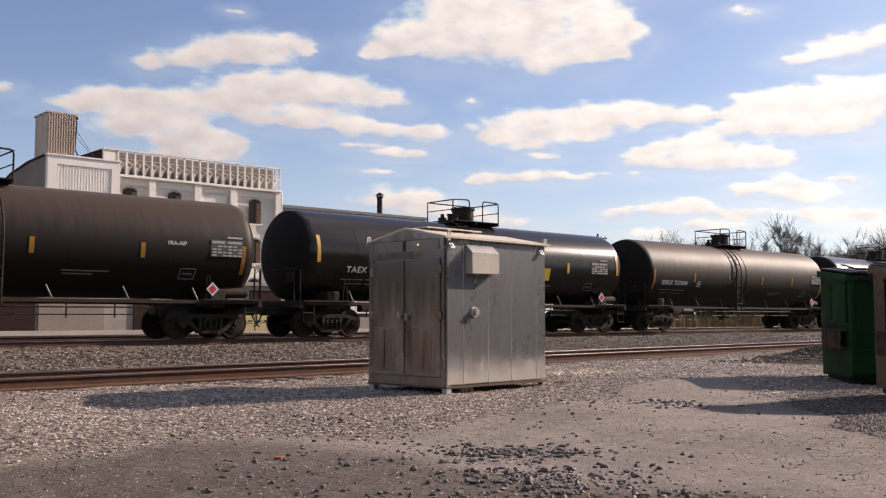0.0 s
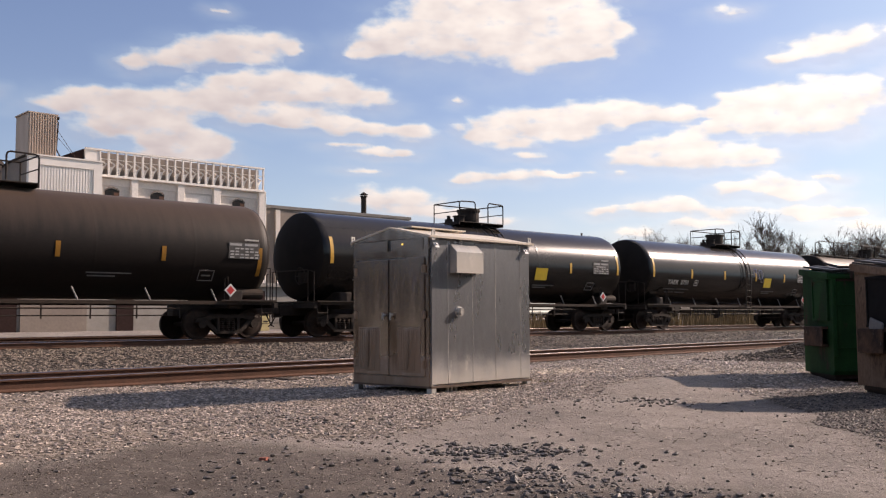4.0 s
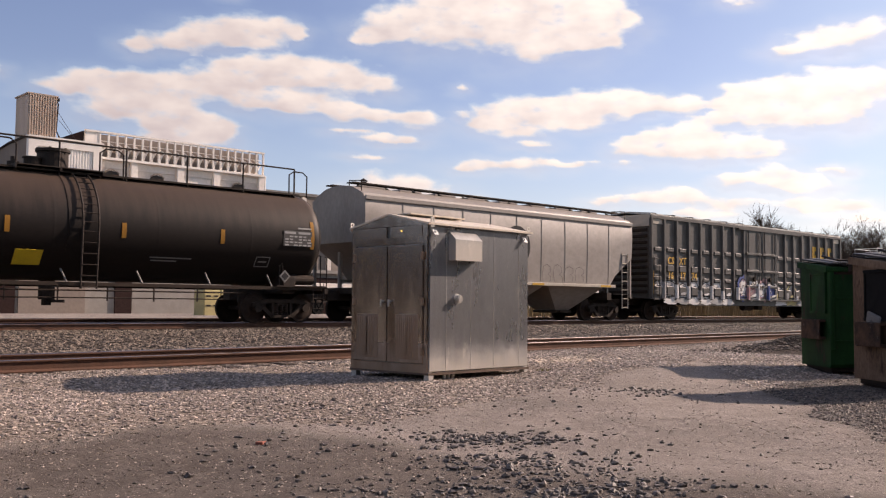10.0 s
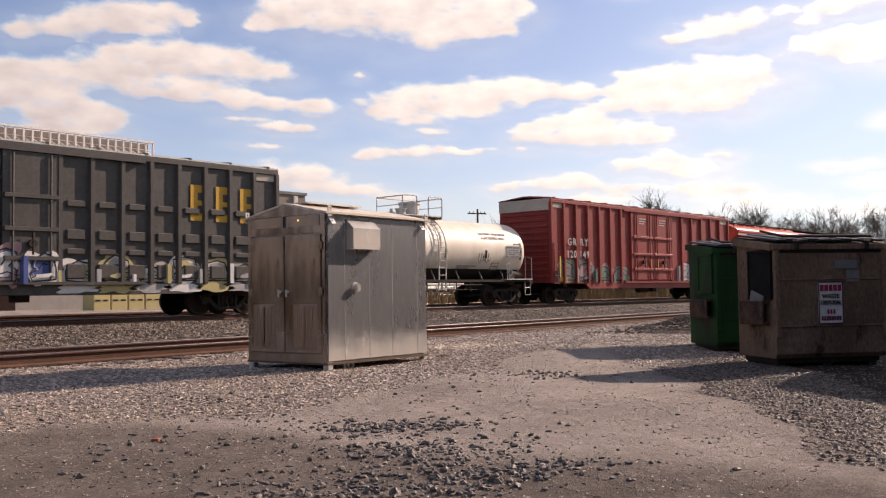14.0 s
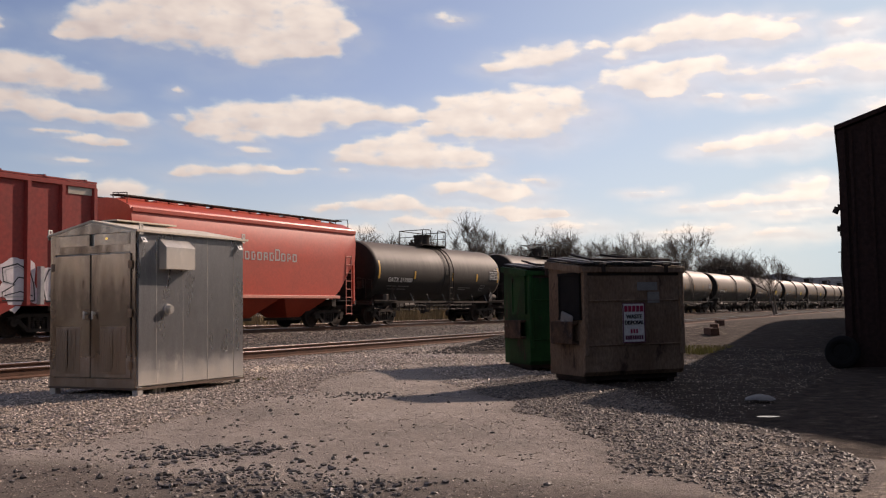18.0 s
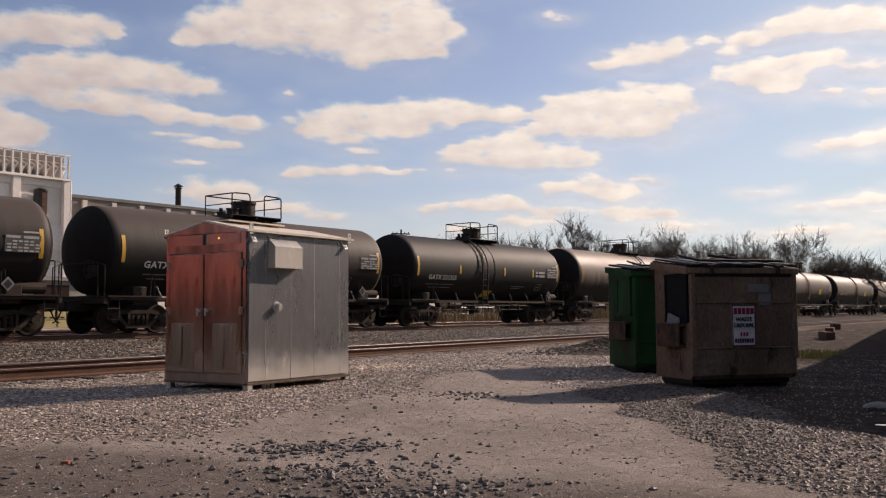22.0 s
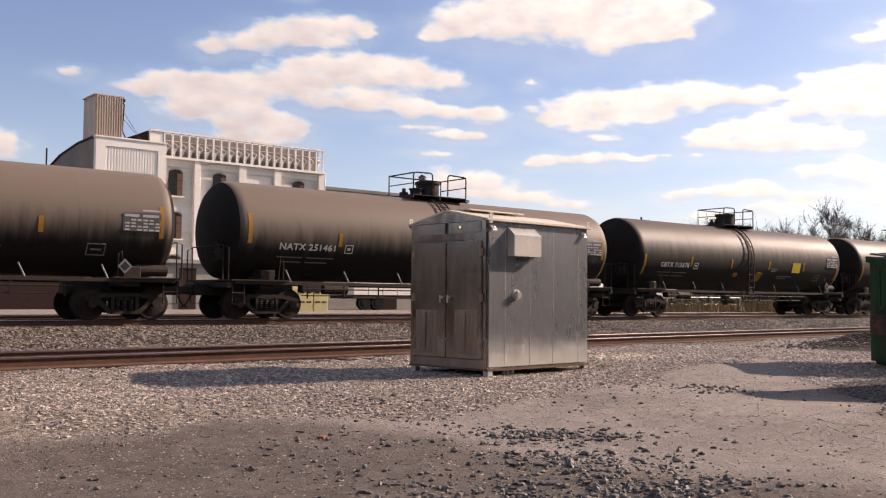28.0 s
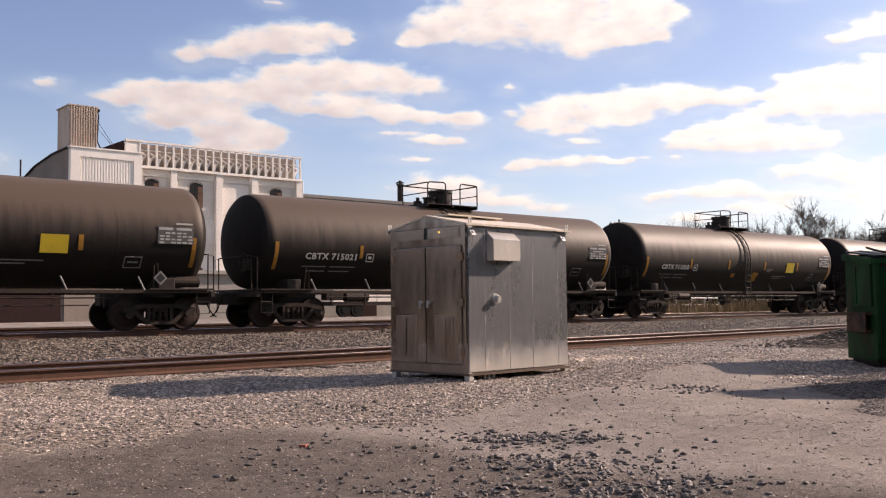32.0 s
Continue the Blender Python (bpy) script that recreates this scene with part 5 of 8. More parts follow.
def corrugated(key, w, h, pitch=0.3, deep=0.06):
    """An upright sheet with folded ribs, in xz, facing -y."""
    def build(bm):
        n = max(2, int(w / pitch))
        pts = []
        for i in range(n):
            x = i * w / n
            q = w / n
            pts += [(x, 0), (x + q * 0.3, 0), (x + q * 0.45, -deep), (x + q * 0.85, -deep)]
        pts.append((w, 0))
        a = [bm.verts.new((x, y, 0)) for x, y in pts]
        b = [bm.verts.new((x, y, h)) for x, y in pts]
        for i in range(len(pts) - 1):
            bm.faces.new((a[i], a[i + 1], b[i + 1], b[i]))
    return mesh_of(key, build)


def arched_window(t, x, z, w, h):
    f = part("window", mesh_of(f"mill win {w} {h}", lambda bm: prism(bm, [(-w / 2, 0), (w / 2, 0), (w / 2, h * 0.88), (w * 0.3, h * 0.97), (0, h), (-w * 0.3, h * 0.97), (-w / 2, h * 0.88)], "y", -0.02, 0.04)), M["glass_dark"], t, (x, 0.0, z), label="tall arched window with dark panes")
    part("sill", mesh_of(f"mill sill {w}", lambda bm: box(bm, (w + 0.3, 0.2, 0.14), (0, -0.06, -0.07))), M["wall_white"], f)
    part("glazing_bar", mesh_of(f"mill bar {w} {h}", lambda bm: (box(bm, (0.06, 0.04, h * 0.98), (0, -0.035, h / 2)), [box(bm, (w, 0.04, 0.05), (0, -0.035, h * q)) for q in (0.3, 0.6, 0.86)])), M["steel_dark"], f)
    part("board", mesh_of(f"mill board {w} {h}", lambda bm: box(bm, (w * 0.36, 0.03, h * 0.86), (w * 0.3, -0.03, h * 0.43))), M["board_brown"], f, label="faded brown boarded side")
    def arch(bm):
        pts = [(-w / 2, h * 0.88), (-w * 0.3, h * 0.97), (0, h), (w * 0.3, h * 0.97), (w / 2, h * 0.88)]
        for (a, b), (c, d) in zip(pts, pts[1:]):
            rod(bm, (a, -0.06, b + 0.1), (c, -0.06, d + 0.05), 0.06, 6)
    part("arch", mesh_of(f"mill arch {w} {h}", arch), M["wall_tan"], f)


def mill():
    X0, X1, top = 32.14, 49.9, 13.5
    t = thing("mill_building", "old cream-painted four-storey mill with a white steel lattice parapet", "building", pose(0, MILL_Y, 0))
    # outer wall in bays, with openings between pilasters
    bays = [(32.14, 36.3), (36.9, 40.7), (41.4, 44.4), (45.1, 49.3)]
    part("wall", mesh_of("mill core", lambda bm: box(bm, (X1 - X0 - 0.1, 16, top - 0.05), ((X0 + X1) / 2, 8.3, top / 2))), M["wall_cream"], t)
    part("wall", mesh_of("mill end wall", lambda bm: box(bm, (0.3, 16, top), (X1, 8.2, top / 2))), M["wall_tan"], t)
    for a, b in ((36.3, 36.9), (40.7, 41.4), (44.4, 45.1), (49.3, 49.95)):
        part("pilaster", mesh_of(f"pil {a}", lambda bm: box(bm, (b - a, 0.45, top), ((a + b) / 2, 0.05, top / 2), bevel=0.03)), M["wall_white"], t)
    for i, (a, b) in enumerate(bays):
        for z0, z1 in ((0, 3.1), (4.1, 5.6), (7.0, 9.2 if i != 2 else 9.2), (12.75, top)):
            part("spandrel", mesh_of(f"span {a} {z0}", lambda bm: box(bm, (b - a, 0.12, z1 - z0), ((a + b) / 2, 0.26, (z0 + z1) / 2))), M["wall_white"], t)
    for z in (10.15, 6.35, 2.5):
        for x in (34.6, 38.8, 47.1):
            arched_window(t, x, z, 1.3, 2.35)
    part("recessed_panel", mesh_of("mill panel", lambda bm: box(bm, (2.7, 0.1, 2.8), (42.9, 0.25, 11.2))), M["wall_white"], t)
    # lattice parapet
    part("cornice", mesh_of("mill cornice", lambda bm: (box(bm, (X1 - X0, 0.5, 0.22), ((X0 + X1) / 2, -0.05, top + 0.0), bevel=0.02), box(bm, (X1 - X0, 0.3, 0.16), ((X0 + X1) / 2, -0.05, top + 2.25)))), M["metal_white"], t)
    # backing panel whose darker tan stands in for the shade between posts
    part("parapet_back", mesh_of("mill pback", lambda bm: box(bm, (X1 - X0 - 0.2, 0.1, 2.1), ((X0 + X1) / 2, 0.85, top + 1.15))), M["wall_tan"], t, label="darker tan backing painted for the shade behind the lattice")
    part("parapet_end", mesh_of("mill pend", lambda bm: box(bm, (0.2, 6.0, 2.2), (X0, 3.2, top + 1.1))), M["shed_wall"], t)
    part("parapet_block", mesh_of("mill pblock", lambda bm: box(bm, (1.2, 0.8, 2.15), (X0 + 0.6, 0.3, top + 1.1))), M["metal_white"], t)
    n = 22
    for i in range(n):
        x = X0 + 1.3 + i * (X1 - X0 - 1.4) / (n - 1)
        part("lattice_post", mesh_of("lat post", lambda bm: box(bm, (0.14, 0.2, 2.05), (0, -0.05, 1.1))), M["metal_white"], t, (x, 0, top))
        if i < n - 1:
            w = (X1 - X0 - 1.4) / (n - 1)
            part("lattice_brace", mesh_of("lat brace", lambda bm: (rod(bm, (0.08, 0.15, 0.35), (w - 0.08, 0.35, 1.05), 0.07, 5), rod(bm, (w - 0.08, 0.15, 1.05), (0.08, 0.35, 1.5), 0.07, 5), rod(bm, (w * 0.3, 0.15, 0.2), (w * 0.6, 0.3, 0.75), 0.06, 5), box(bm, (w, 0.08, 0.07), (w / 2, 0.3, 1.55)), box(bm, (w * 0.5, 0.1, 0.22), (w * 0.45, 0.3, 0.8)))), M["metal_white"], t, (x, 0, top))
    part("roof", mesh_of("mill roof", lambda bm: box(bm, (X1 - X0, 15, 0.2), ((X0 + X1) / 2, 8.8, top + 0.1))), M["roof_grey"], t)
    part("drainpipe", mesh_of("mill drain", lambda bm: pipe(bm, [(X1 + 0.12, -0.1, 0.3), (X1 + 0.12, -0.1, top)], 0.09, 8)), M["metal_white"], t)


mill()


def elevator_block():
    """The white block with its corrugated panel and the tan tower on top."""
    t = thing("grain_elevator", "white-framed corrugated elevator block with a tan sheet metal tower", "building", pose(0, MILL_Y - 0.8, 0))
    X0, X1, H = 27.2, 33.3, 14.5
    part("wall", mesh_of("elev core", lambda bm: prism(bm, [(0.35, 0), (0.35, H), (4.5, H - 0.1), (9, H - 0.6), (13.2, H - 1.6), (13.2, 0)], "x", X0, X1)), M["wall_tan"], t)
    part("frame", mesh_of("elev frame", lambda bm: (box(bm, (0.75, 0.5, H), (X0 + 0.37, 0.1, H / 2)), box(bm, (0.75, 0.5, H), (X1 - 0.37, 0.1, H / 2)), box(bm, (X1 - X0 - 1.5, 0.5, 0.7), ((X0 + X1) / 2, 0.1, H - 0.35)))), M["metal_white"], t)
    part("cladding", corrugated("elev sheet", X1 - X0 - 1.5, H - 0.7, 0.24, 0.05), M["metal_white"], t, (X0 + 0.75, -0.02, 0), label="white corrugated metal sheet")
    part("coping", mesh_of("elev cope", lambda bm: box(bm, (X1 - X0 + 0.2, 0.7, 0.12), ((X0 + X1) / 2, 0.1, H + 0.06))), M["metal_white"], t)
    part("roof_edge", mesh_of("elev edge", lambda bm: pipe(bm, [(X0 - 0.06, 0.4, H + 0.05), (X0 - 0.06, 4.5, H - 0.05), (X0 - 0.06, 9, H - 0.55), (X0 - 0.06, 13.2, H - 1.55)], 0.1, 6)), M["steel_dark"], t)
    w = part("tower", mesh_of("elev tower", lambda bm: box(bm, (2.3, 2.9, 3.6), (28.35, 1.7, H + 1.8))), M["metal_tan"], t, label="tan corrugated sheet metal head house")
    part("cladding", corrugated("tower sheet", 2.3, 3.55, 0.2, 0.08), M["metal_tan"], w, (27.2, 0.22, H))
    part("roof", mesh_of("tower roof", lambda bm: box(bm, (2.5, 3.1, 0.1), (28.35, 1.7, H + 3.62))), M["metal_tan"], w)
    part("spout", mesh_of("elev spout", lambda bm: (pipe(bm, [(29.6, 0.6, H + 3.3), (29.75, 0.6, H + 3.1), (29.6, 0.5, H + 0.8), (29.9, 0.5, H + 0.25), (30.2, 0.5, H + 0.1)], 0.06, 6), rod(bm, (29.5, 0.6, H + 3.45), (29.8, 0.6, H + 3.45), 0.16, 8))), M["steel_dark"], t)
    for x, z in ((29.7, H + 2.0), (29.7, H + 2.6)):
        part("guy_wire", mesh_of(f"guy {z}", lambda bm: rod(bm, (x, 0.8, z), (x + 1.9, 0.8, H), 0.02, 4)), M["steel_dark"], t)
    part("vent_pole", mesh_of("elev pole", lambda bm: rod(bm, (X0, 13.2, H - 1.6), (X0, 13.2, H + 0.6), 0.08, 6)), M["steel_dark"], t)


elevator_block()


def side_building():
    t = thing("warehouse", "pale corrugated warehouse wing with brown roof", "building", pose(0, MILL_Y + 1.0, 0))
    part("wall", mesh_of("ware core", lambda bm: box(bm, (14, 10, 9.6), (19.6, 5.2, 4.8))), M["wall_tan"], t)
    part("cladding", corrugated("ware sheet", 13.8, 9.2, 0.3, 0.08), M["metal_white"], t, (12.7, 0.05, 0.2))
    part("roof", mesh_of("ware roof", lambda bm: box(bm, (14.4, 10.6, 0.35), (19.6, 5.2, 9.8))), M["roof_grey"], t)
    part("roof_house", mesh_of("ware house", lambda bm: box(bm, (3.5, 4, 1.4), (21.0, 4, 10.6))), M["shed_wall"], t)
    part("door", mesh_of("ware door", lambda bm: box(bm, (3.0, 0.12, 4.2), (22.0, -0.04, 2.4))), M["wall_white"], t)


side_building()


def long_building():
    t = thing("long_building", "long low tan industrial building with a roof stack", "building", pose(0, MILL_Y + 1, 0))
    X0, X1, H = 50.3, 69.6, 12.1
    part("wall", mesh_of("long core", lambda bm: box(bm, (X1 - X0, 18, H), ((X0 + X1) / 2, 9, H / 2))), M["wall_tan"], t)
    part("roof", mesh_of("long roof", lambda bm: box(bm, (X1 - X0 + 0.3, 18.3, 0.3), ((X0 + X1) / 2, 9, H + 0.15))), M["roof_grey"], t)
    for i in range(6):
        x = X0 + 1.8 + i * 3.2
        part("pilaster", mesh_of("long pil", lambda bm: box(bm, (0.5, 0.3, H - 0.3), (0, -0.08, H / 2))), M["wall_cream"], t, (x, 0, 0))
        w = part("window", mesh_of("long win", lambda bm: box(bm, (1.7, 0.1, 2.4), (0, -0.02, 0))), M["glass_dark"], t, (x + 1.6, 0, 8.2))
        part("sill", mesh_of("long sill", lambda bm: box(bm, (2.0, 0.2, 0.15), (0, -0.08, -1.28))), M["wall_cream"], w)
    s = part("chimney", mesh_of("long stack", lambda bm: (rod(bm, (0, 0, 0), (0, 0, 2.4), 0.3, 14))), M["steel_dark"], t, (64.25, 1.5, H), label="dark sheet metal roof stack")
    part("cap", mesh_of("long cap", lambda bm: (rod(bm, (0, 0, 2.55), (0, 0, 2.85), 0.52, 14, 0.05), rod(bm, (0, 0, 2.3), (0, 0, 2.42), 0.4, 14), [rod(bm, (0.3 * math.cos(a), 0.3 * math.sin(a), 2.3), (0.3 * math.cos(a), 0.3 * math.sin(a), 2.6), 0.03, 4) for a in (0, 2.1, 4.2)])), M["steel_dark"], s)
    part("roof_vent", mesh_of("long vent", lambda bm: (rod(bm, (0, 0, 0), (0, 0, 0.25), 0.9, 12, 0.8), rod(bm, (0, 0, 0.25), (0, 0, 0.5), 0.8, 12, 0.1))), M["roof_grey"], t, (56.5, 3, H + 0.2))


long_building()


def yard_wall():
    """Loading dock that shows under the cars."""
    t = thing("loading_dock", "low white loading dock wall with dark door openings and painted shade", "loading dock", pose(0, 47, 0))
    part("wall", mesh_of("dock wall", lambda bm: box(bm, (40, 0.4, 2.9), (32, 0.2, 1.5))), M["concrete"], t)
    # the 4.4 m wide panel is no door: it paints wall in shadow
    for x, w in ((13.55, 4.4), (21.1, 0.9), (28.4, 2.0), (33.5, 2.3), (37.5, 2.6), (43.0, 1.6)):
        part("door", mesh_of(f"dock door {w}", lambda bm: box(bm, (w, 0.1, 2.3), (0, -0.04, 1.3))), M["shed_wall"], t, (x, 0, 0.2))
    # ramp side, its shade painted in as a grey slope
    part("ramp_wall", mesh_of("dock ramp", lambda bm: prism(bm, [(-1.6, 0.2), (1.6, 0.2), (1.6, 1.9), (-1.6, 2.7)], "y", -0.12, -0.0)), M["wall_tan"], t, (17.5, 0, 0), label="sloping ramp wall greyed for its shade")
    part("coping", mesh_of("dock cope", lambda bm: box(bm, (40.2, 0.7, 0.2), (32, 0.1, 3.0))), M["concrete"], t)


yard_wall()


BLOCKS_X = 21.9


def flat_trailer(x, y, n, mat, label):
    t = thing("trailer", label, "trailer", pose(x, y, 0.5))
    part("deck", mesh_of(f"trailer deck {n}", lambda bm: box(bm, (n, 2.4, 0.22), (n / 2, 0, 0.75), bevel=0.02)), M["steel_dark"], t)
    k = int(n / 0.9)
    for i in range(k):
        part("side_board", mesh_of(f"trailer board {n}", lambda bm: box(bm, (n / k - 0.05, 0.06, 0.9), (n / k / 2, -1.2, 1.3), bevel=0.01)), mat, t, (i * n / k, 0, 0))
    for wx in (0.8, 1.7, n - 1.2):
        part("wheel", mesh_of("trailer wheel", lambda bm: (rod(bm, (0, -1.15, 0.42), (0, -0.9, 0.42), 0.42, 18), rod(bm, (0, -1.18, 0.42), (0, -1.15, 0.42), 0.2, 12))), M["rubber"], t, (wx, 0, 0))


def slotted_block(x, y):
    t = thing("concrete_block", "pale yellow painted block with dark lifting slots behind the tracks", "concrete block", pose(x, y, 0.45), group="row of yellow blocks")
    part("block", mesh_of("slot block", lambda bm: box(bm, (0.84, 1.0, 1.25), (0.42, 0, 0.62), bevel=0.04)), M["paint_yellow_pale"], t)
    for z in (0.5, 0.95):
        for q in (0.22, 0.6):
            part("slot", mesh_of("slot hole", lambda bm: box(bm, (0.24, 0.03, 0.07))), M["dark_mark"], t, (q, -0.5, z))


for i in range(4):
    slotted_block(BLOCKS_X + i * 0.87, 40.5)
flat_trailer(29.5, 45.2, 6.0, M["wall_white"], "white flat trailer parked behind the tracks")
flat_trailer(52.0, 46.0, 7.5, M["wall_white"], "white flat trailer parked behind the tracks")


def fence():
    t = thing("guard_fence", "low grey steel pipe fence beyond the tracks", "fence", pose(36, 37.5, 0.45))
    for i in range(14):
        part("post", mesh_of("fence post", lambda bm: rod(bm, (0, 0, 0), (0, 0, 1.0), 0.05, 8)), M["galvanised"], t, (i * 1.6, 0, 0))
    for z in (0.5, 0.95):
        part("rail", mesh_of("fence rail", lambda bm: rod(bm, (0, 0, 0), (20.8, 0, 0), 0.04, 8)), M["galvanised"], t, (0, 0, z))


fence()


def utility_pole(x, y, h, arm):
    t = thing("utility_pole", "weathered wooden utility pole with a crossarm", "utility pole", pose(x, y, 0.3, 0, 0, -25))
    part("pole", mesh_of(f"pole {h}", lambda bm: rod(bm, (0, 0, 0), (0, 0, h), 0.16, 10, 0.11)), M["wood_pole"], t)
    if arm:
        c = part("crossarm", mesh_of("crossarm", lambda bm: box(bm, (2.4, 0.12, 0.14), (0, 0, 0))), M["wood_pole"], t, (0, 0.12, h - 0.5))
        for q in (-1.0, -0.5, 0.5, 1.0):
            part("insulator", mesh_of("insulator", lambda bm: rod(bm, (0, 0, 0.07), (0, 0, 0.25), 0.05, 8)), M["steel_dark"], c, (q, 0, 0))


utility_pole(86.5, 70.0, 10.5, True)
utility_pole(230, 30, 13, True)

# ---- trees ----


def tree_meshes(seed, height, spread):
    r = random.Random(seed)
    trunk, crown = bmesh.new(), bmesh.new()
    ends = []

    def grow(p, d, length, rad, depth):
        steps = 3 if depth < 2 else 2
        for i in range(steps):
            d = (d + Vector((r.gauss(0, 0.13), r.gauss(0, 0.13), r.gauss(0.04, 0.06)))).normalized()
            q = p + d * (length / steps)
            rod(trunk if depth == 0 else crown, p, q, rad, 6 if depth < 2 else 3, rad * 0.82)
            p, rad = q, rad * 0.82
            if depth > 1:
                ends.append((p.copy(), d.copy()))
            if depth and depth < 4 and r.random() < 0.75:
                side = (d + Vector((r.gauss(0, 0.6), r.gauss(0, 0.6), r.uniform(-0.1, 0.5)))).normalized()
                grow(p, side, length * 0.55, max(0.022, rad * 0.5), depth + 1)
        if depth < 4:
            for _ in range(4 if depth == 0 else 3):
                side = (d + Vector((r.gauss(0, spread), r.gauss(0, spread), r.uniform(-0.05, 0.5)))).normalized()
                grow(p, side, length * r.uniform(0.55, 0.8), max(0.022, rad * 0.62), depth + 1)

    grow(Vector((0, 0, -0.2)), Vector((0, 0, 1)), height * 0.34, height * 0.018, 0)
    for p, d in ends:
        for _ in range(3):
            v = (d + Vector((r.gauss(0, 0.55), r.gauss(0, 0.55), r.gauss(0.15, 0.4)))).normalized() * height * r.uniform(0.03, 0.075)
            w = v.orthogonal().normalized() * 0.011
            for side in (w, v.cross(w).normalized() * 0.011):
                bm3 = [crown.verts.new(p - side), crown.verts.new(p + side), crown.verts.new(p + v)]
                crown.faces.new(bm3)
    out = []
    for bm, nm in ((trunk, "trunk"), (crown, "crown")):
        me = bpy.data.meshes.new(f"{nm} {seed}")
        bm.to_mesh(me)
        bm.free()
        me.materials.append(M["bark"])
        out.append(me)
    zs = max(v.co.z for v in out[1].vertices)
    for me in out:
        me.transform(Matrix.Scale(height / zs, 4))
    return out


TREES = [tree_meshes(30 + i, 13.6 + (i % 3), 0.55 + 0.08 * (i % 4)) for i in range(6)]


def tree(i, x, y, size, label):
    t = thing("bare_tree", label, "tree", pose(x, y, 0.4, 0, 0, (i * 67) % 360), group="bare trees beyond the tracks")
    tr, cr = TREES[i % len(TREES)]
    for nm, me in (("trunk", tr), ("crown", cr)):
        ob = new(nm, me)
        ob.parent = t
        ob.scale = (size, size, size)


def along(yaw, dist):
    y = radians(yaw)
    return -math.sin(y) * dist, math.cos(y) * dist


ROW = [(-54.6, 132, 0.95), (-55.9, 140, 0.92), (-56.9, 135, 0.86), (-58.6, 150, 0.8), (-61.7, 138, 1.06), (-63.4, 150, 0.86), (-64.6, 146, 0.9), (-66.0, 150, 0.98), (-67.2, 152, 0.94),
       (-68.2, 158, 1.0), (-69.3, 150, 0.86), (-70.5, 165, 0.9), (-71.6, 170, 0.86), (-72.9, 165, 0.98), (-73.7, 172, 1.0), (-74.8, 180, 0.85), (-75.8, 188, 0.8), (-76.6, 200, 0.66), (-46.9, 150, 0.74), (-60.2, 160, 0.82), (-65.3, 160, 0.86), (-62.5, 165, 0.85), (-70.0, 175, 0.95), (-57.6, 165, 0.88)]
for i, (yaw, dist, size) in enumerate(ROW):
    x, y = along(yaw, dist)
    tree(i, x, y, size, "bare winter tree with fine grey-brown branches")
tree(3, 84.4, 16.6, 0.42, "slender leafless sapling beside the track")
tree(5, 88.4, 17.2, 0.34, "slender leafless sapling beside the track")


def brush_fast():
    """Thin stems joined into one mesh, three-sided, made in bulk."""
    r = np.random.default_rng(77)
    n = 25000
    f = r.random(n)
    yaw, dist = np.radians(-52.3 - 26.7 * f), 128 + 70 * f + r.uniform(-4, 14, n)
    h = r.uniform(3.5, 10.6, n) * (0.85 + 0.3 * np.sin(np.degrees(yaw) * 1.3))
    base = np.stack([-np.sin(yaw) * dist, np.cos(yaw) * dist, np.full(n, 0.2)], 1)
    lean = np.stack([r.normal(0, 0.22, n), r.normal(0, 0.22, n), np.ones(n)], 1)
    tip = base + lean * h[:, None]
    segs = [(base, tip, 0.11)]
    for _ in range(4):
        q = base + (tip - base) * r.uniform(0.25, 0.9, (n, 1))
        s = np.stack([r.normal(0, 0.6, n), r.normal(0, 0.6, n), r.uniform(0.2, 1, n)], 1) * (h * 0.28)[:, None]
        segs.append((q, q + s, 0.045))
    V, F, k = [], [], 0
    for a, b, w in segs:
        ang = r.uniform(0, 6.28, n)
        ring = [np.stack([np.cos(ang + c) * w, np.sin(ang + c) * w, np.zeros(n)], 1) for c in (0, 2.09, 4.19)]
        V += [a + ring[0], a + ring[1], a + ring[2], b]
        i = np.arange(n)
        for p, q in ((0, 1), (1, 2), (2, 0)):
            F.append(np.stack([k + p * n + i, k + q * n + i, k + 3 * n + i], 1))
        k += 4 * n
    me = bpy.data.meshes.new("thicket")
    me.from_pydata(np.concatenate(V).tolist(), [], np.concatenate(F).tolist())
    me.materials.append(M["thicket"])
    tagged(new("thicket", me), "dense leafless brush under the far trees", "brush", kind="stuff")


brush_fast()


def hill():
    verts, faces = [], []
    n = 160
    for i in range(n + 1):
        yaw = -95 + 75 * i / n
        x, y = along(yaw, 1500)
        h = 51 + 10 * noise.noise((yaw * 0.09, 0, 1)) + 7 * noise.noise((yaw * 0.6, 0, 2)) + 2.5 * noise.noise((yaw * 4, 0, 3))
        h *= smooth(-40, -75, yaw) if yaw > -75 else 1
        x2, y2 = along(yaw, 2100)
        verts += [(x, y, -2), (x * 1.1, y * 1.1, max(0, h)), (x2, y2, -2)]
    for i in range(n):
        a = i * 3
        faces += [(a, a + 1, a + 4, a + 3), (a + 1, a + 2, a + 5, a + 4)]
    me = bpy.data.meshes.new("hill")
    me.from_pydata(verts, [], faces)
    me.materials.append(M["hill"])
    tagged(new("hill", me), "low wooded hill on the horizon", "hill", kind="structure")


hill()


def unseen_wall():
    """Closes the lot behind the camera with an added, unseen wall that cuts the sky's fill light."""
    t = thing("sky_block_wall", "plain dark wall added out of view behind the lot to block sky light", "wall", pose(0, -9, 0), kind="structure")
    part("wall", mesh_of("sky block wall", lambda bm: box(bm, (90, 0.5, 8.5), (0, 0, 4.0))), M["shed_wall"], t)


unseen_wall()

# ---- train ----
SPEED = 8.784
TRACK = 1.0573
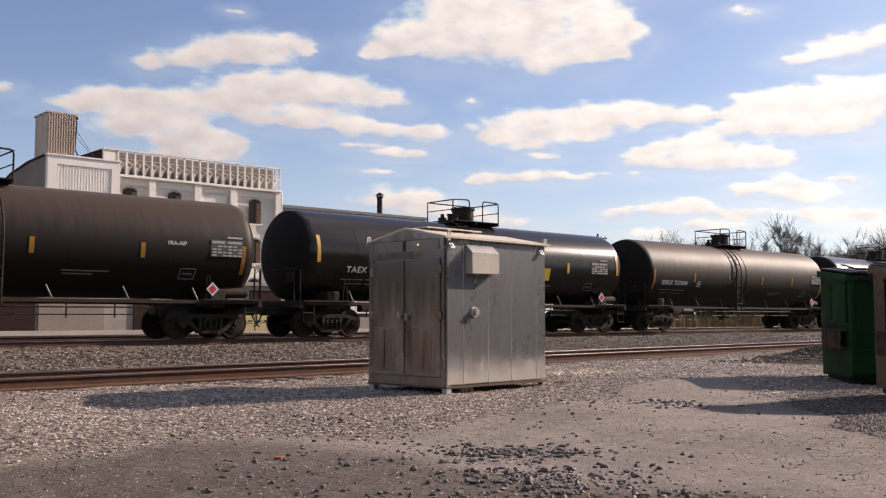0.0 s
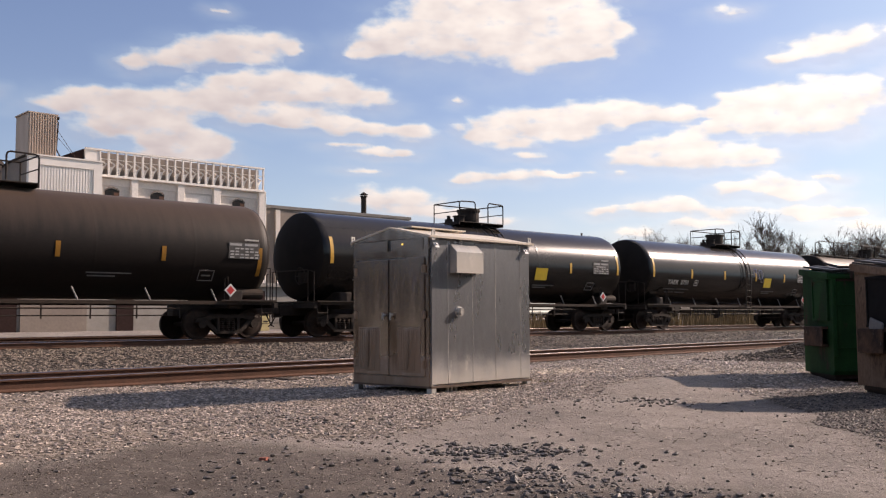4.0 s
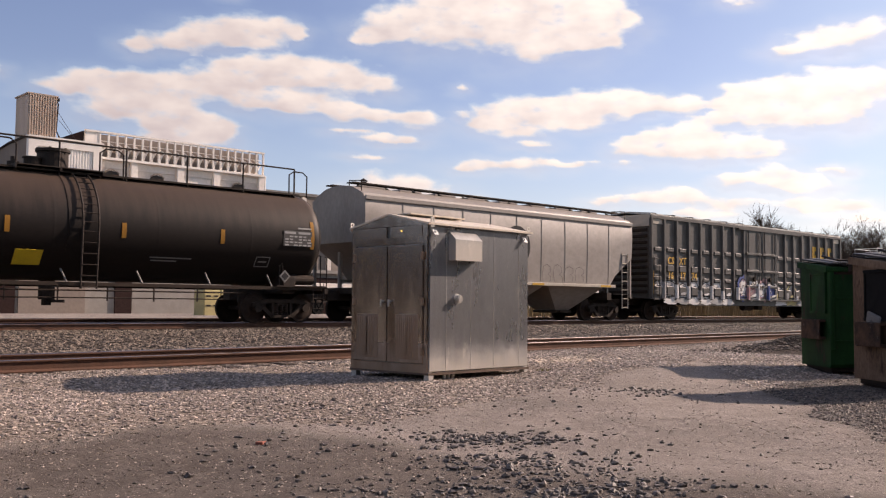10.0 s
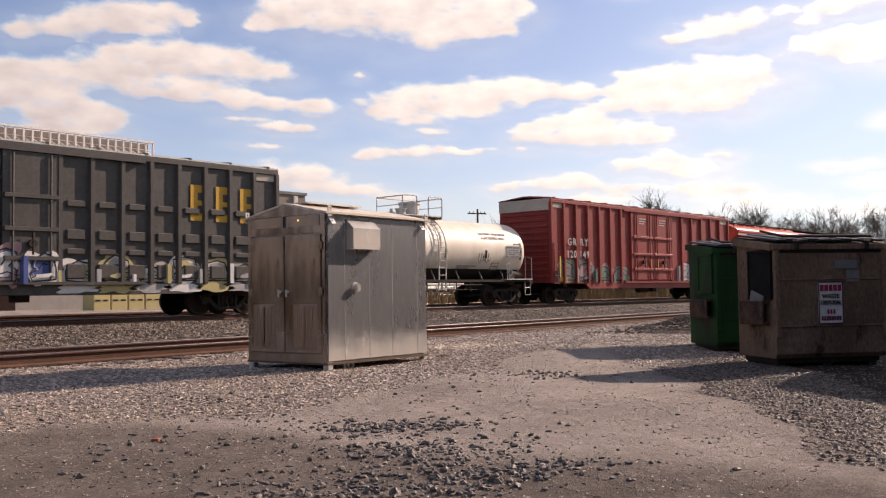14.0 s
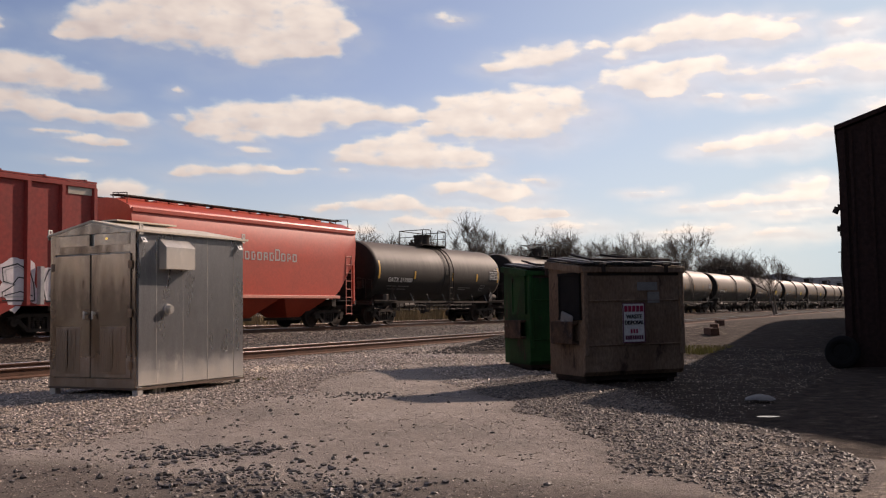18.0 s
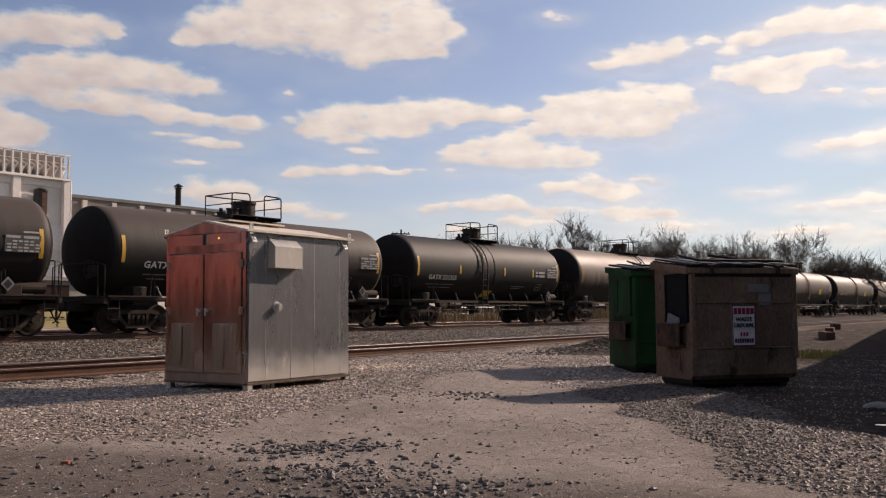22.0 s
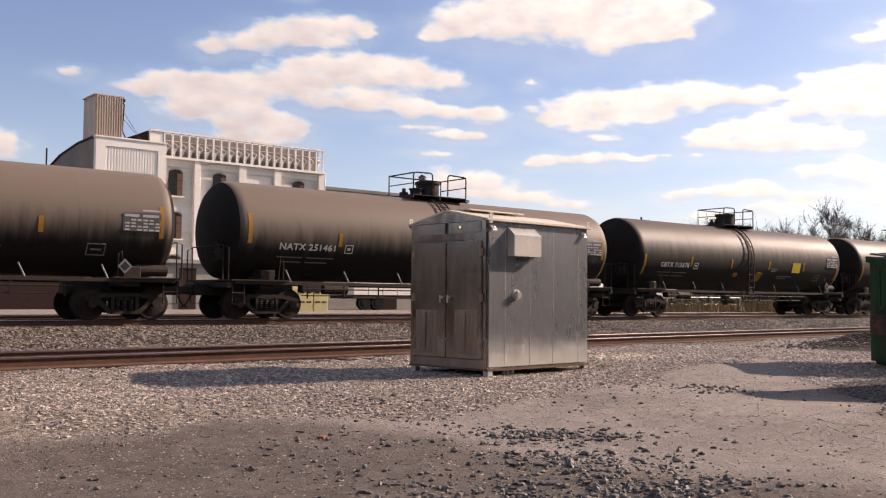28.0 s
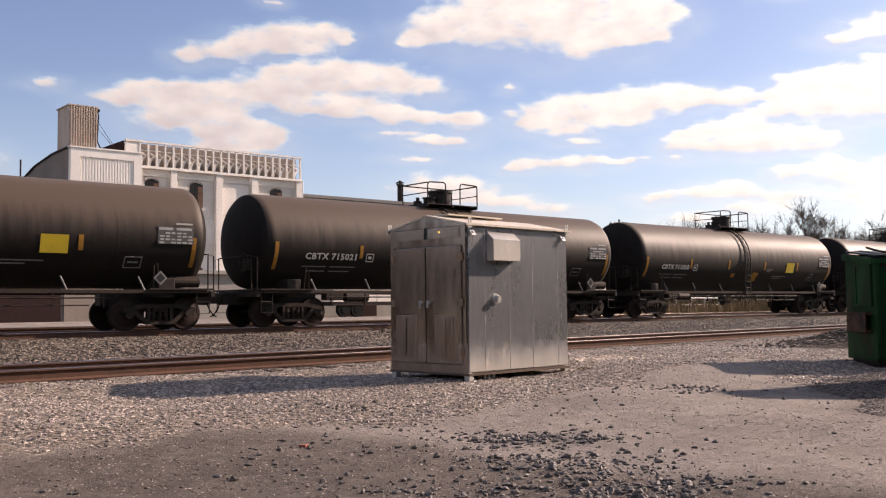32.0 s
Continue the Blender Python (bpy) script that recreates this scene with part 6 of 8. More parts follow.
COUPLERS = [c * TRACK for c in (-2.05, 15.15, 32.285, 49.465, 66.635, 83.7, 101.2, 116.95, 136.55, 150.55, 170.2, 184.0, 198.37, 212.5, 226.6, 244.0, 261.4, 278.8, 296.15, 313.6)]
for k in range(5):
    COUPLERS.append(COUPLERS[-1] + 18.35)
WHEELS, CARS = [], []
WR = 0.457


def wheelset_mesh(bm):
    rod(bm, (0, -0.95, 0), (0, 0.95, 0), 0.075, 10)
    for s in (-1, 1):
        rod(bm, (0, s * 0.69, 0), (0, s * 0.82, 0), WR, 28)
        rod(bm, (0, s * 0.82, 0), (0, s * 0.835, 0), WR * 0.80, 24, WR * 0.74)
        rod(bm, (0, s * 0.835, 0), (0, s * 0.86, 0), 0.16, 14)
        rod(bm, (0, s * 0.66, 0), (0, s * 0.69, 0), WR + 0.028, 28)
        for i in range(3):
            a = i * 2.094
            rod(bm, (math.cos(a) * 0.07, s * 0.96, math.sin(a) * 0.07), (math.cos(a) * 0.07, s * 0.985, math.sin(a) * 0.07), 0.022, 6)


def side_frame_mesh(bm):
    y0, y1 = -0.07, 0.07
    prism(bm, [(-1.08, 0.50), (-1.08, 0.62), (-0.55, 0.74), (0.55, 0.74), (1.08, 0.62), (1.08, 0.50), (0.75, 0.56), (0.5, 0.62), (-0.5, 0.62), (-0.75, 0.56)], "y", y0, y1)
    prism(bm, [(-0.85, 0.52), (-0.68, 0.56), (-0.34, 0.24), (-0.42, 0.16)], "y", y0, y1)
    prism(bm, [(0.85, 0.52), (0.42, 0.16), (0.34, 0.24), (0.68, 0.56)], "y", y0, y1)
    prism(bm, [(-0.42, 0.16), (-0.36, 0.25), (0.36, 0.25), (0.42, 0.16)], "y", y0, y1)
    for x in (-0.34, 0.34):
        box(bm, (0.09, 0.13, 0.42), (x, 0, 0.42))
    for x in (-0.89, 0.89):
        rod(bm, (x, -0.1, WR), (x, 0.06, WR), 0.13, 14)


def spring_mesh(bm):
    prof = []
    for i in range(6):
        z = 0.25 + i * 0.06
        prof += [(z, 0.06), (z + 0.02, 0.088), (z + 0.04, 0.06)]
    lathe_x(bm, prof, 10)
    bmesh.ops.rotate(bm, verts=bm.verts, matrix=Matrix.Rotation(radians(-90), 3, "Y"))


def bolster_mesh(bm):
    box(bm, (0.36, 2.1, 0.2), (0, 0, 0.62), bevel=0.02)
    box(bm, (0.6, 0.6, 0.12), (0, 0, 0.77))
    for s in (-1, 1):
        box(bm, (0.08, 1.6, 0.12), (s * 0.52, 0, 0.45))
        box(bm, (0.1, 0.12, 0.3), (s * 0.42, 0.72, 0.46))


def truck(car, x):
    b = part("truck", mesh_of("bolster", bolster_mesh), M["steel_dark"], car, (x, 0, 0))
    for s in (-1, 1):
        part("side_frame", mesh_of("side frame", side_frame_mesh, True), M["frame_dust"], b, (0, s * 1.02, 0), 0 if s < 0 else 180, label="cast steel side frame grey with dust")
        for q in (-0.19, 0.0, 0.19):
            part("spring", mesh_of("spring", spring_mesh, True), M["truck_steel"], b, (q, s * 1.02, 0))
        ws = part("wheelset", mesh_of("wheelset", wheelset_mesh, True), M["wheel_rim"], b, (s * 0.89, 0, WR))
        WHEELS.append((ws, s * 0.89))


def coupler(car, x, s):
    part("coupler", mesh_of("coupler", lambda bm: (box(bm, (0.75, 0.14, 0.16), (-0.33, 0, 0), bevel=0.02), box(bm, (0.26, 0.3, 0.26), (-0.08, 0, 0), bevel=0.04))), M["truck_steel"], car, (x, 0, 0.87), 0 if s > 0 else 180)
    part("air_hose", mesh_of("air hose", lambda bm: pipe(bm, [(-0.35, -0.25, 0.0), (-0.25, -0.28, -0.25), (-0.1, -0.25, -0.42), (0.05, -0.12, -0.45)], 0.022)), M["rubber"], car, (x, 0, 0.80), 0 if s > 0 else 180)


def car_thing(k, name, label, category):
    x0, x1 = (COUPLERS[k - 1], COUPLERS[k]) if k else (COUPLERS[0] - 18.2, COUPLERS[0])
    t = thing(name, label, category, group="cars of the freight train")
    CARS.append((t, (x0 + x1) / 2))
    return t, (x1 - x0) / 2


def tank_arc(R, a0, a1, width, lift, n=8, thick=0.006):
    """A strip that hugs the tank's near side, from angle a0 to a1 (0 is level, 90 the top)."""
    def build(bm):
        rows = []
        for i in range(n + 1):
            a = radians(a0 + (a1 - a0) * i / n)
            row = []
            for rr in (R + lift, R + lift + thick):
                for x in (-width / 2, width / 2):
                    row.append(bm.verts.new((x, -rr * math.cos(a), rr * math.sin(a))))
            rows.append(row)
        for p, q in zip(rows, rows[1:]):
            for i, j in ((0, 1), (1, 3), (3, 2), (2, 0)):
                bm.faces.new((p[i], p[j], q[j], q[i]))
        bm.faces.new((rows[0][0], rows[0][2], rows[0][3], rows[0][1]))
        bm.faces.new((rows[-1][0], rows[-1][1], rows[-1][3], rows[-1][2]))
        bmesh.ops.recalc_face_normals(bm, faces=bm.faces)
    return build


def on_tank(name, me, mat, car, R, zc, x, ang, lift=0.008, label=""):
    """Lays a flat piece (in xz, facing -y) on the tank's near side at an angle above level."""
    a = radians(ang)
    ob = part(name, me, mat, car, label=label)
    ob.matrix_basis = Matrix.Translation((x, -(R + lift) * math.cos(a), zc + (R + lift) * math.sin(a))) @ Matrix.Rotation(-a, 4, "X")
    return ob


def bars(key, rows):
    """Plain bars that stand for print too small to read."""
    return mesh_of(key, lambda bm: [box(bm, (w, 0.006, h), (x, 0, z)) for x, z, w, h in rows])


def blob_mesh(seed, w, h, n=30):
    """An uneven patch of sprayed paint in xz, facing -y."""
    def build(bm):
        r = random.Random(seed)
        ks = [(r.uniform(0.04, 0.13), r.randint(2, 7), r.uniform(0, 6.3)) for _ in range(5)]
        ring = []
        for i in range(n):
            a = 2 * math.pi * i / n
            f = 1 + sum(k * math.sin(c * a + p) for k, c, p in ks)
            c, s = math.cos(a), math.sin(a)
            q = (abs(c) ** 3 + abs(s) ** 3) ** (-1 / 3)
            ring.append((w / 2 * f * q * c, h / 2 * f * q * s))
        a = [bm.verts.new((x, 0, z)) for x, z in ring]
        b = [bm.verts.new((x, 0.003, z)) for x, z in ring]
        bm.faces.new(a)
        bm.faces.new(b[::-1])
        for i in range(n):
            bm.faces.new((a[i], b[i], b[(i + 1) % n], a[(i + 1) % n]))
        bmesh.ops.recalc_face_normals(bm, faces=bm.faces)
    return mesh_of(f"blob {seed} {w:.2f} {h:.2f}", build)


def scrawl_mesh(seed, w, h, loops, r0=0.025):
    """A looping sprayed line in xz."""
    def build(bm):
        r = random.Random(seed)
        pts = []
        n = loops * 14
        for i in range(n + 1):
            f = i / n
            a = f * loops * 6.28
            pts.append(((f - 0.5) * w + 0.35 * w / loops * math.cos(a), 0.0, h / 2 * math.sin(a) * (0.75 + 0.25 * math.sin(a * 0.37 + seed))))
        P = [Vector(p) for p in pts]
        rows = []
        for i, p in enumerate(P):
            d = P[min(i + 1, n)] - P[max(i - 1, 0)]
            m = Vector((-d.z, 0, d.x)).normalized() * r0
            rows.append((bm.verts.new(p - m), bm.verts.new(p + m)))
        for p, q in zip(rows, rows[1:]):
            bm.faces.new((p[0], q[0], q[1], p[1]))
    return mesh_of(f"scrawl {seed} {w} {h} {loops} {r0}", build)


def tank_car(k, label, mat, mark="", R=1.52, zc=2.71, rail_kind="short", yellow_at=None, band=False, lettered=True, mark_height=0.30, mark_mat=None, stripe_mat=None, mark_x=None, mark_shift=0.0, boxed=True, top_x=0.0, mark_ang=-19, panel_x=0.72, stripe_ang=(0, -8), fittings=None, yellow_ang=-14, ladder_x=0.55):
    t, h = car_thing(k, "tank_car", label, "tank car")
    L = 2 * h
    e = h - 1.22
    dark = fittings or M["steel_dark"]
    head = [(0.0, 1.0), (0.16, 0.965), (0.30, 0.87), (0.42, 0.68), (0.48, 0.45), (0.505, 0.2), (0.51, 0.02)]
    prof = [(-e - d, R * f) for d, f in reversed(head)] + [(-e + 0.1, R)]
    for x in (-e * 0.78, -e * 0.42, -e * 0.05, e * 0.32, e * 0.7):
        prof += [(x - 0.09, R), (x - 0.03, R), (x - 0.015, R + 0.0012), (x + 0.015, R + 0.0012), (x + 0.03, R), (x + 0.09, R)]
    prof += [(e - 0.1, R)] + [(e + d, R * f) for d, f in head]
    part("tank", mesh_of(f"tank {L:.2f} {R}", lambda bm: lathe_x(bm, prof, 56), True), mat, t, (0, 0, zc))
    for s in (-1, 1):
        part("tank_head", mesh_of(f"tank head {R} {s}", lambda bm: lathe_x(bm, [(s * (d + 0.004), R * f + 0.004) for d, f in head[1:]], 56), True), mat if band else M["tank_head"], t, (s * e, 0, zc), label="rounded tank end, near-black from soot and painted shade")
    if band:
        part("lower_band", mesh_of(f"band {L:.2f}", lambda bm: [lathe_x(bm, [(-e, R + 0.006), (e, R + 0.006)], 56), bmesh.ops.delete(bm, geom=[v for v in bm.verts if v.co.z > -R * 0.6], context="VERTS")], True), M["black_band"], t, (0, 0, zc), label="black painted lower tank")
    for s in (-1, 1):
        part("side_sill", mesh_of(f"sill {L:.2f}", lambda bm: box(bm, (2 * e + 0.6, 0.07, 0.10), (0, 0, 1.09))), M["truck_steel"], t, (0, s * 1.42, 0))
        part("stub_sill", mesh_of("stub sill", lambda bm: (box(bm, (3.4, 0.42, 0.36), (-1.9, 0, 0.88), bevel=0.02), box(bm, (0.12, 2.9, 0.16), (-0.75, 0, 1.02)), box(bm, (0.5, 2.6, 0.56), (-2.1, 0, 1.2), bevel=0.03))), M["steel_dark"], t, (s * h, 0, 0), 0 if s > 0 else 180)
        coupler(t, s * (h - 0.02), s)
        truck(t, s * (h - 2.2))
        part("end_platform", mesh_of("end platform", lambda bm: (box(bm, (0.75, 2.8, 0.05), (-1.05, 0, 1.15)), box(bm, (1.9, 0.34, 0.04), (-1.75, -1.35, 1.16)), box(bm, (1.9, 0.34, 0.04), (-1.75, 1.35, 1.16)))), dark, t, (s * h, 0, 0), 0 if s > 0 else 180)
        for y in (-1.42, 1.42):
            part("corner_handrail", mesh_of(f"corner rail {y}", lambda bm: pipe(bm, [(-0.72, y, 1.15), (-0.72, y, 2.12), (-0.72, y * 0.75, 2.2), (-0.72, y * 0.75, 1.15)], 0.02)), dark, t, (s * h, 0, 0), 0 if s > 0 else 180)
            part("side_handrail", mesh_of(f"side rail {y}", lambda bm: pipe(bm, [(-2.55, y, 1.15), (-2.55, y, 1.8), (-2.45, y, 1.88), (-2.38, y, 1.15)], 0.02)), dark, t, (s * h, 0, 0), 0 if s > 0 else 180)
            part("sill_step", mesh_of(f"sill step {y}", lambda bm: (pipe(bm, [(-0.85, y, 1.15), (-0.85, y, 0.45), (-1.25, y, 0.45), (-1.25, y, 1.15)], 0.018), pipe(bm, [(-0.85, y, 0.78), (-1.25, y, 0.78)], 0.016))), dark, t, (s * h, 0, 0), 0 if s > 0 else 180)
        part("end_handrail", mesh_of("end rail bar", lambda bm: pipe(bm, [(-0.72, -1.0, 2.2), (-0.72, 1.0, 2.2)], 0.02)), dark, t, (s * h, 0, 0), 0 if s > 0 else 180)
    part("brake_wheel", mesh_of("brake wheel", lambda bm: ([rod(bm, (0, 0.28 * math.cos(a), 0.28 * math.sin(a)), (0, 0.28 * math.cos(a + 0.524), 0.28 * math.sin(a + 0.524)), 0.018, 6) for a in [i * 0.524 for i in range(12)]], [rod(bm, (0, 0, 0), (0, 0.28 * math.cos(a), 0.28 * math.sin(a)), 0.012, 5) for a in (0, 1.57, 3.14, 4.71)], box(bm, (0.18, 0.3, 0.34), (0.12, 0, -0.05)))), M["steel_dark"], t, (-h + 0.62, -0.75, 2.0))
    part("air_reservoir", mesh_of("reservoir", lambda bm: (lathe_x(bm, [(-0.5, 0.05), (-0.45, 0.17), (0.45, 0.17), (0.5, 0.05)], 14), box(bm, (0.3, 0.3, 0.12), (0, 0.2, 0.1)))), M["truck_steel"], t, (h - 1.45, -0.95, 1.38))
    for i in range(7):
        x = -e + 1.6 + i * (2 * e - 3.2) / 6
        part("sill_bracket", mesh_of("bracket", lambda bm: rod(bm, (0, -1.43, 1.12), (-0.16, -1.36, 1.5), 0.026, 5)), M["grey_mark"], t, (x, 0, 0))
    part("brake_pipe", mesh_of(f"pipes {L:.2f}", lambda bm: pipe(bm, [(-e + 2.2, -1.1, 0.92), (e - 2.4, -1.1, 0.92)], 0.022)), M["steel_dark"], t)
    part("brake_rod", mesh_of(f"rods {L:.2f}", lambda bm: pipe(bm, [(-e + 2.2, -1.05, 0.72), (e - 3.0, -1.05, 0.72)], 0.018)), M["steel_dark"], t)
    for i in range(9):
        part("pipe_hanger", mesh_of("hanger", lambda bm: box(bm, (0.035, 0.035, 0.46), (0, -1.08, 0.86))), M["steel_dark"], t, (-e + 2.4 + i * (2 * e - 5) / 8, 0, 0))
    part("bottom_outlet", mesh_of("outlet", lambda bm: (rod(bm, (0, 0, 0.66), (0, 0, 1.25), 0.22, 14), rod(bm, (0, 0, 0.5), (0, 0, 0.66), 0.13, 12), box(bm, (0.5, 0.12, 0.08), (0.2, -0.1, 0.62)))), M["steel_dark"], t)
    part("control_valve", mesh_of("cvalve", lambda bm: (box(bm, (0.7, 0.3, 0.28), (0, 0, 0.96), bevel=0.03), rod(bm, (0.5, 0, 0.92), (1.4, 0, 0.92), 0.15, 12))), M["steel_dark"], t, (-e + 2.6, -0.85, 0))
    top = zc + R
    pt = part("platform", mesh_of("platform", lambda bm: (box(bm, (2.4, 1.4, 0.03), (0, 0, 0.06)), [box(bm, (0.05, 1.4, 0.10), (x, 0, 0.0)) for x in (-1.2, 0, 1.2)])), dark, t, (top_x, -0.1, top))
    part("manway", mesh_of("manway", lambda bm: (rod(bm, (0, 0, -0.1), (0, 0, 0.60), 0.42, 24), rod(bm, (0, 0, 0.56), (0, 0, 0.64), 0.47, 24), [rod(bm, (0.42 * math.cos(a), 0.42 * math.sin(a), 0.52), (0.42 * math.cos(a), 0.42 * math.sin(a), 0.67), 0.035, 6) for a in [i * 1.047 for i in range(6)]])), dark, t, (top_x + 0.05, 0, top))
    part("valve_housing", mesh_of("valve", lambda bm: (rod(bm, (0, 0, -0.1), (0, 0, 0.32), 0.22, 16), rod(bm, (0, 0, 0.32), (0, 0, 0.36), 0.26, 16))), dark, t, (top_x - 0.55, -0.1, top))
    part("relief_valve", mesh_of("relief", lambda bm: (rod(bm, (0, 0, -0.1), (0, 0, 0.2), 0.16, 12), rod(bm, (0, 0, 0.2), (0, 0, 0.34), 0.07, 8))), dark, t, (top_x - 1.02, 0.0, top))
    if rail_kind == "short":
        for s in (-1, 1):
            part("guard_rail", mesh_of(f"guard {s}", lambda bm: (pipe(bm, [(s * 1.2, -0.8, 0.02), (s * 1.2, -0.8, 0.70), (s * 1.17, -0.8, 0.77), (s * 1.1, -0.8, 0.80), (s * 0.45, -0.8, 0.82), (s * 0.38, -0.8, 0.79), (s * 0.35, -0.8, 0.72), (s * 0.35, -0.8, 0.05)], 0.026), pipe(bm, [(s * 1.2, -0.8, 0.78), (s * 1.2, 0.65, 0.78), (s * 1.2, 0.65, 0.05)], 0.024), pipe(bm, [(s * 1.2, -0.8, 0.42), (s * 1.2, 0.65, 0.42)], 0.018))), dark, t, (top_x, 0, top + 0.04))
        part("guard_rail", mesh_of("guard back", lambda bm: pipe(bm, [(-1.2, 0.65, 0.78), (1.2, 0.65, 0.78)], 0.024)), dark, t, (top_x, 0, top + 0.04))
    else:
        part("walkway", mesh_of(f"walk {L:.2f}", lambda bm: box(bm, (2 * e - 0.2, 0.5, 0.05), (0, -0.40, 0.0))), dark, t, (0, 0, top - 0.02))
        for i in range(9):
            part("rail_post", mesh_of("rail post", lambda bm: rod(bm, (0, -0.62, -0.12), (0, -0.62, 0.82), 0.028, 6)), dark, t, (-e + 0.3 + i * (2 * e - 0.6) / 8, 0, top))
        part("top_rail", mesh_of(f"top rail {L:.2f}", lambda bm: pipe(bm, [(-e + 0.3, -0.62, 0.82), (e - 0.3, -0.62, 0.82)], 0.026)), dark, t, (0, 0, top))
        for x in (-e + 0.15, e - 0.15, -1.5, 1.5):
            part("hoop_rail", mesh_of("hoop", lambda bm: pipe(bm, [(-0.35, -0.62, -0.1), (-0.35, -0.62, 0.62), (-0.18, -0.62, 0.74), (0.18, -0.62, 0.74), (0.35, -0.62, 0.62), (0.35, -0.62, -0.1)], 0.024)), dark, t, (x, 0, top))
    def stile(bm):
        pts = [(0, -(R + 0.09) * math.cos(radians(80 - i * 10)), (R + 0.09) * math.sin(radians(80 - i * 10))) for i in range(9)]
        pipe(bm, pts + [(0, -R - 0.03, -1.75)], 0.03)
    rung = mesh_of("tank rung", lambda bm: rod(bm, (-0.22, 0, 0), (0.22, 0, 0), 0.018, 5))
    lad = part("ladder", mesh_of(f"stile {R}", stile), dark, t, (top_x + ladder_x - 0.22, 0, zc))
    part("stile", mesh_of(f"stile {R}", stile), dark, lad, (0.44, 0, 0))
    for i in range(9):
        a = radians(74 - i * 9)
        part("rung", rung, dark, lad, (0.22, -(R + 0.09) * math.cos(a), (R + 0.09) * math.sin(a)))
    for i in range(6):
        part("rung", rung, dark, lad, (0.22, -R - 0.08, -0.2 - i * 0.3))
    part("ladder_strap", mesh_of(f"strap {R}", tank_arc(R, -30, 88, 0.09, 0.004, 14, 0.014)), mat, t, (top_x + 0.02, 0, zc))
    sm = stripe_mat or (M["amber"] if mat in (M["tank_dirty"], M["tank_dusty"], M["tank_brown"]) else M["yellow"])
    for x in (-e + 0.15, e - 0.15):
        part("reflector_stripe", mesh_of(f"stripe long {R} {stripe_ang}", tank_arc(R, stripe_ang[0] - 17, stripe_ang[0] + 17, 0.13, 0.004)), sm, t, (x, 0, zc), label="tall yellow reflective stripe")
    for f in (-0.58, -0.20, 0.19, 0.575) if R > 1.5 else (-0.47, 0.14, 0.57):
        part("reflector_stripe", mesh_of(f"stripe {R} {stripe_ang}", tank_arc(R, stripe_ang[1] - 8, stripe_ang[1] + 8, 0.13, 0.004)), sm, t, (e * f, 0, zc))
    if not lettered:
        return t
    mm = mark_mat or M["white_mark"]
    if mark:
        x = -e + 2.2 + mark_shift if mark_x is None else mark_x
        on_tank("reporting_mark", lettering(mark, mark_height * 0.70, 1.1, 1.1), mm, t, R, zc, x, mark_ang, 0.016, label="painted car number")
        on_tank("stencil_print", bars("stencil", [(-0.6, 0.05, 0.9, 0.035), (0.5, 0.05, 1.0, 0.035), (-0.5, -0.12, 0.7, 0.035), (0.4, -0.12, 0.8, 0.035)]), M["grey_mark"], t, R, zc, x, mark_ang - 15, 0.008)
        if k == 14:
            on_tank("stencil_print", bars("repair print", [(-0.36, 0.08, 0.2, 0.11), (0.14, 0.08, 0.62, 0.11), (-0.36, -0.1, 0.2, 0.11), (0.14, -0.1, 0.6, 0.11)]), M["pale_paint"], t, R, zc, e - 1.96, -4, 0.008, label="two short rows of white stencilled print")
        if boxed:
            on_tank("box_mark", bars("box mark", [(0, 0.13, 0.3, 0.025), (0, -0.13, 0.3, 0.025), (-0.14, 0, 0.025, 0.28), (0.14, 0, 0.025, 0.28), (0, 0, 0.12, 0.09)]), mm, t, R, zc, -e + 3.7, mark_ang, 0.008)
    g = M["grey_mark"]
    on_tank("data_panel", bars("panel", [(0, 0, 1.08, 0.5)]), M["pale_paint"] if band else M["panel_grey"], t, R, zc, e - panel_x, -1, 0.004, label="pale stencilled data panel")
    on_tank("data_print", bars("panel print", [(0.25, 0.33, 0.5, 0.05), (-0.3, 0.18, 0.42, 0.07), (0.24, 0.18, 0.46, 0.07)] + [(-0.42 + 0.17 * q, 0.06 - 0.09 * r, 0.11 + 0.03 * ((q * 3 + r) % 2), 0.045) for r in range(4) for q in range(6) if (q * 2 + r) % 5]), M["grey_mark"] if band else M["pale_paint"], t, R, zc, e - panel_x, -1, 0.012)
    on_tank("stencil_print", bars("stencil two", [(0, 0, 1.3, 0.04), (-0.2, -0.1, 0.8, 0.04)]), g, t, R, zc, e * 0.38, -32, 0.008)
    pl = part("placard", mesh_of("placard", lambda bm: box(bm, (0.29, 0.012, 0.29), (0, 0, 0), Matrix.Rotation(radians(45), 4, "Y"))), M["bright_label"] if k < 6 else M["grey_mark"], t, (e - 1.15, -1.46, 1.47), label="diamond hazard placard")
    part("placard_field", mesh_of("placard in", lambda bm: box(bm, (0.19, 0.012, 0.19), (0, -0.006, 0), Matrix.Rotation(radians(45), 4, "Y"))), M["red_mark"] if k < 6 else M["dark_mark"], pl)
    on_tank("outline_mark", bars("outline", [(0, 0.17, 0.5, 0.03), (0, -0.17, 0.5, 0.03), (-0.24, 0, 0.03, 0.36), (0.24, 0, 0.03, 0.36), (0, 0, 0.3, 0.05)]), g, t, R, zc, e - 1.9, -32, 0.008)
    if yellow_at is not None:
        on_tank("yellow_panel", mesh_of("yellow panel", lambda bm: box(bm, (0.72, 0.008, 0.5))), M["yellow_panel"], t, R, zc, yellow_at, yellow_ang, 0.004, label="yellow painted panel")
    return t


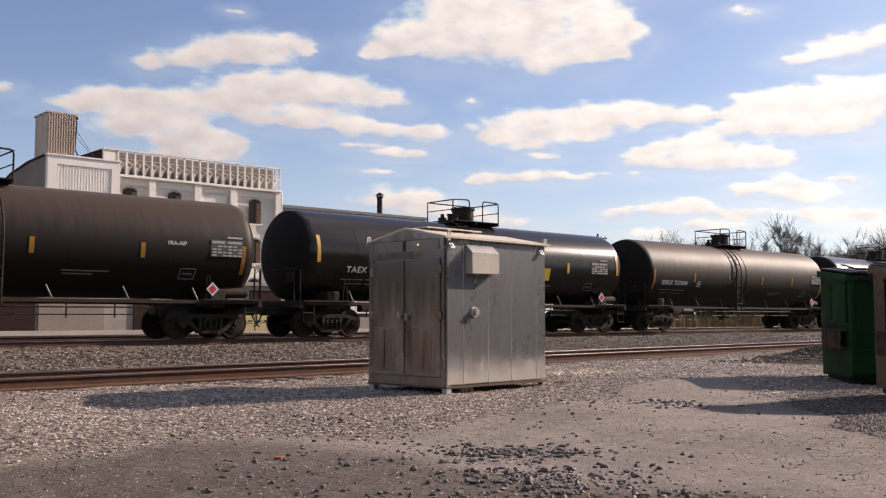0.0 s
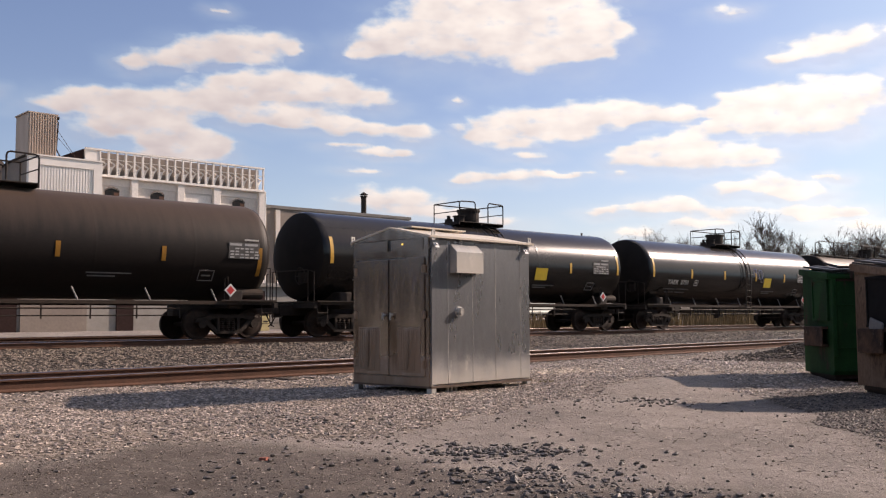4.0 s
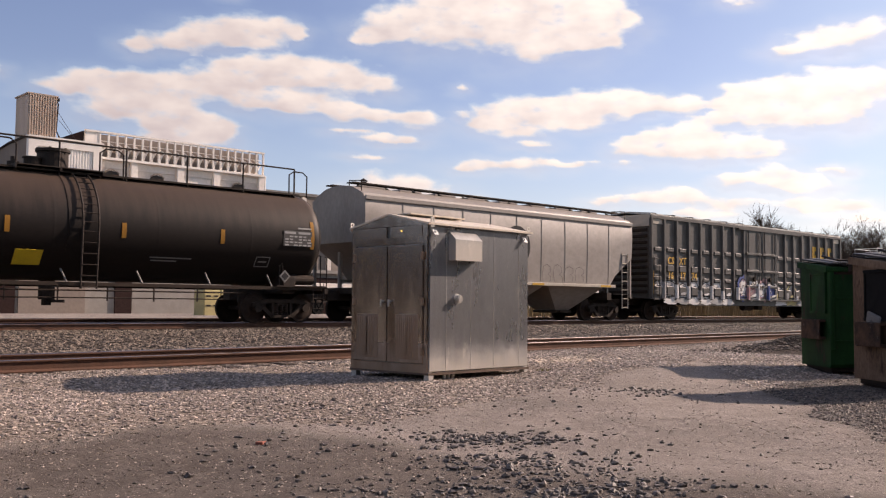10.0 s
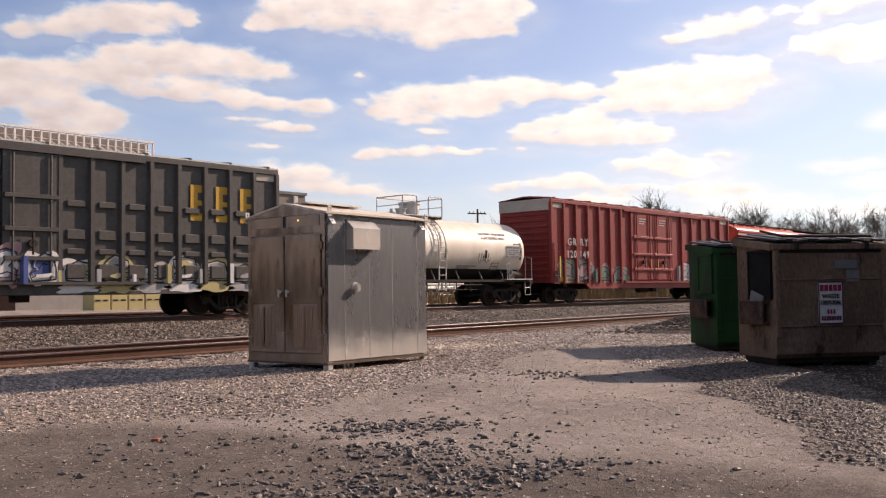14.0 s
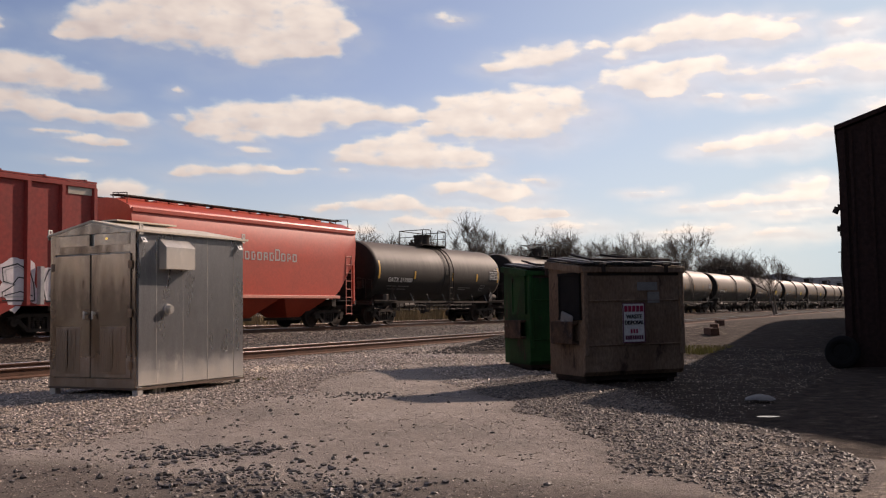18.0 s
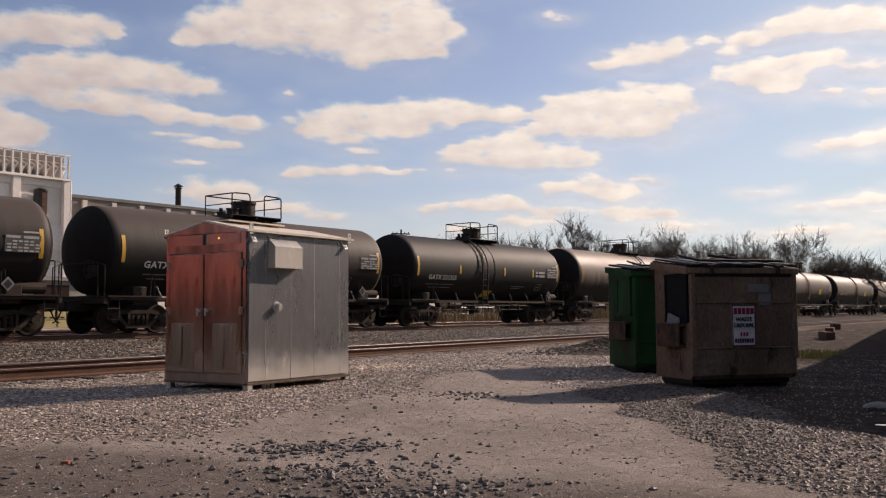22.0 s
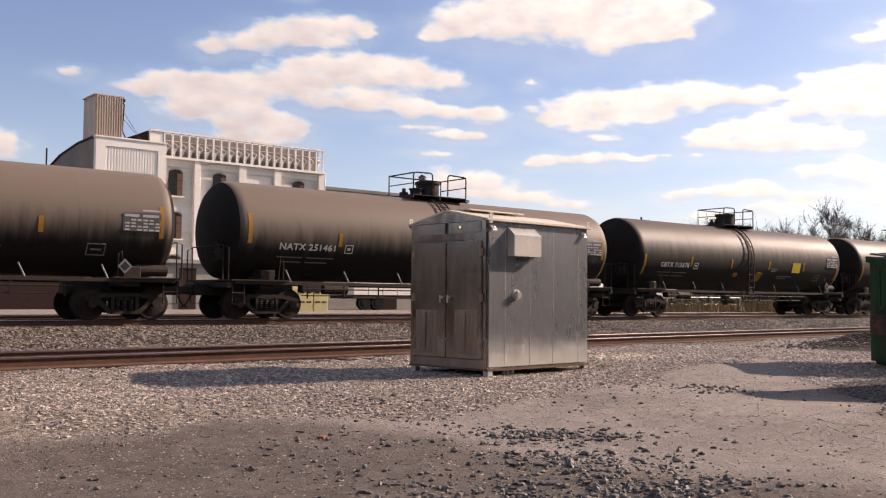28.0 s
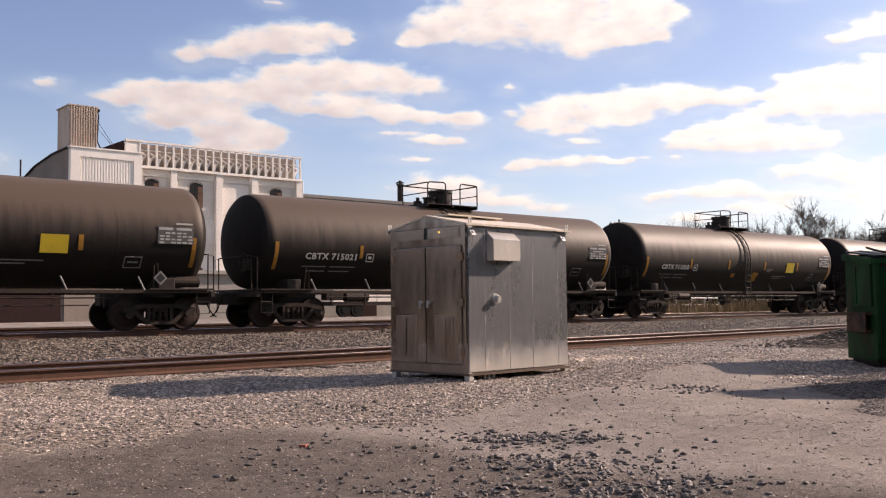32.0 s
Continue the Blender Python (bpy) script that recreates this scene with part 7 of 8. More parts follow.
SPECS = [
    (0, "tank_brown", "", {"stripe_ang": (-14, -7)}),
    (1, "tank_brown", "", {"stripe_ang": (-14, -7)}),
    (2, "tank_black", "TAEX   2780", {"yellow_at": 3.06, "ladder_x": -0.79, "panel_x": 1.33, "stripe_ang": (6, -3)}),
    (3, "tank_brown", "GBRX 702004", {"mark_x": -6.15, "ladder_x": -0.85, "stripe_ang": (-14, -8)}),
    (4, "tank_black", "TAEX  2741", {"yellow_at": 2.7, "panel_x": 1.33, "stripe_ang": (6, -3)}),
    (5, "tank_black", "TAEX  2751", {"yellow_at": 2.7, "panel_x": 1.33, "stripe_ang": (6, -3)}),
    (6, "tank_brown", "TAEX 3660", {"rail_kind": "long", "yellow_at": -0.97, "yellow_ang": -38, "mark_x": -5.95, "stripe_ang": (4, -4)}),
    (9, "tank_white", "UTLX 301657", {"R": 1.30, "zc": 2.42, "band": True, "mark_mat": M["dark_mark"], "stripe_mat": M["black_band"], "fittings": M["galvanised"], "mark_ang": -4, "mark_x": -3.1}),
    (12, "tank_grey", "GATX 219900", {"R": 1.45, "zc": 2.65, "mark_height": 0.325, "mark_shift": -0.15, "boxed": False}),
    (13, "tank_grey", "GATX 219919", {"R": 1.45, "zc": 2.65, "mark_height": 0.325, "mark_shift": -0.15, "boxed": False}),
    (14, "tank_soot", "GATX 221355", {"R": 1.45, "zc": 2.65, "yellow_at": -0.1, "yellow_ang": -53, "ladder_x": -1.0, "stripe_ang": (0, -3), "mark_height": 0.31, "mark_shift": -0.2, "boxed": False}),
    (15, "tank_dusty", "", {}),
    (16, "tank_dusty", "NATX 251461", {"ladder_x": -0.1}),
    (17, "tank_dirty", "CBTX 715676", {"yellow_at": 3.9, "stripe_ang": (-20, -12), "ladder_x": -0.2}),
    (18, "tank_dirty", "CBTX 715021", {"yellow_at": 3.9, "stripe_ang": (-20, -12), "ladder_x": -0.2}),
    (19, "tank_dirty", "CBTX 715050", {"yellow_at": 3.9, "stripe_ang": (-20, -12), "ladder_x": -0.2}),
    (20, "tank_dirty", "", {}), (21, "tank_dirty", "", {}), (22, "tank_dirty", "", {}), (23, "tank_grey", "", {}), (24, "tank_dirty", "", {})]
LOOKS = {"tank_dusty": "black railway tank car caked with tan dust", "tank_black": "glossy black railway tank car with yellow reflective stripes", "tank_brown": "faded brown railway tank car with yellow stripes",
         "tank_dirty": "dust-stained black railway tank car with yellow stripes", "tank_soot": "dull soot-black railway tank car with yellow stripes", "tank_grey": "dull dark grey railway tank car with yellow stripes",
         "tank_white": "white railway tank car with rust spots and black lower band"}
TANKS = {}
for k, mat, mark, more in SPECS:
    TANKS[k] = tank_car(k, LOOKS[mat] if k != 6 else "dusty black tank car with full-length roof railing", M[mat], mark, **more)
on_tank("small_mark", lettering("FRA-AIP", 0.12), M["white_mark"], TANKS[1], 1.52, 2.71, 5.55, 2, 0.012)
on_tank("yellow_panel", mesh_of("yellow panel", lambda bm: box(bm, (0.72, 0.008, 0.5))), M["yellow_panel"], TANKS[2], 1.52, 2.71, 0.5, -30, 0.004, label="yellow painted panel")
for k in (17, 18, 19):
    on_tank("yellow_panel", mesh_of("dull panel", lambda bm: box(bm, (0.5, 0.008, 0.46), (0, 0, 0), Matrix.Rotation(0.12, 4, "Y"))), M["amber"], TANKS[k], 1.52, 2.71, 0.8, -34, 0.004, label="dull dirty yellow panel")
    on_tank("yellow_panel", mesh_of("small panel", lambda bm: box(bm, (0.32, 0.008, 0.2))), M["amber"], TANKS[k], 1.52, 2.71, -1.1, -32, 0.004, label="small dull orange panel")
    on_tank("stencil_print", bars("stencil three", [(0, 0.07, 0.6, 0.03), (-0.05, 0, 0.5, 0.03), (-0.1, -0.07, 0.4, 0.03)]), M["grey_mark"], TANKS[k], 1.52, 2.71, 2.0, -20, 0.008)
on_tank("graffiti", lettering("NHD", 0.34, 0.9), M["white_mark"], TANKS[2], 1.52, 2.71, 0.25, -20, 0.016, label="white sprayed letters")
for i in range(4):
    x = 0.72 + i * 0.34
    z = -24 + (3 if i % 2 else -2)
    on_tank("graffiti", blob_mesh(60 + i, 0.62, 0.86), M["white_spray"], TANKS[2], 1.52, 2.71, x, z, 0.010 + i * 0.004, label="blue and white sprayed bubble letters")
    on_tank("graffiti", blob_mesh(60 + i, 0.50, 0.74), M["shade_blue"], TANKS[2], 1.52, 2.71, x, z, 0.014 + i * 0.004)
    on_tank("graffiti", scrawl_mesh(70 + i, 0.3, 0.4, 1, 0.022), M["white_spray"], TANKS[2], 1.52, 2.71, x, z, 0.032)
on_tank("graffiti", scrawl_mesh(3, 0.9, 0.6, 3, 0.022), M["pale_paint"], TANKS[4], 1.52, 2.71, -0.7, 0, 0.014, label="thin white sprayed scrawl")
for text, ang in (("CALCIUM CARBONATE", 33), ("CLAY SLURRY ONLY", 24)):
    on_tank("commodity_name", lettering(text, 0.13, 1.05), M["stencil"], TANKS[9], 1.30, 2.42, 4.15, ang, 0.008, label="faded brown stencilled lettering")
on_tank("graffiti", scrawl_mesh(12, 0.8, 0.5, 5, 0.012), M["dark_mark"], TANKS[9], 1.30, 2.42, 3.4, -14, 0.014)


def ladder_part(t, name, x, y, z0, z1, mat, w=0.42):
    def build(bm):
        for s in (-w / 2, w / 2):
            rod(bm, (s, 0, 0), (s, 0, z1 - z0), 0.022, 6)
        n = int((z1 - z0) / 0.36)
        for i in range(n + 1):
            rod(bm, (-w / 2, 0, 0.06 + i * (z1 - z0 - 0.12) / n), (w / 2, 0, 0.06 + i * (z1 - z0 - 0.12) / n), 0.018, 6)
    return part(name, mesh_of(f"lad {z1 - z0:.2f} {w}", build), mat, t, (x, y, z0))


def covered_hopper(k, label, mat, eave, drop, slope_z, sill_z, bays, marks, stripe_mat, emblem):
    t, h = car_thing(k, "covered_hopper", label, "hopper car")
    a = h - 0.75
    W = 1.56
    rise = 0.34
    def body(bm):
        # cross-section loft: full height in the middle, sloping sheets at the ends
        stations = [(-a, drop), (-a + 1.2, slope_z), (-a + 1.6, sill_z), (a - 1.6, sill_z), (a - 1.2, slope_z), (a, drop)]
        rows = []
        for x, zl in stations:
            sec = []
            for f in (-1, 1):
                pts = [(W * 0.97, zl), (W * 1.0, zl + (eave - zl) * 0.5), (W * 0.985, eave - 0.22), (W * 0.90, eave), (W * 0.5, eave + rise * 0.8), (0.3, eave + rise)]
                sec.append([(x, f * y, z) for y, z in pts])
            rows.append([bm.verts.new(p) for p in sec[0]] + [bm.verts.new(p) for p in reversed(sec[1])])
        for p, q in zip(rows, rows[1:]):
            n = len(p)
            for i in range(n):
                bm.faces.new((p[i], q[i], q[(i + 1) % n], p[(i + 1) % n]))
        bm.faces.new(rows[0])
        bm.faces.new(rows[-1][::-1])
        bmesh.ops.recalc_face_normals(bm, faces=bm.faces)
    part("body", mesh_of(f"hopper body {k}", body, True), mat, t)
    part("eave_rail", mesh_of(f"hopper eave {k}", lambda bm: [box(bm, (2 * a, 0.10, 0.16), (0, s * (W * 0.985), eave - 0.16), bevel=0.02) for s in (-1, 1)]), mat, t)
    n = 9 if emblem else 0
    for i in range(n):
        x = -a + 1.7 + i * (2 * a - 3.4) / (n - 1)
        mid = sill_z + (eave - sill_z) * 0.5
        part("side_seam", mesh_of(f"hopper seam {k}", lambda bm: prism(bm, [(-W * 0.97 - 0.014, sill_z + 0.1), (-W - 0.014, mid), (-W * 0.985 - 0.014, eave - 0.24), (-W * 0.985 + 0.02, eave - 0.24), (-W + 0.02, mid), (-W * 0.97 + 0.02, sill_z + 0.1)], "x", -0.012, 0.012)), mat, t, (x, 0, 0))
    for s in (-1, 1):
        part("side_sill", mesh_of(f"hopper sill {k}", lambda bm: box(bm, (2 * a - 2.6, 0.12, 0.13), (0, 0, sill_z - 0.02), bevel=0.015)), stripe_mat, t, (0, s * (W + 0.0), 0), label="pale side sill")
    for i in range(bays):
        x = (i - (bays - 1) / 2) * (2 * a - 3.4) / bays
        bw = (2 * a - 3.4) / bays * 0.5
        def bay(bm):
            up = [(-bw, -1.42), (bw, -1.42), (bw, 1.42), (-bw, 1.42)]
            lo = [(-0.4, -0.55), (0.4, -0.55), (0.4, 0.55), (-0.4, 0.55)]
            p = [bm.verts.new((x, y, sill_z + 0.02)) for x, y in up]
            q = [bm.verts.new((x, y, 0.42)) for x, y in lo]
            for j in range(4):
                bm.faces.new((p[j], p[(j + 1) % 4], q[(j + 1) % 4], q[j]))
            bm.faces.new(q)
            bmesh.ops.recalc_face_normals(bm, faces=bm.faces)
        part("hopper_bay", mesh_of(f"bay {k}", bay), mat, t, (x, 0, 0), label="sloping discharge hopper")
        part("outlet_gate", mesh_of("gate", lambda bm: (box(bm, (1.0, 1.3, 0.12), (0, 0, 0.38), bevel=0.01), rod(bm, (-0.3, -0.75, 0.38), (-0.3, 0.75, 0.38), 0.04, 8))), M["truck_steel"], t, (x, 0, 0))
    for s in (-1, 1):
        part("stub_sill", mesh_of("hopper stub", lambda bm: (box(bm, (3.2, 0.42, 0.36), (-1.8, 0, 0.9), bevel=0.02), box(bm, (0.14, 3.0, 0.2), (-0.75, 0, 1.05)), box(bm, (0.3, 2.9, 0.3), (-2.3, 0, 1.05)))), M["steel_dark"], t, (s * h, 0, 0), 0 if s > 0 else 180)
        part("end_platform", mesh_of("hopper plat", lambda bm: box(bm, (1.3, 2.9, 0.05), (-1.35, 0, 1.15))), M["steel_dark"], t, (s * h, 0, 0), 0 if s > 0 else 180)
        for y in (-1.45, 1.45):
            part("corner_post", mesh_of(f"hopper post {k}", lambda bm: box(bm, (0.10, 0.10, drop - 1.0), (0, 0, (drop + 1.0) / 2))), mat, t, (s * (a - 0.06), y, 0))
        for y in (-0.5, 0.5):
            part("end_strut", mesh_of(f"hopper strut {k}", lambda bm: box(bm, (0.12, 0.12, drop - 1.0), (0, 0, (drop + 1.0) / 2))), mat, t, (s * (a - 0.5), y, 0))
        ladder_part(t, "ladder", s * (a - 0.55), -1.55, 0.5, drop + 0.2, stripe_mat)
        part("hand_hold", mesh_of("hopper hoop", lambda bm: pipe(bm, [(0, -1.2, 0), (0, -1.2, 0.45), (0, -0.5, 0.5), (0, -0.5, 0)], 0.02)), M["steel_dark"], t, (s * (a - 0.1), 0, eave))
        coupler(t, s * (h - 0.02), s)
        truck(t, s * (h - 2.2))
    part("roof_walk", mesh_of(f"hopper walk {k}", lambda bm: [box(bm, (2 * a - 0.1, 0.42, 0.04), (0, s * 0.62, eave + rise + 0.08)) for s in (-1, 1)]), M["steel_dark"], t)
    for i in range(12):
        part("walk_bracket", mesh_of("walk bracket", lambda bm: prism(bm, [(-1.3, -0.34), (-0.45, 0.06), (-0.45, -0.04), (-1.25, -0.38)], "x", -0.03, 0.03)), mat, t, (-a + 0.5 + i * (2 * a - 1) / 11, 0, eave + rise))
    for i in range(8):
        part("hatch", mesh_of("hatch", lambda bm: box(bm, (1.1, 0.5, 0.1), (0, 0, 0.05), bevel=0.02)), mat, t, (-a + 1.4 + i * (2 * a - 2.8) / 7, 0, eave + rise))
    def flush(z, lift=0.006):
        """Where the bulging side lies at a height."""
        mid = (sill_z + eave) / 2
        f = 0.97 + 0.03 * (z - sill_z) / (mid - sill_z) if z < mid else 1.0 - 0.015 * (z - mid) / (eave - 0.22 - mid)
        return -W * f - lift
    for text, x, z, hh in marks:
        part("reporting_mark", lettering(text, hh, 1.15), M["dark_mark"] if emblem else M["white_mark"], t, (x, flush(z), z), label="painted car number")
    part("stencil_print", bars("hop stencil", [(-0.9, 0, 0.35, 0.16), (0, 0.05, 0.9, 0.04), (0, -0.06, 0.8, 0.04), (1.3, 0.05, 0.6, 0.04), (1.3, -0.06, 0.6, 0.04)]), M["dark_mark"] if emblem else M["white_mark"], t, (-a + 3.2, flush(sill_z + 0.32), sill_z + 0.32))
    return t, a, flush


t, a, flush = covered_hopper(7, "weathered grey covered hopper car with round emblem", M["hopper_grey"], 4.42, 2.75, 1.95, 1.5, 3, [("CP", -6.3, 3.2, 0.27), ("652386", -6.0, 2.68, 0.27)], M["car_cream"], True)


def flat_ring(bm, rx, rz, w, n=28):
    for i in range(n):
        p, q = 2 * math.pi * i / n, 2 * math.pi * (i + 1) / n
        prism(bm, [((rx + k) * math.cos(u), (rz + k) * math.sin(u)) for u, k in ((p, -w), (q, -w), (q, w), (p, w))], "y", -0.003, 0.003)


em = part("emblem", mesh_of("ring", lambda bm: flat_ring(bm, 0.68, 0.72, 0.085)), M["dark_mark"], t, (0.0, flush(2.95, 0.008), 2.95), label="dark oval ring emblem")
part("emblem_shape", blob_mesh(21, 0.6, 0.34), M["dark_mark"], em, (0, -0.004, 0.36))
for x, w, z, hh in ((-0.35, 0.03, -0.1, 0.5), (0.35, 0.03, -0.1, 0.5), (0, 0.72, 0.15, 0.03)):
    part("emblem_shape", mesh_of(f"shield {w}", lambda bm: box(bm, (w, 0.006, hh))), M["dark_mark"], em, (x, -0.004, z))
part("emblem_shape", mesh_of("leaf", lambda bm: prism(bm, [(0.17 * (1.35 if i % 2 else 0.6) * math.cos(i * 0.628), 0.17 * (1.35 if i % 2 else 0.6) * math.sin(i * 0.628)) for i in range(10)], "y", -0.006, 0)), M["dark_mark"], em, (0, -0.004, -0.2))
part("emblem_ribbon", mesh_of("ribbon", lambda bm: box(bm, (0.8, 0.008, 0.14), (0, 0, 0))), M["dark_mark"], em, (0, -0.006, -0.78))


def stroke(bm, pts, r):
    """A sprayed line, flat on a sheet in xz."""
    P = [Vector((x, 0, z)) for x, z in pts]
    rows = []
    for i, p in enumerate(P):
        d = P[min(i + 1, len(P) - 1)] - P[max(i - 1, 0)]
        m = Vector((-d.z, 0, d.x)).normalized() * r
        rows.append((bm.verts.new(p - m), bm.verts.new(p + m)))
    for p, q in zip(rows, rows[1:]):
        bm.faces.new((p[0], q[0], q[1], p[1]))


BUBBLE = [(-0.3, -0.36), (-0.34, 0.0), (-0.25, 0.28), (0.0, 0.36), (0.26, 0.25), (0.28, 0.05), (0.1, -0.05), (0.3, -0.16), (0.26, -0.37)]
for q, (x, ang, w, h) in enumerate([(1.14, 8, 0.8, 0.42), (1.42, 5, 0.55, 0.46), (1.66, 4, 0.5, 0.6), (1.92, 3, 0.6, 0.62), (2.08, -1, 0.45, 0.8)]):
    on_tank("graffiti", mesh_of(f"tank letter {q}", lambda bm: (stroke(bm, [(u * w, v * h + 0.05 * math.sin(q)) for u, v in BUBBLE], 0.013), stroke(bm, [(-0.26 * w, -0.36 * h), (0.0, -0.42 * h), (0.26 * w, -0.3 * h)], 0.011), stroke(bm, [(-0.1 * w, 0.1 * h), (0.08 * w, 0.16 * h), (0.1 * w, 0.02 * h)], 0.009))), M["shade_blue"] if q % 2 else M["thin_spray"], TANKS[5], 1.52, 2.71, x, ang, 0.014, label="thin pale blue sprayed scrawl")
for q, x in enumerate([-3.9 + i * 0.66 for i in range(4)] + [1.8 + i * 0.7 for i in range(4)]):
    tilt = 0.12 * math.sin(q * 2.3)
    part("graffiti", mesh_of(f"bubble letter {q}", lambda bm: stroke(bm, [(u * (0.85 + 0.1 * math.cos(q)) + tilt * v, v * (0.9 + 0.12 * math.sin(q * 1.7))) for u, v in BUBBLE], 0.014)), M["thin_spray"], t, (x, flush(1.95, 0.012), 1.95), label="thin grey sprayed bubble letter")
for x in (-a + 1.9, -1.8, 1.2, a - 2.0):
    part("reflector", mesh_of("sill reflector", lambda bm: box(bm, (0.7, 0.012, 0.09))), M["yellow"], t, (x, -1.56 - 0.065, 1.48), label="yellow reflective strip")

# bright highlight along the red sill painted as a lighter pink
M["hopper_highlight"] = paint("hopper_highlight", (0.66, 0.27, 0.2), 0.5, second=(0.55, 0.2, 0.14), scale=1.5)
t, a, flush = covered_hopper(11, "bright orange-red covered hopper car with white markings", M["hopper_red"], 4.42, 3.0, 1.6, 1.32, 3, [("POTX", -3.7, 2.85, 0.24), ("3586", -3.75, 2.45, 0.24)], M["hopper_highlight"], False)
part("logo_shape", mesh_of("slant bars", lambda bm: [prism(bm, [(i * 0.17, 0), (i * 0.17 + 0.09, 0), (i * 0.17 + 0.24, 0.62), (i * 0.17 + 0.1, 0.62)], "y", -0.006, 0.0) for i in range(4)] + [box(bm, (0.5, 0.006, 0.08), (0.55, -0.003, 0.6)), box(bm, (0.08, 0.006, 0.34), (0.86, -0.003, 0.45))]), M["white_mark"], t, (-2.6, flush(3.0), 2.75), label="white slanted bar logo")
for i, w in enumerate((0.26, 0.24, 0.2, 0.24, 0.2, 0.24, 0.27, 0.24, 0.18, 0.24)):
    tall = 0.48 if i in (0, 6) else 0.33
    part("logo_bar", mesh_of(f"logo bar {w} {tall} {i % 3} {i % 4}", lambda bm: (box(bm, (0.06, 0.006, tall), (-w * 0.42, 0, 0)), box(bm, (0.06, 0.006, tall * (0.5 if i % 3 == 2 else 0.9)), (w * 0.42, 0, 0)), box(bm, (w * 0.84, 0.006, 0.055), (0, 0, tall / 2 - 0.025)), box(bm, (w * 0.84, 0.006, 0.055), (0, 0, -tall * (0.05 if i % 4 == 0 else 0.42))))), M["white_mark"], t, (-1.15 + i * 0.365, flush(2.95), 2.92 + (0.08 if i in (0, 6) else 0)), label="white sign-painted logo bar")


def box_car(k, label, mat, end_mat, cap_mat, eave, posts_l, posts_r, door, bottom, pads):
    t, h = car_thing(k, "box_car", label, "box car")
    a = h - 0.72
    W = 1.47
    part("body", mesh_of(f"bc body {k}", lambda bm: box(bm, (2 * a, 2 * W, eave - bottom), (0, 0, (eave + bottom) / 2))), mat, t)
    part("roof", mesh_of(f"bc roof {k}", lambda bm: prism(bm, [(-W - 0.05, eave), (0, eave + 0.14), (W + 0.05, eave), (W + 0.05, eave + 0.05), (0, eave + 0.2), (-W - 0.05, eave + 0.05)], "x", -a - 0.03, a + 0.03)), M["galvanised"] if k == 8 else mat, t)
    for i in range(13):
        part("roof_rib", mesh_of(f"bc rib {k}", lambda bm: prism(bm, [(-W - 0.06, eave + 0.03), (0, eave + 0.19), (W + 0.06, eave + 0.03), (W + 0.06, eave + 0.09), (0, eave + 0.24), (-W - 0.06, eave + 0.09)], "x", -0.04, 0.04)), mat, t, (-a + 0.4 + i * (2 * a - 0.8) / 12, 0, 0))
    part("top_chord", mesh_of(f"bc chord {k}", lambda bm: box(bm, (2 * a, 0.1, 0.16), (0, -W - 0.03, eave - 0.1), bevel=0.015)), mat, t)
    part("side_sill", mesh_of(f"bc sill {k}", lambda bm: prism(bm, [(-a, bottom), (-a, bottom - 0.02), (-a + 2.9, bottom - 0.04), (-a + 3.4, bottom - 0.3), (a - 3.4, bottom - 0.3), (a - 2.9, bottom - 0.04), (a, bottom - 0.02), (a, bottom)], "y", -W - 0.02, -W + 0.1)), mat, t)
    d0, d1 = door
    xs = [-a + 0.05 + (d0 + a - 0.1) * i / posts_l for i in range(posts_l + 1)] + [d1 + (a - 0.05 - d1) * i / posts_r for i in range(posts_r + 1)]
    for x in xs:
        part("side_post", mesh_of(f"bc post {k}", lambda bm: prism(bm, [(-0.11, -W + 0.01), (-0.06, -W - 0.11), (0.06, -W - 0.11), (0.11, -W + 0.01)], "z", bottom, eave - 0.16)), mat, t, (x, 0, 0))
    if pads:
        for x0, x1 in zip(xs, xs[1:]):
            if x1 - x0 > 1.6 or x1 - x0 < 0.5:
                continue
            for z, hh in ((bottom + 0.36, 0.42), (bottom + 0.92, 0.18), (bottom + 1.40, 0.3), (bottom + 2.28, 0.2)):
                part("wear_plate", mesh_of(f"pad {hh}", lambda bm: box(bm, (0.56, 0.08, hh), (0, -W - 0.03, 0), bevel=0.03)), mat, t, ((x0 + x1) / 2, 0, z))
    # plug doors with their locking bars
    n = 2
    for i in range(n):
        w = (d1 - d0) / n
        dr = part("door", mesh_of(f"bc door {k}", lambda bm: box(bm, (w - 0.06, 0.09, eave - bottom - 0.4), (0, -W - 0.05, (eave + bottom) / 2 - 0.05), bevel=0.01)), mat, t, (d0 + w * (i + 0.5), 0, 0))
        for x in (-w * 0.32, w * 0.32):
            part("lock_rod", mesh_of(f"bc rod {k}", lambda bm: rod(bm, (0, -W - 0.14, bottom + 0.1), (0, -W - 0.14, eave - 0.3), 0.03, 6)), mat, dr, (x, 0, 0))
        for z in (bottom + 0.7, bottom + 1.5, bottom + 2.4):
            part("door_bar", mesh_of(f"bc bar {k}", lambda bm: box(bm, (w - 0.12, 0.1, 0.12), (0, -W - 0.12, 0), bevel=0.01)), mat, dr, (0, 0, z))
        part("door_handle", mesh_of("bc handle", lambda bm: (rod(bm, (0, -W - 0.2, -0.3), (0, -W - 0.2, 0.3), 0.03, 6), rod(bm, (0, -W - 0.12, 0), (0, -W - 0.22, 0), 0.12, 10))), M["steel_dark"], dr, (0, 0, bottom + 1.1))
    for z in (bottom + 0.02, eave - 0.2):
        part("door_rail", mesh_of(f"bc drail {k}", lambda bm: box(bm, (2 * (d1 - d0), 0.1, 0.08), (d0 + (d1 - d0) * 0.8, -W - 0.1, 0))), mat, t, (0, 0, z))
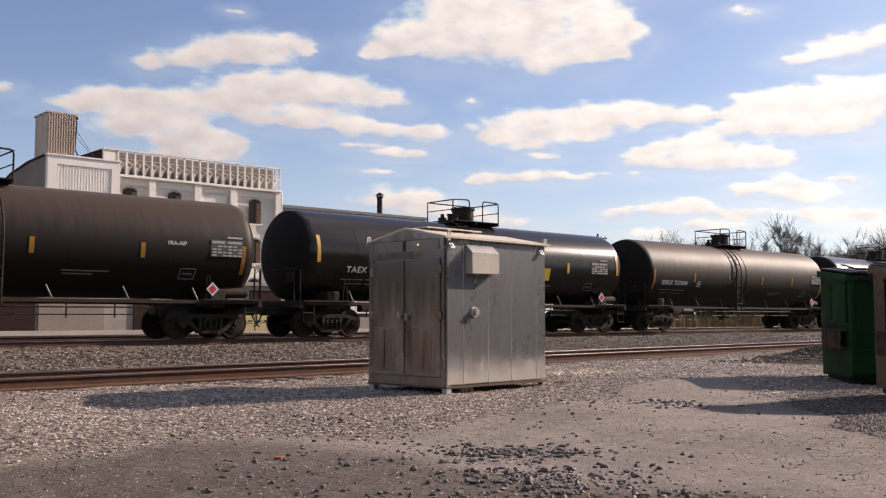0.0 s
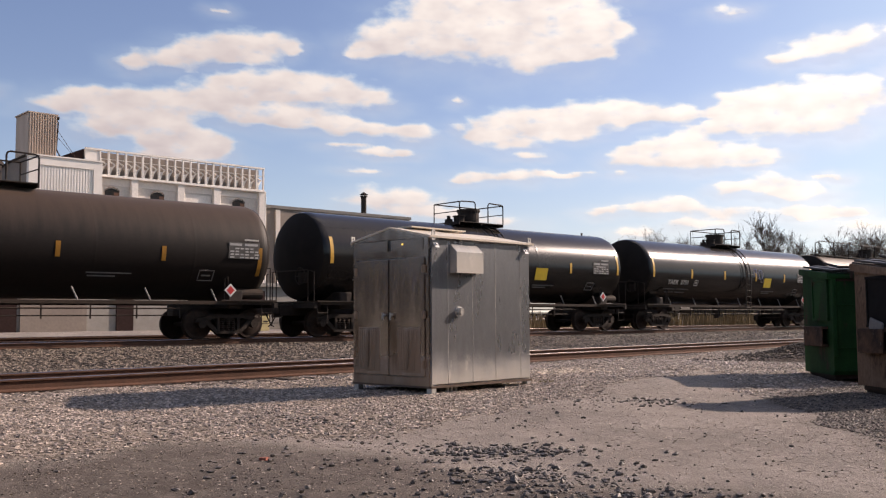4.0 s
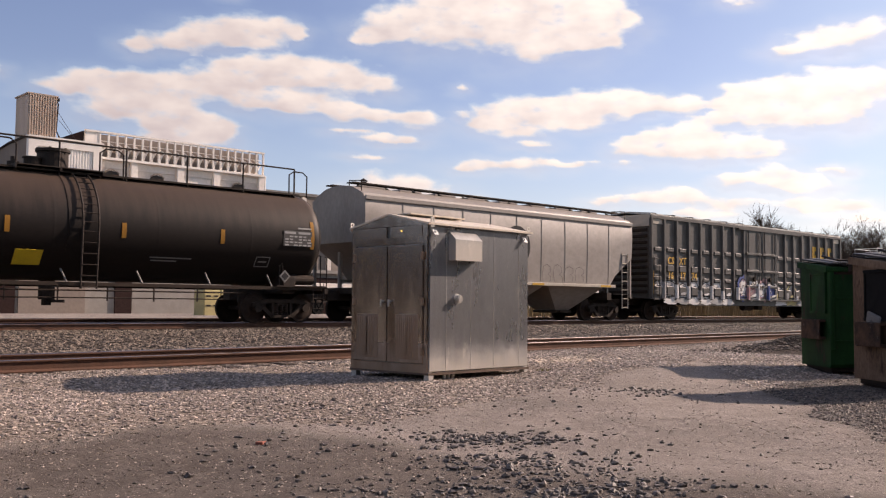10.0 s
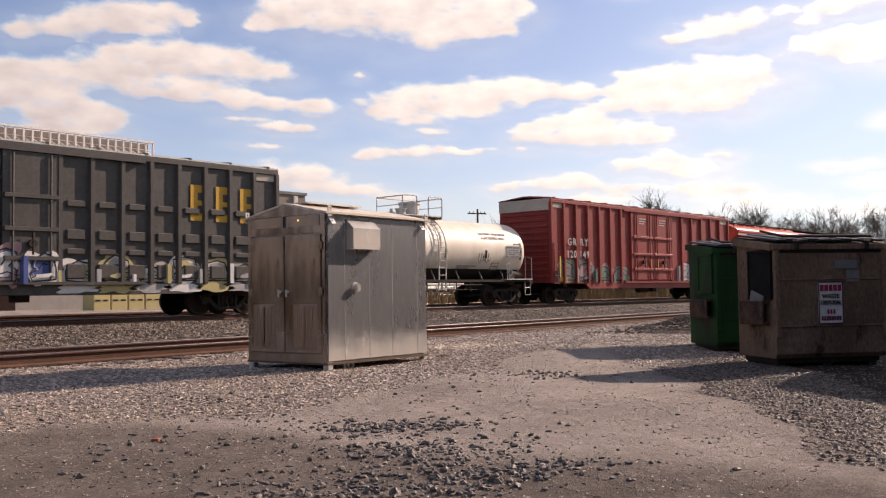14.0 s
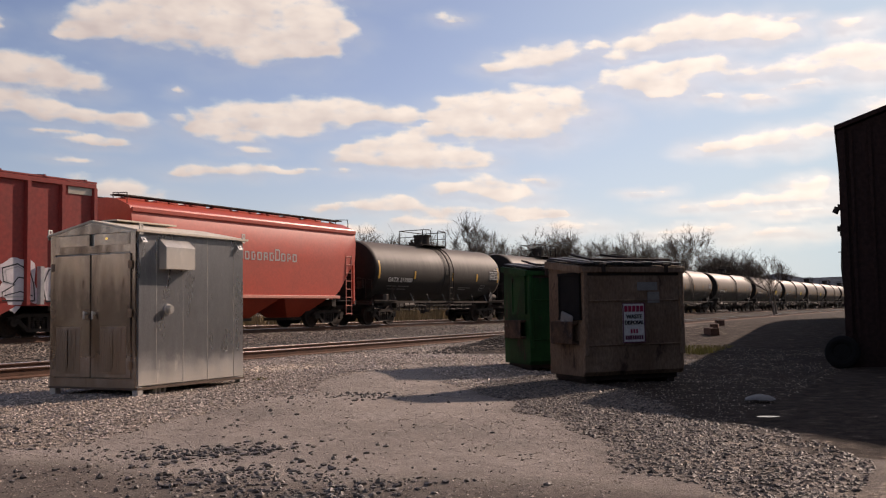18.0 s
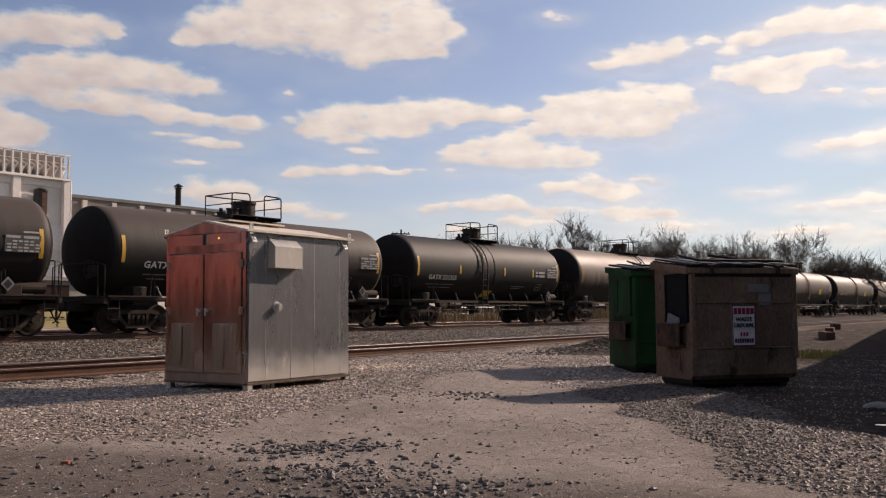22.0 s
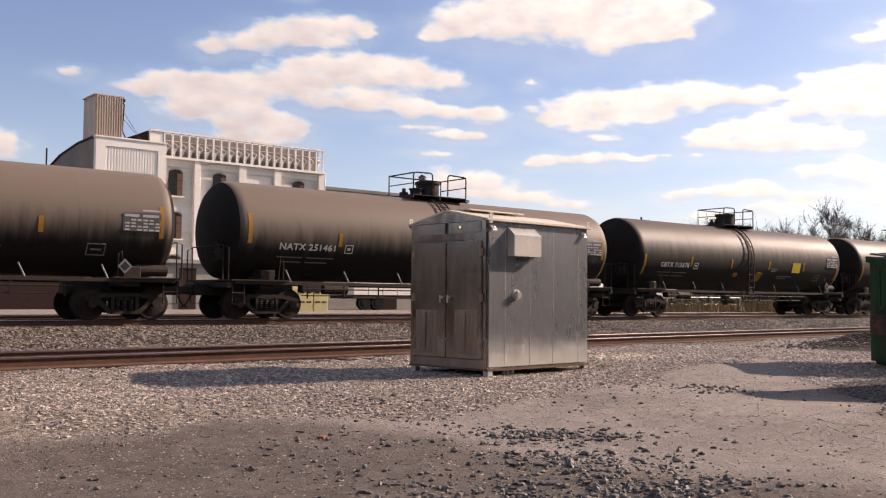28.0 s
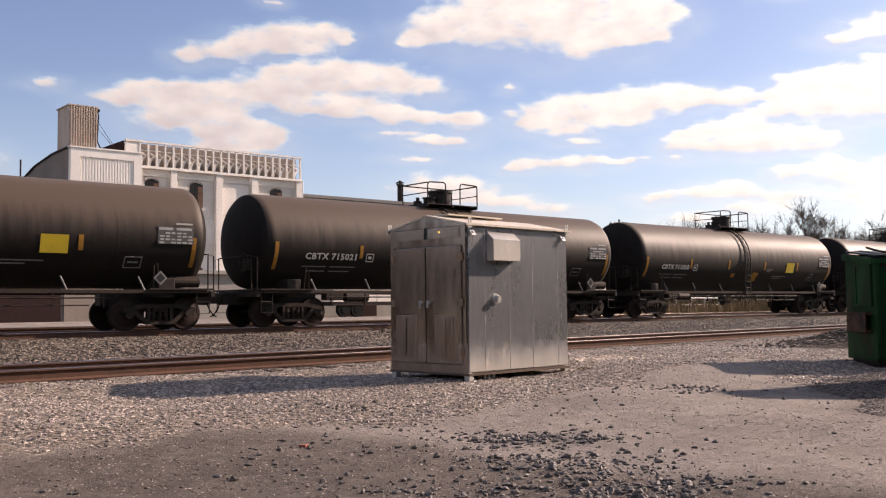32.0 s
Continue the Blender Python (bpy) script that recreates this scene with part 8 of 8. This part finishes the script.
    for s in (-1, 1):
        for i in range(11):
            part("end_rib", mesh_of(f"bc erib {k}", lambda bm: box(bm, (0.09, 2 * W - 0.25, 0.15), (0, 0, 0), bevel=0.03)), end_mat, t, (s * (a + 0.02), 0, bottom + 0.3 + i * (eave - bottom - 1.0) / 10))
        if cap_mat:
            part("end_cap", mesh_of(f"bc cap {k} {s}", lambda bm: (box(bm, (0.06, 2 * W, 0.55), (0, 0, 0)), box(bm, (1.1, 0.03, 0.42), (-0.55 * s, -W - 0.01, 0.06)))), cap_mat, t, (s * (a + 0.035), 0, eave - 0.26), 0, label="pale painted end panel")
        ladder_part(t, "ladder", s * (a - 0.35), -W - 0.13, bottom - 0.1, bottom + 1.9, mat)
        part("stub_sill", mesh_of("bc stub", lambda bm: (box(bm, (3.0, 0.5, 0.34), (-1.7, 0, 0.86), bevel=0.02), box(bm, (0.3, 2.6, 0.2), (-2.2, 0, 0.9)))), M["steel_dark"], t, (s * h, 0, 0), 0 if s > 0 else 180)
        coupler(t, s * (h - 0.02), s)
        truck(t, s * (h - 2.5))
    part("underframe", mesh_of(f"bc frame {k}", lambda bm: (box(bm, (2 * a - 4, 0.5, 0.3), (0, 0, bottom - 0.16)), [box(bm, (0.12, 2.6, 0.2), (-a + 4 + i * (2 * a - 8) / 5, 0, bottom - 0.12)) for i in range(6)])), M["steel_dark"], t)
    part("brake_cylinder", mesh_of("bc brake", lambda bm: (rod(bm, (-0.4, -0.8, 0.62), (0.5, -0.8, 0.62), 0.17, 12), box(bm, (0.4, 0.4, 0.3), (1.1, -0.8, 0.65)))), M["steel_dark"], t)
    return t, a, W


def spray_band(t, W, x0, x1, bottom, tops, mats, seed, wide=True):
    """Graffiti along the foot of a ribbed side: on the sheets, over the post faces and down the sill."""
    r = random.Random(seed)
    n = len(tops)
    step = (x1 - x0) / n
    for i, top in enumerate(tops):
        x = x0 + step * (i + 0.5)
        hh = top - bottom
        m = mats[i % len(mats)]
        part("graffiti", blob_mesh(seed * 50 + i, step * 0.92, hh), m, t, (x, -W - 0.008, bottom + hh / 2), label="pale sprayed graffiti lettering")
        if i % 2:
            part("graffiti", mesh_of(f"pad paint {i % 3}", lambda bm: prism(bm, [(-0.25, -0.16), (-0.1, -0.19), (0.12, -0.17), (0.24, -0.1), (0.2, -0.05), (0.0, -0.08 + 0.03 * (i % 3)), (-0.22, -0.1)], "y", -0.003, 0.0)), m, t, (x + 0.02, -W - 0.076, bottom + 0.36))
        # fat rounded letters: an inner patch, a dark outline, a bright inner line
        part("graffiti", blob_mesh(seed * 50 + 20 + i, step * 0.6, hh * 0.62), mats[(i + 1) % len(mats)], t, (x + r.uniform(-0.05, 0.05), -W - 0.013, bottom + hh * 0.5))
        wob = [(r.uniform(-0.05, 0.05), r.uniform(-0.05, 0.05)) for p in BUBBLE]
        flip = r.choice((-1, 1))
        ring = [((u + du) * step * 1.15 * flip, (v + dv) * hh * 1.1) for (u, v), (du, dv) in zip(BUBBLE, wob)]
        ring.append(ring[0])
        part("graffiti", mesh_of(f"ring {seed} {i}", lambda bm: (stroke(bm, ring, 0.022), stroke(bm, [(-0.12 * step, -0.05 * hh), (0.0, 0.12 * hh), (0.14 * step, 0.1 * hh)], 0.02), stroke(bm, [(-0.3 * step, -0.3 * hh), (0.05 * step, -0.2 * hh), (0.33 * step, -0.3 * hh)], 0.016))), M["dark_mark"], t, (x, -W - 0.02, bottom + hh * 0.5), label="dark sprayed letter outline")
        part("graffiti", mesh_of(f"ring in {seed} {i}", lambda bm: stroke(bm, [(u * 0.82 + 0.02, v * 0.82 + 0.02) for u, v in ring], 0.014)), mats[(i + 2) % len(mats)], t, (x, -W - 0.017, bottom + hh * 0.5))
        q = hh * r.uniform(0.45, 0.95)
        part("graffiti", mesh_of(f"post paint {W:.2f} {q:.3f}", lambda bm: prism(bm, [(-0.118, -W - 0.004), (-0.066, -W - 0.118), (0.03 + 0.036 * (i % 2), -W - 0.118), (0.03, -W - 0.05)], "z", 0.0, q)), mats[(i + 1) % len(mats)], t, (x0 + step * i, 0, bottom + 0.01))
        if wide:
            part("graffiti", blob_mesh(seed * 50 + 40 + i, step * 1.05, 0.26), m, t, (x, -W - 0.028, bottom - 0.13))


# end ribs take darker steel to stand in for the ends' shade
t, a, W = box_car(8, "black steel box car with yellow lettering and graffiti", M["car_black"], M["steel_dark"], M["car_cream"], 4.86, 8, 8, (-1.4, 1.9), 1.0, True)
for text, x, z, hh in (("CS", -a + 1.55, 2.76, 0.34), ("XT", -a + 2.55, 2.76, 0.34), ("16", -a + 1.55, 2.06, 0.34), ("17", -a + 2.55, 2.06, 0.34), ("74", -a + 3.52, 2.06, 0.34)):
    part("reporting_mark", lettering(text, hh), M["yellow"], t, (x, -W - 0.085, z), label="yellow painted car number")
for i in range(3):
    part("logo_bar", mesh_of("csx bar", lambda bm: (box(bm, (0.62, 0.006, 0.24), (0, 0, 0.45)), box(bm, (0.26, 0.006, 1.14), (-0.18, 0, 0)), box(bm, (0.62, 0.006, 0.24), (0, 0, -0.45)), box(bm, (0.5, 0.006, 0.16), (0.05, 0, 0)))), M["yellow"], t, (a - 3.15 + i * 0.95, -W - 0.02, 3.55), label="yellow logo shape")
WP, PP = M["white_spray"], M["pale_paint"]
xl = -a + 0.05
sl = (-1.4 + a - 0.1) / 8
spray_band(t, W, xl + sl, xl + sl * 7, 1.0, [1.98, 1.78, 2.0, 1.9, 1.98, 1.55], [WP, PP, WP], 3)
spray_band(t, W + 0.1, -2.2, 1.9, 1.0, [2.2, 2.0, 2.1, 1.9], [M["shade_blue"], WP, M["pink_paint"], WP], 4, False)
spray_band(t, W, 1.9, a - 0.8, 1.0, [1.7, 1.9, 1.6, 1.9, 1.8, 1.7], [WP, M["paint_yellow_pale"], PP], 5)
part("graffiti", scrawl_mesh(77, 0.8, 0.4, 3, 0.03), WP, t, (-a + 0.62, -W - 0.02, 1.75))
part("yellow_panel", mesh_of("end strip", lambda bm: box(bm, (0.14, 0.006, 1.1))), M["yellow"], t, (-a + 0.27, -W - 0.02, 1.75))

t, a, W = box_car(10, "dark red steel box car with ribbed sides and graffiti", M["car_red"], M["car_red"], M["car_cream"], 4.97, 7, 6, (-2.2, 2.2), 1.0, False)
for text, x in (("GR RY", -a + 2.2),):
    part("reporting_mark", lettering(text, 0.36, 1.4), M["pale_paint"], t, (x, -W - 0.12, 2.95), label="white painted car mark")
part("reporting_mark", lettering("120 149", 0.36, 1.25), M["pale_paint"], t, (-a + 2.2, -W - 0.12, 2.35), label="white painted car number")
for x in (-1.1, 1.1):
    part("stencil_print", bars("door print", [((i - 3) * 0.11, 0.1 - 0.13 * j, 0.08, 0.05) for j in range(3) for i in range(7 - j)]), M["white_mark"], t, (x, -W - 0.105, 4.3))
for x in (-0.3, 0.5, a - 0.9):
    part("reflector", mesh_of("bc reflector", lambda bm: box(bm, (0.12, 0.008, 0.6))), M["yellow"], t, (x, -W - 0.11, 1.95), label="yellow reflective strip")
spray_band(t, W, -a + 0.5, -2.4, 1.0, [2.15, 2.1, 1.9, 1.8], [M["teal_paint"], M["grey_mark"], M["pink_paint"]], 7, False)
spray_band(t, W, 3.0, a - 0.5, 1.0, [2.1, 2.75, 2.35, 2.3], [M["lilac_paint"], PP, M["lilac_paint"]], 8, False)
part("yellow_panel", mesh_of("low patch", lambda bm: box(bm, (0.8, 0.006, 0.22))), M["yellow"], t, (-a + 0.95, -W - 0.02, 1.15))
part("yellow_panel", mesh_of("tall patch", lambda bm: box(bm, (0.14, 0.006, 1.0))), M["yellow_panel"], t, (-a + 0.62, -W - 0.13, 1.75))


# ---- what moves ----


def motions():
    ts = [0, 1 / 30] + [i * 0.5 for i in range(1, 64)] + [32 - 1 / 30, 32]
    for car, s in CARS:
        walk(car, [(t, pose(s - SPEED * t, TRACK_Y, RAIL_Z)) for t in ts])
    walk(clouds, [(t, pose(*EYE, 0, 0, -0.036 * t)) for t in (0, 1 / 30, 8, 16, 24, 32 - 1 / 30, 32)])
    step = 2 / 30
    turn = -math.degrees(SPEED / WR)
    for ws, x in WHEELS:
        walk(ws, [(i * step, Matrix.Translation((x, 0, WR)) @ Matrix.Rotation(radians(turn * i * step), 4, "Y")) for i in range(481)])


motions()
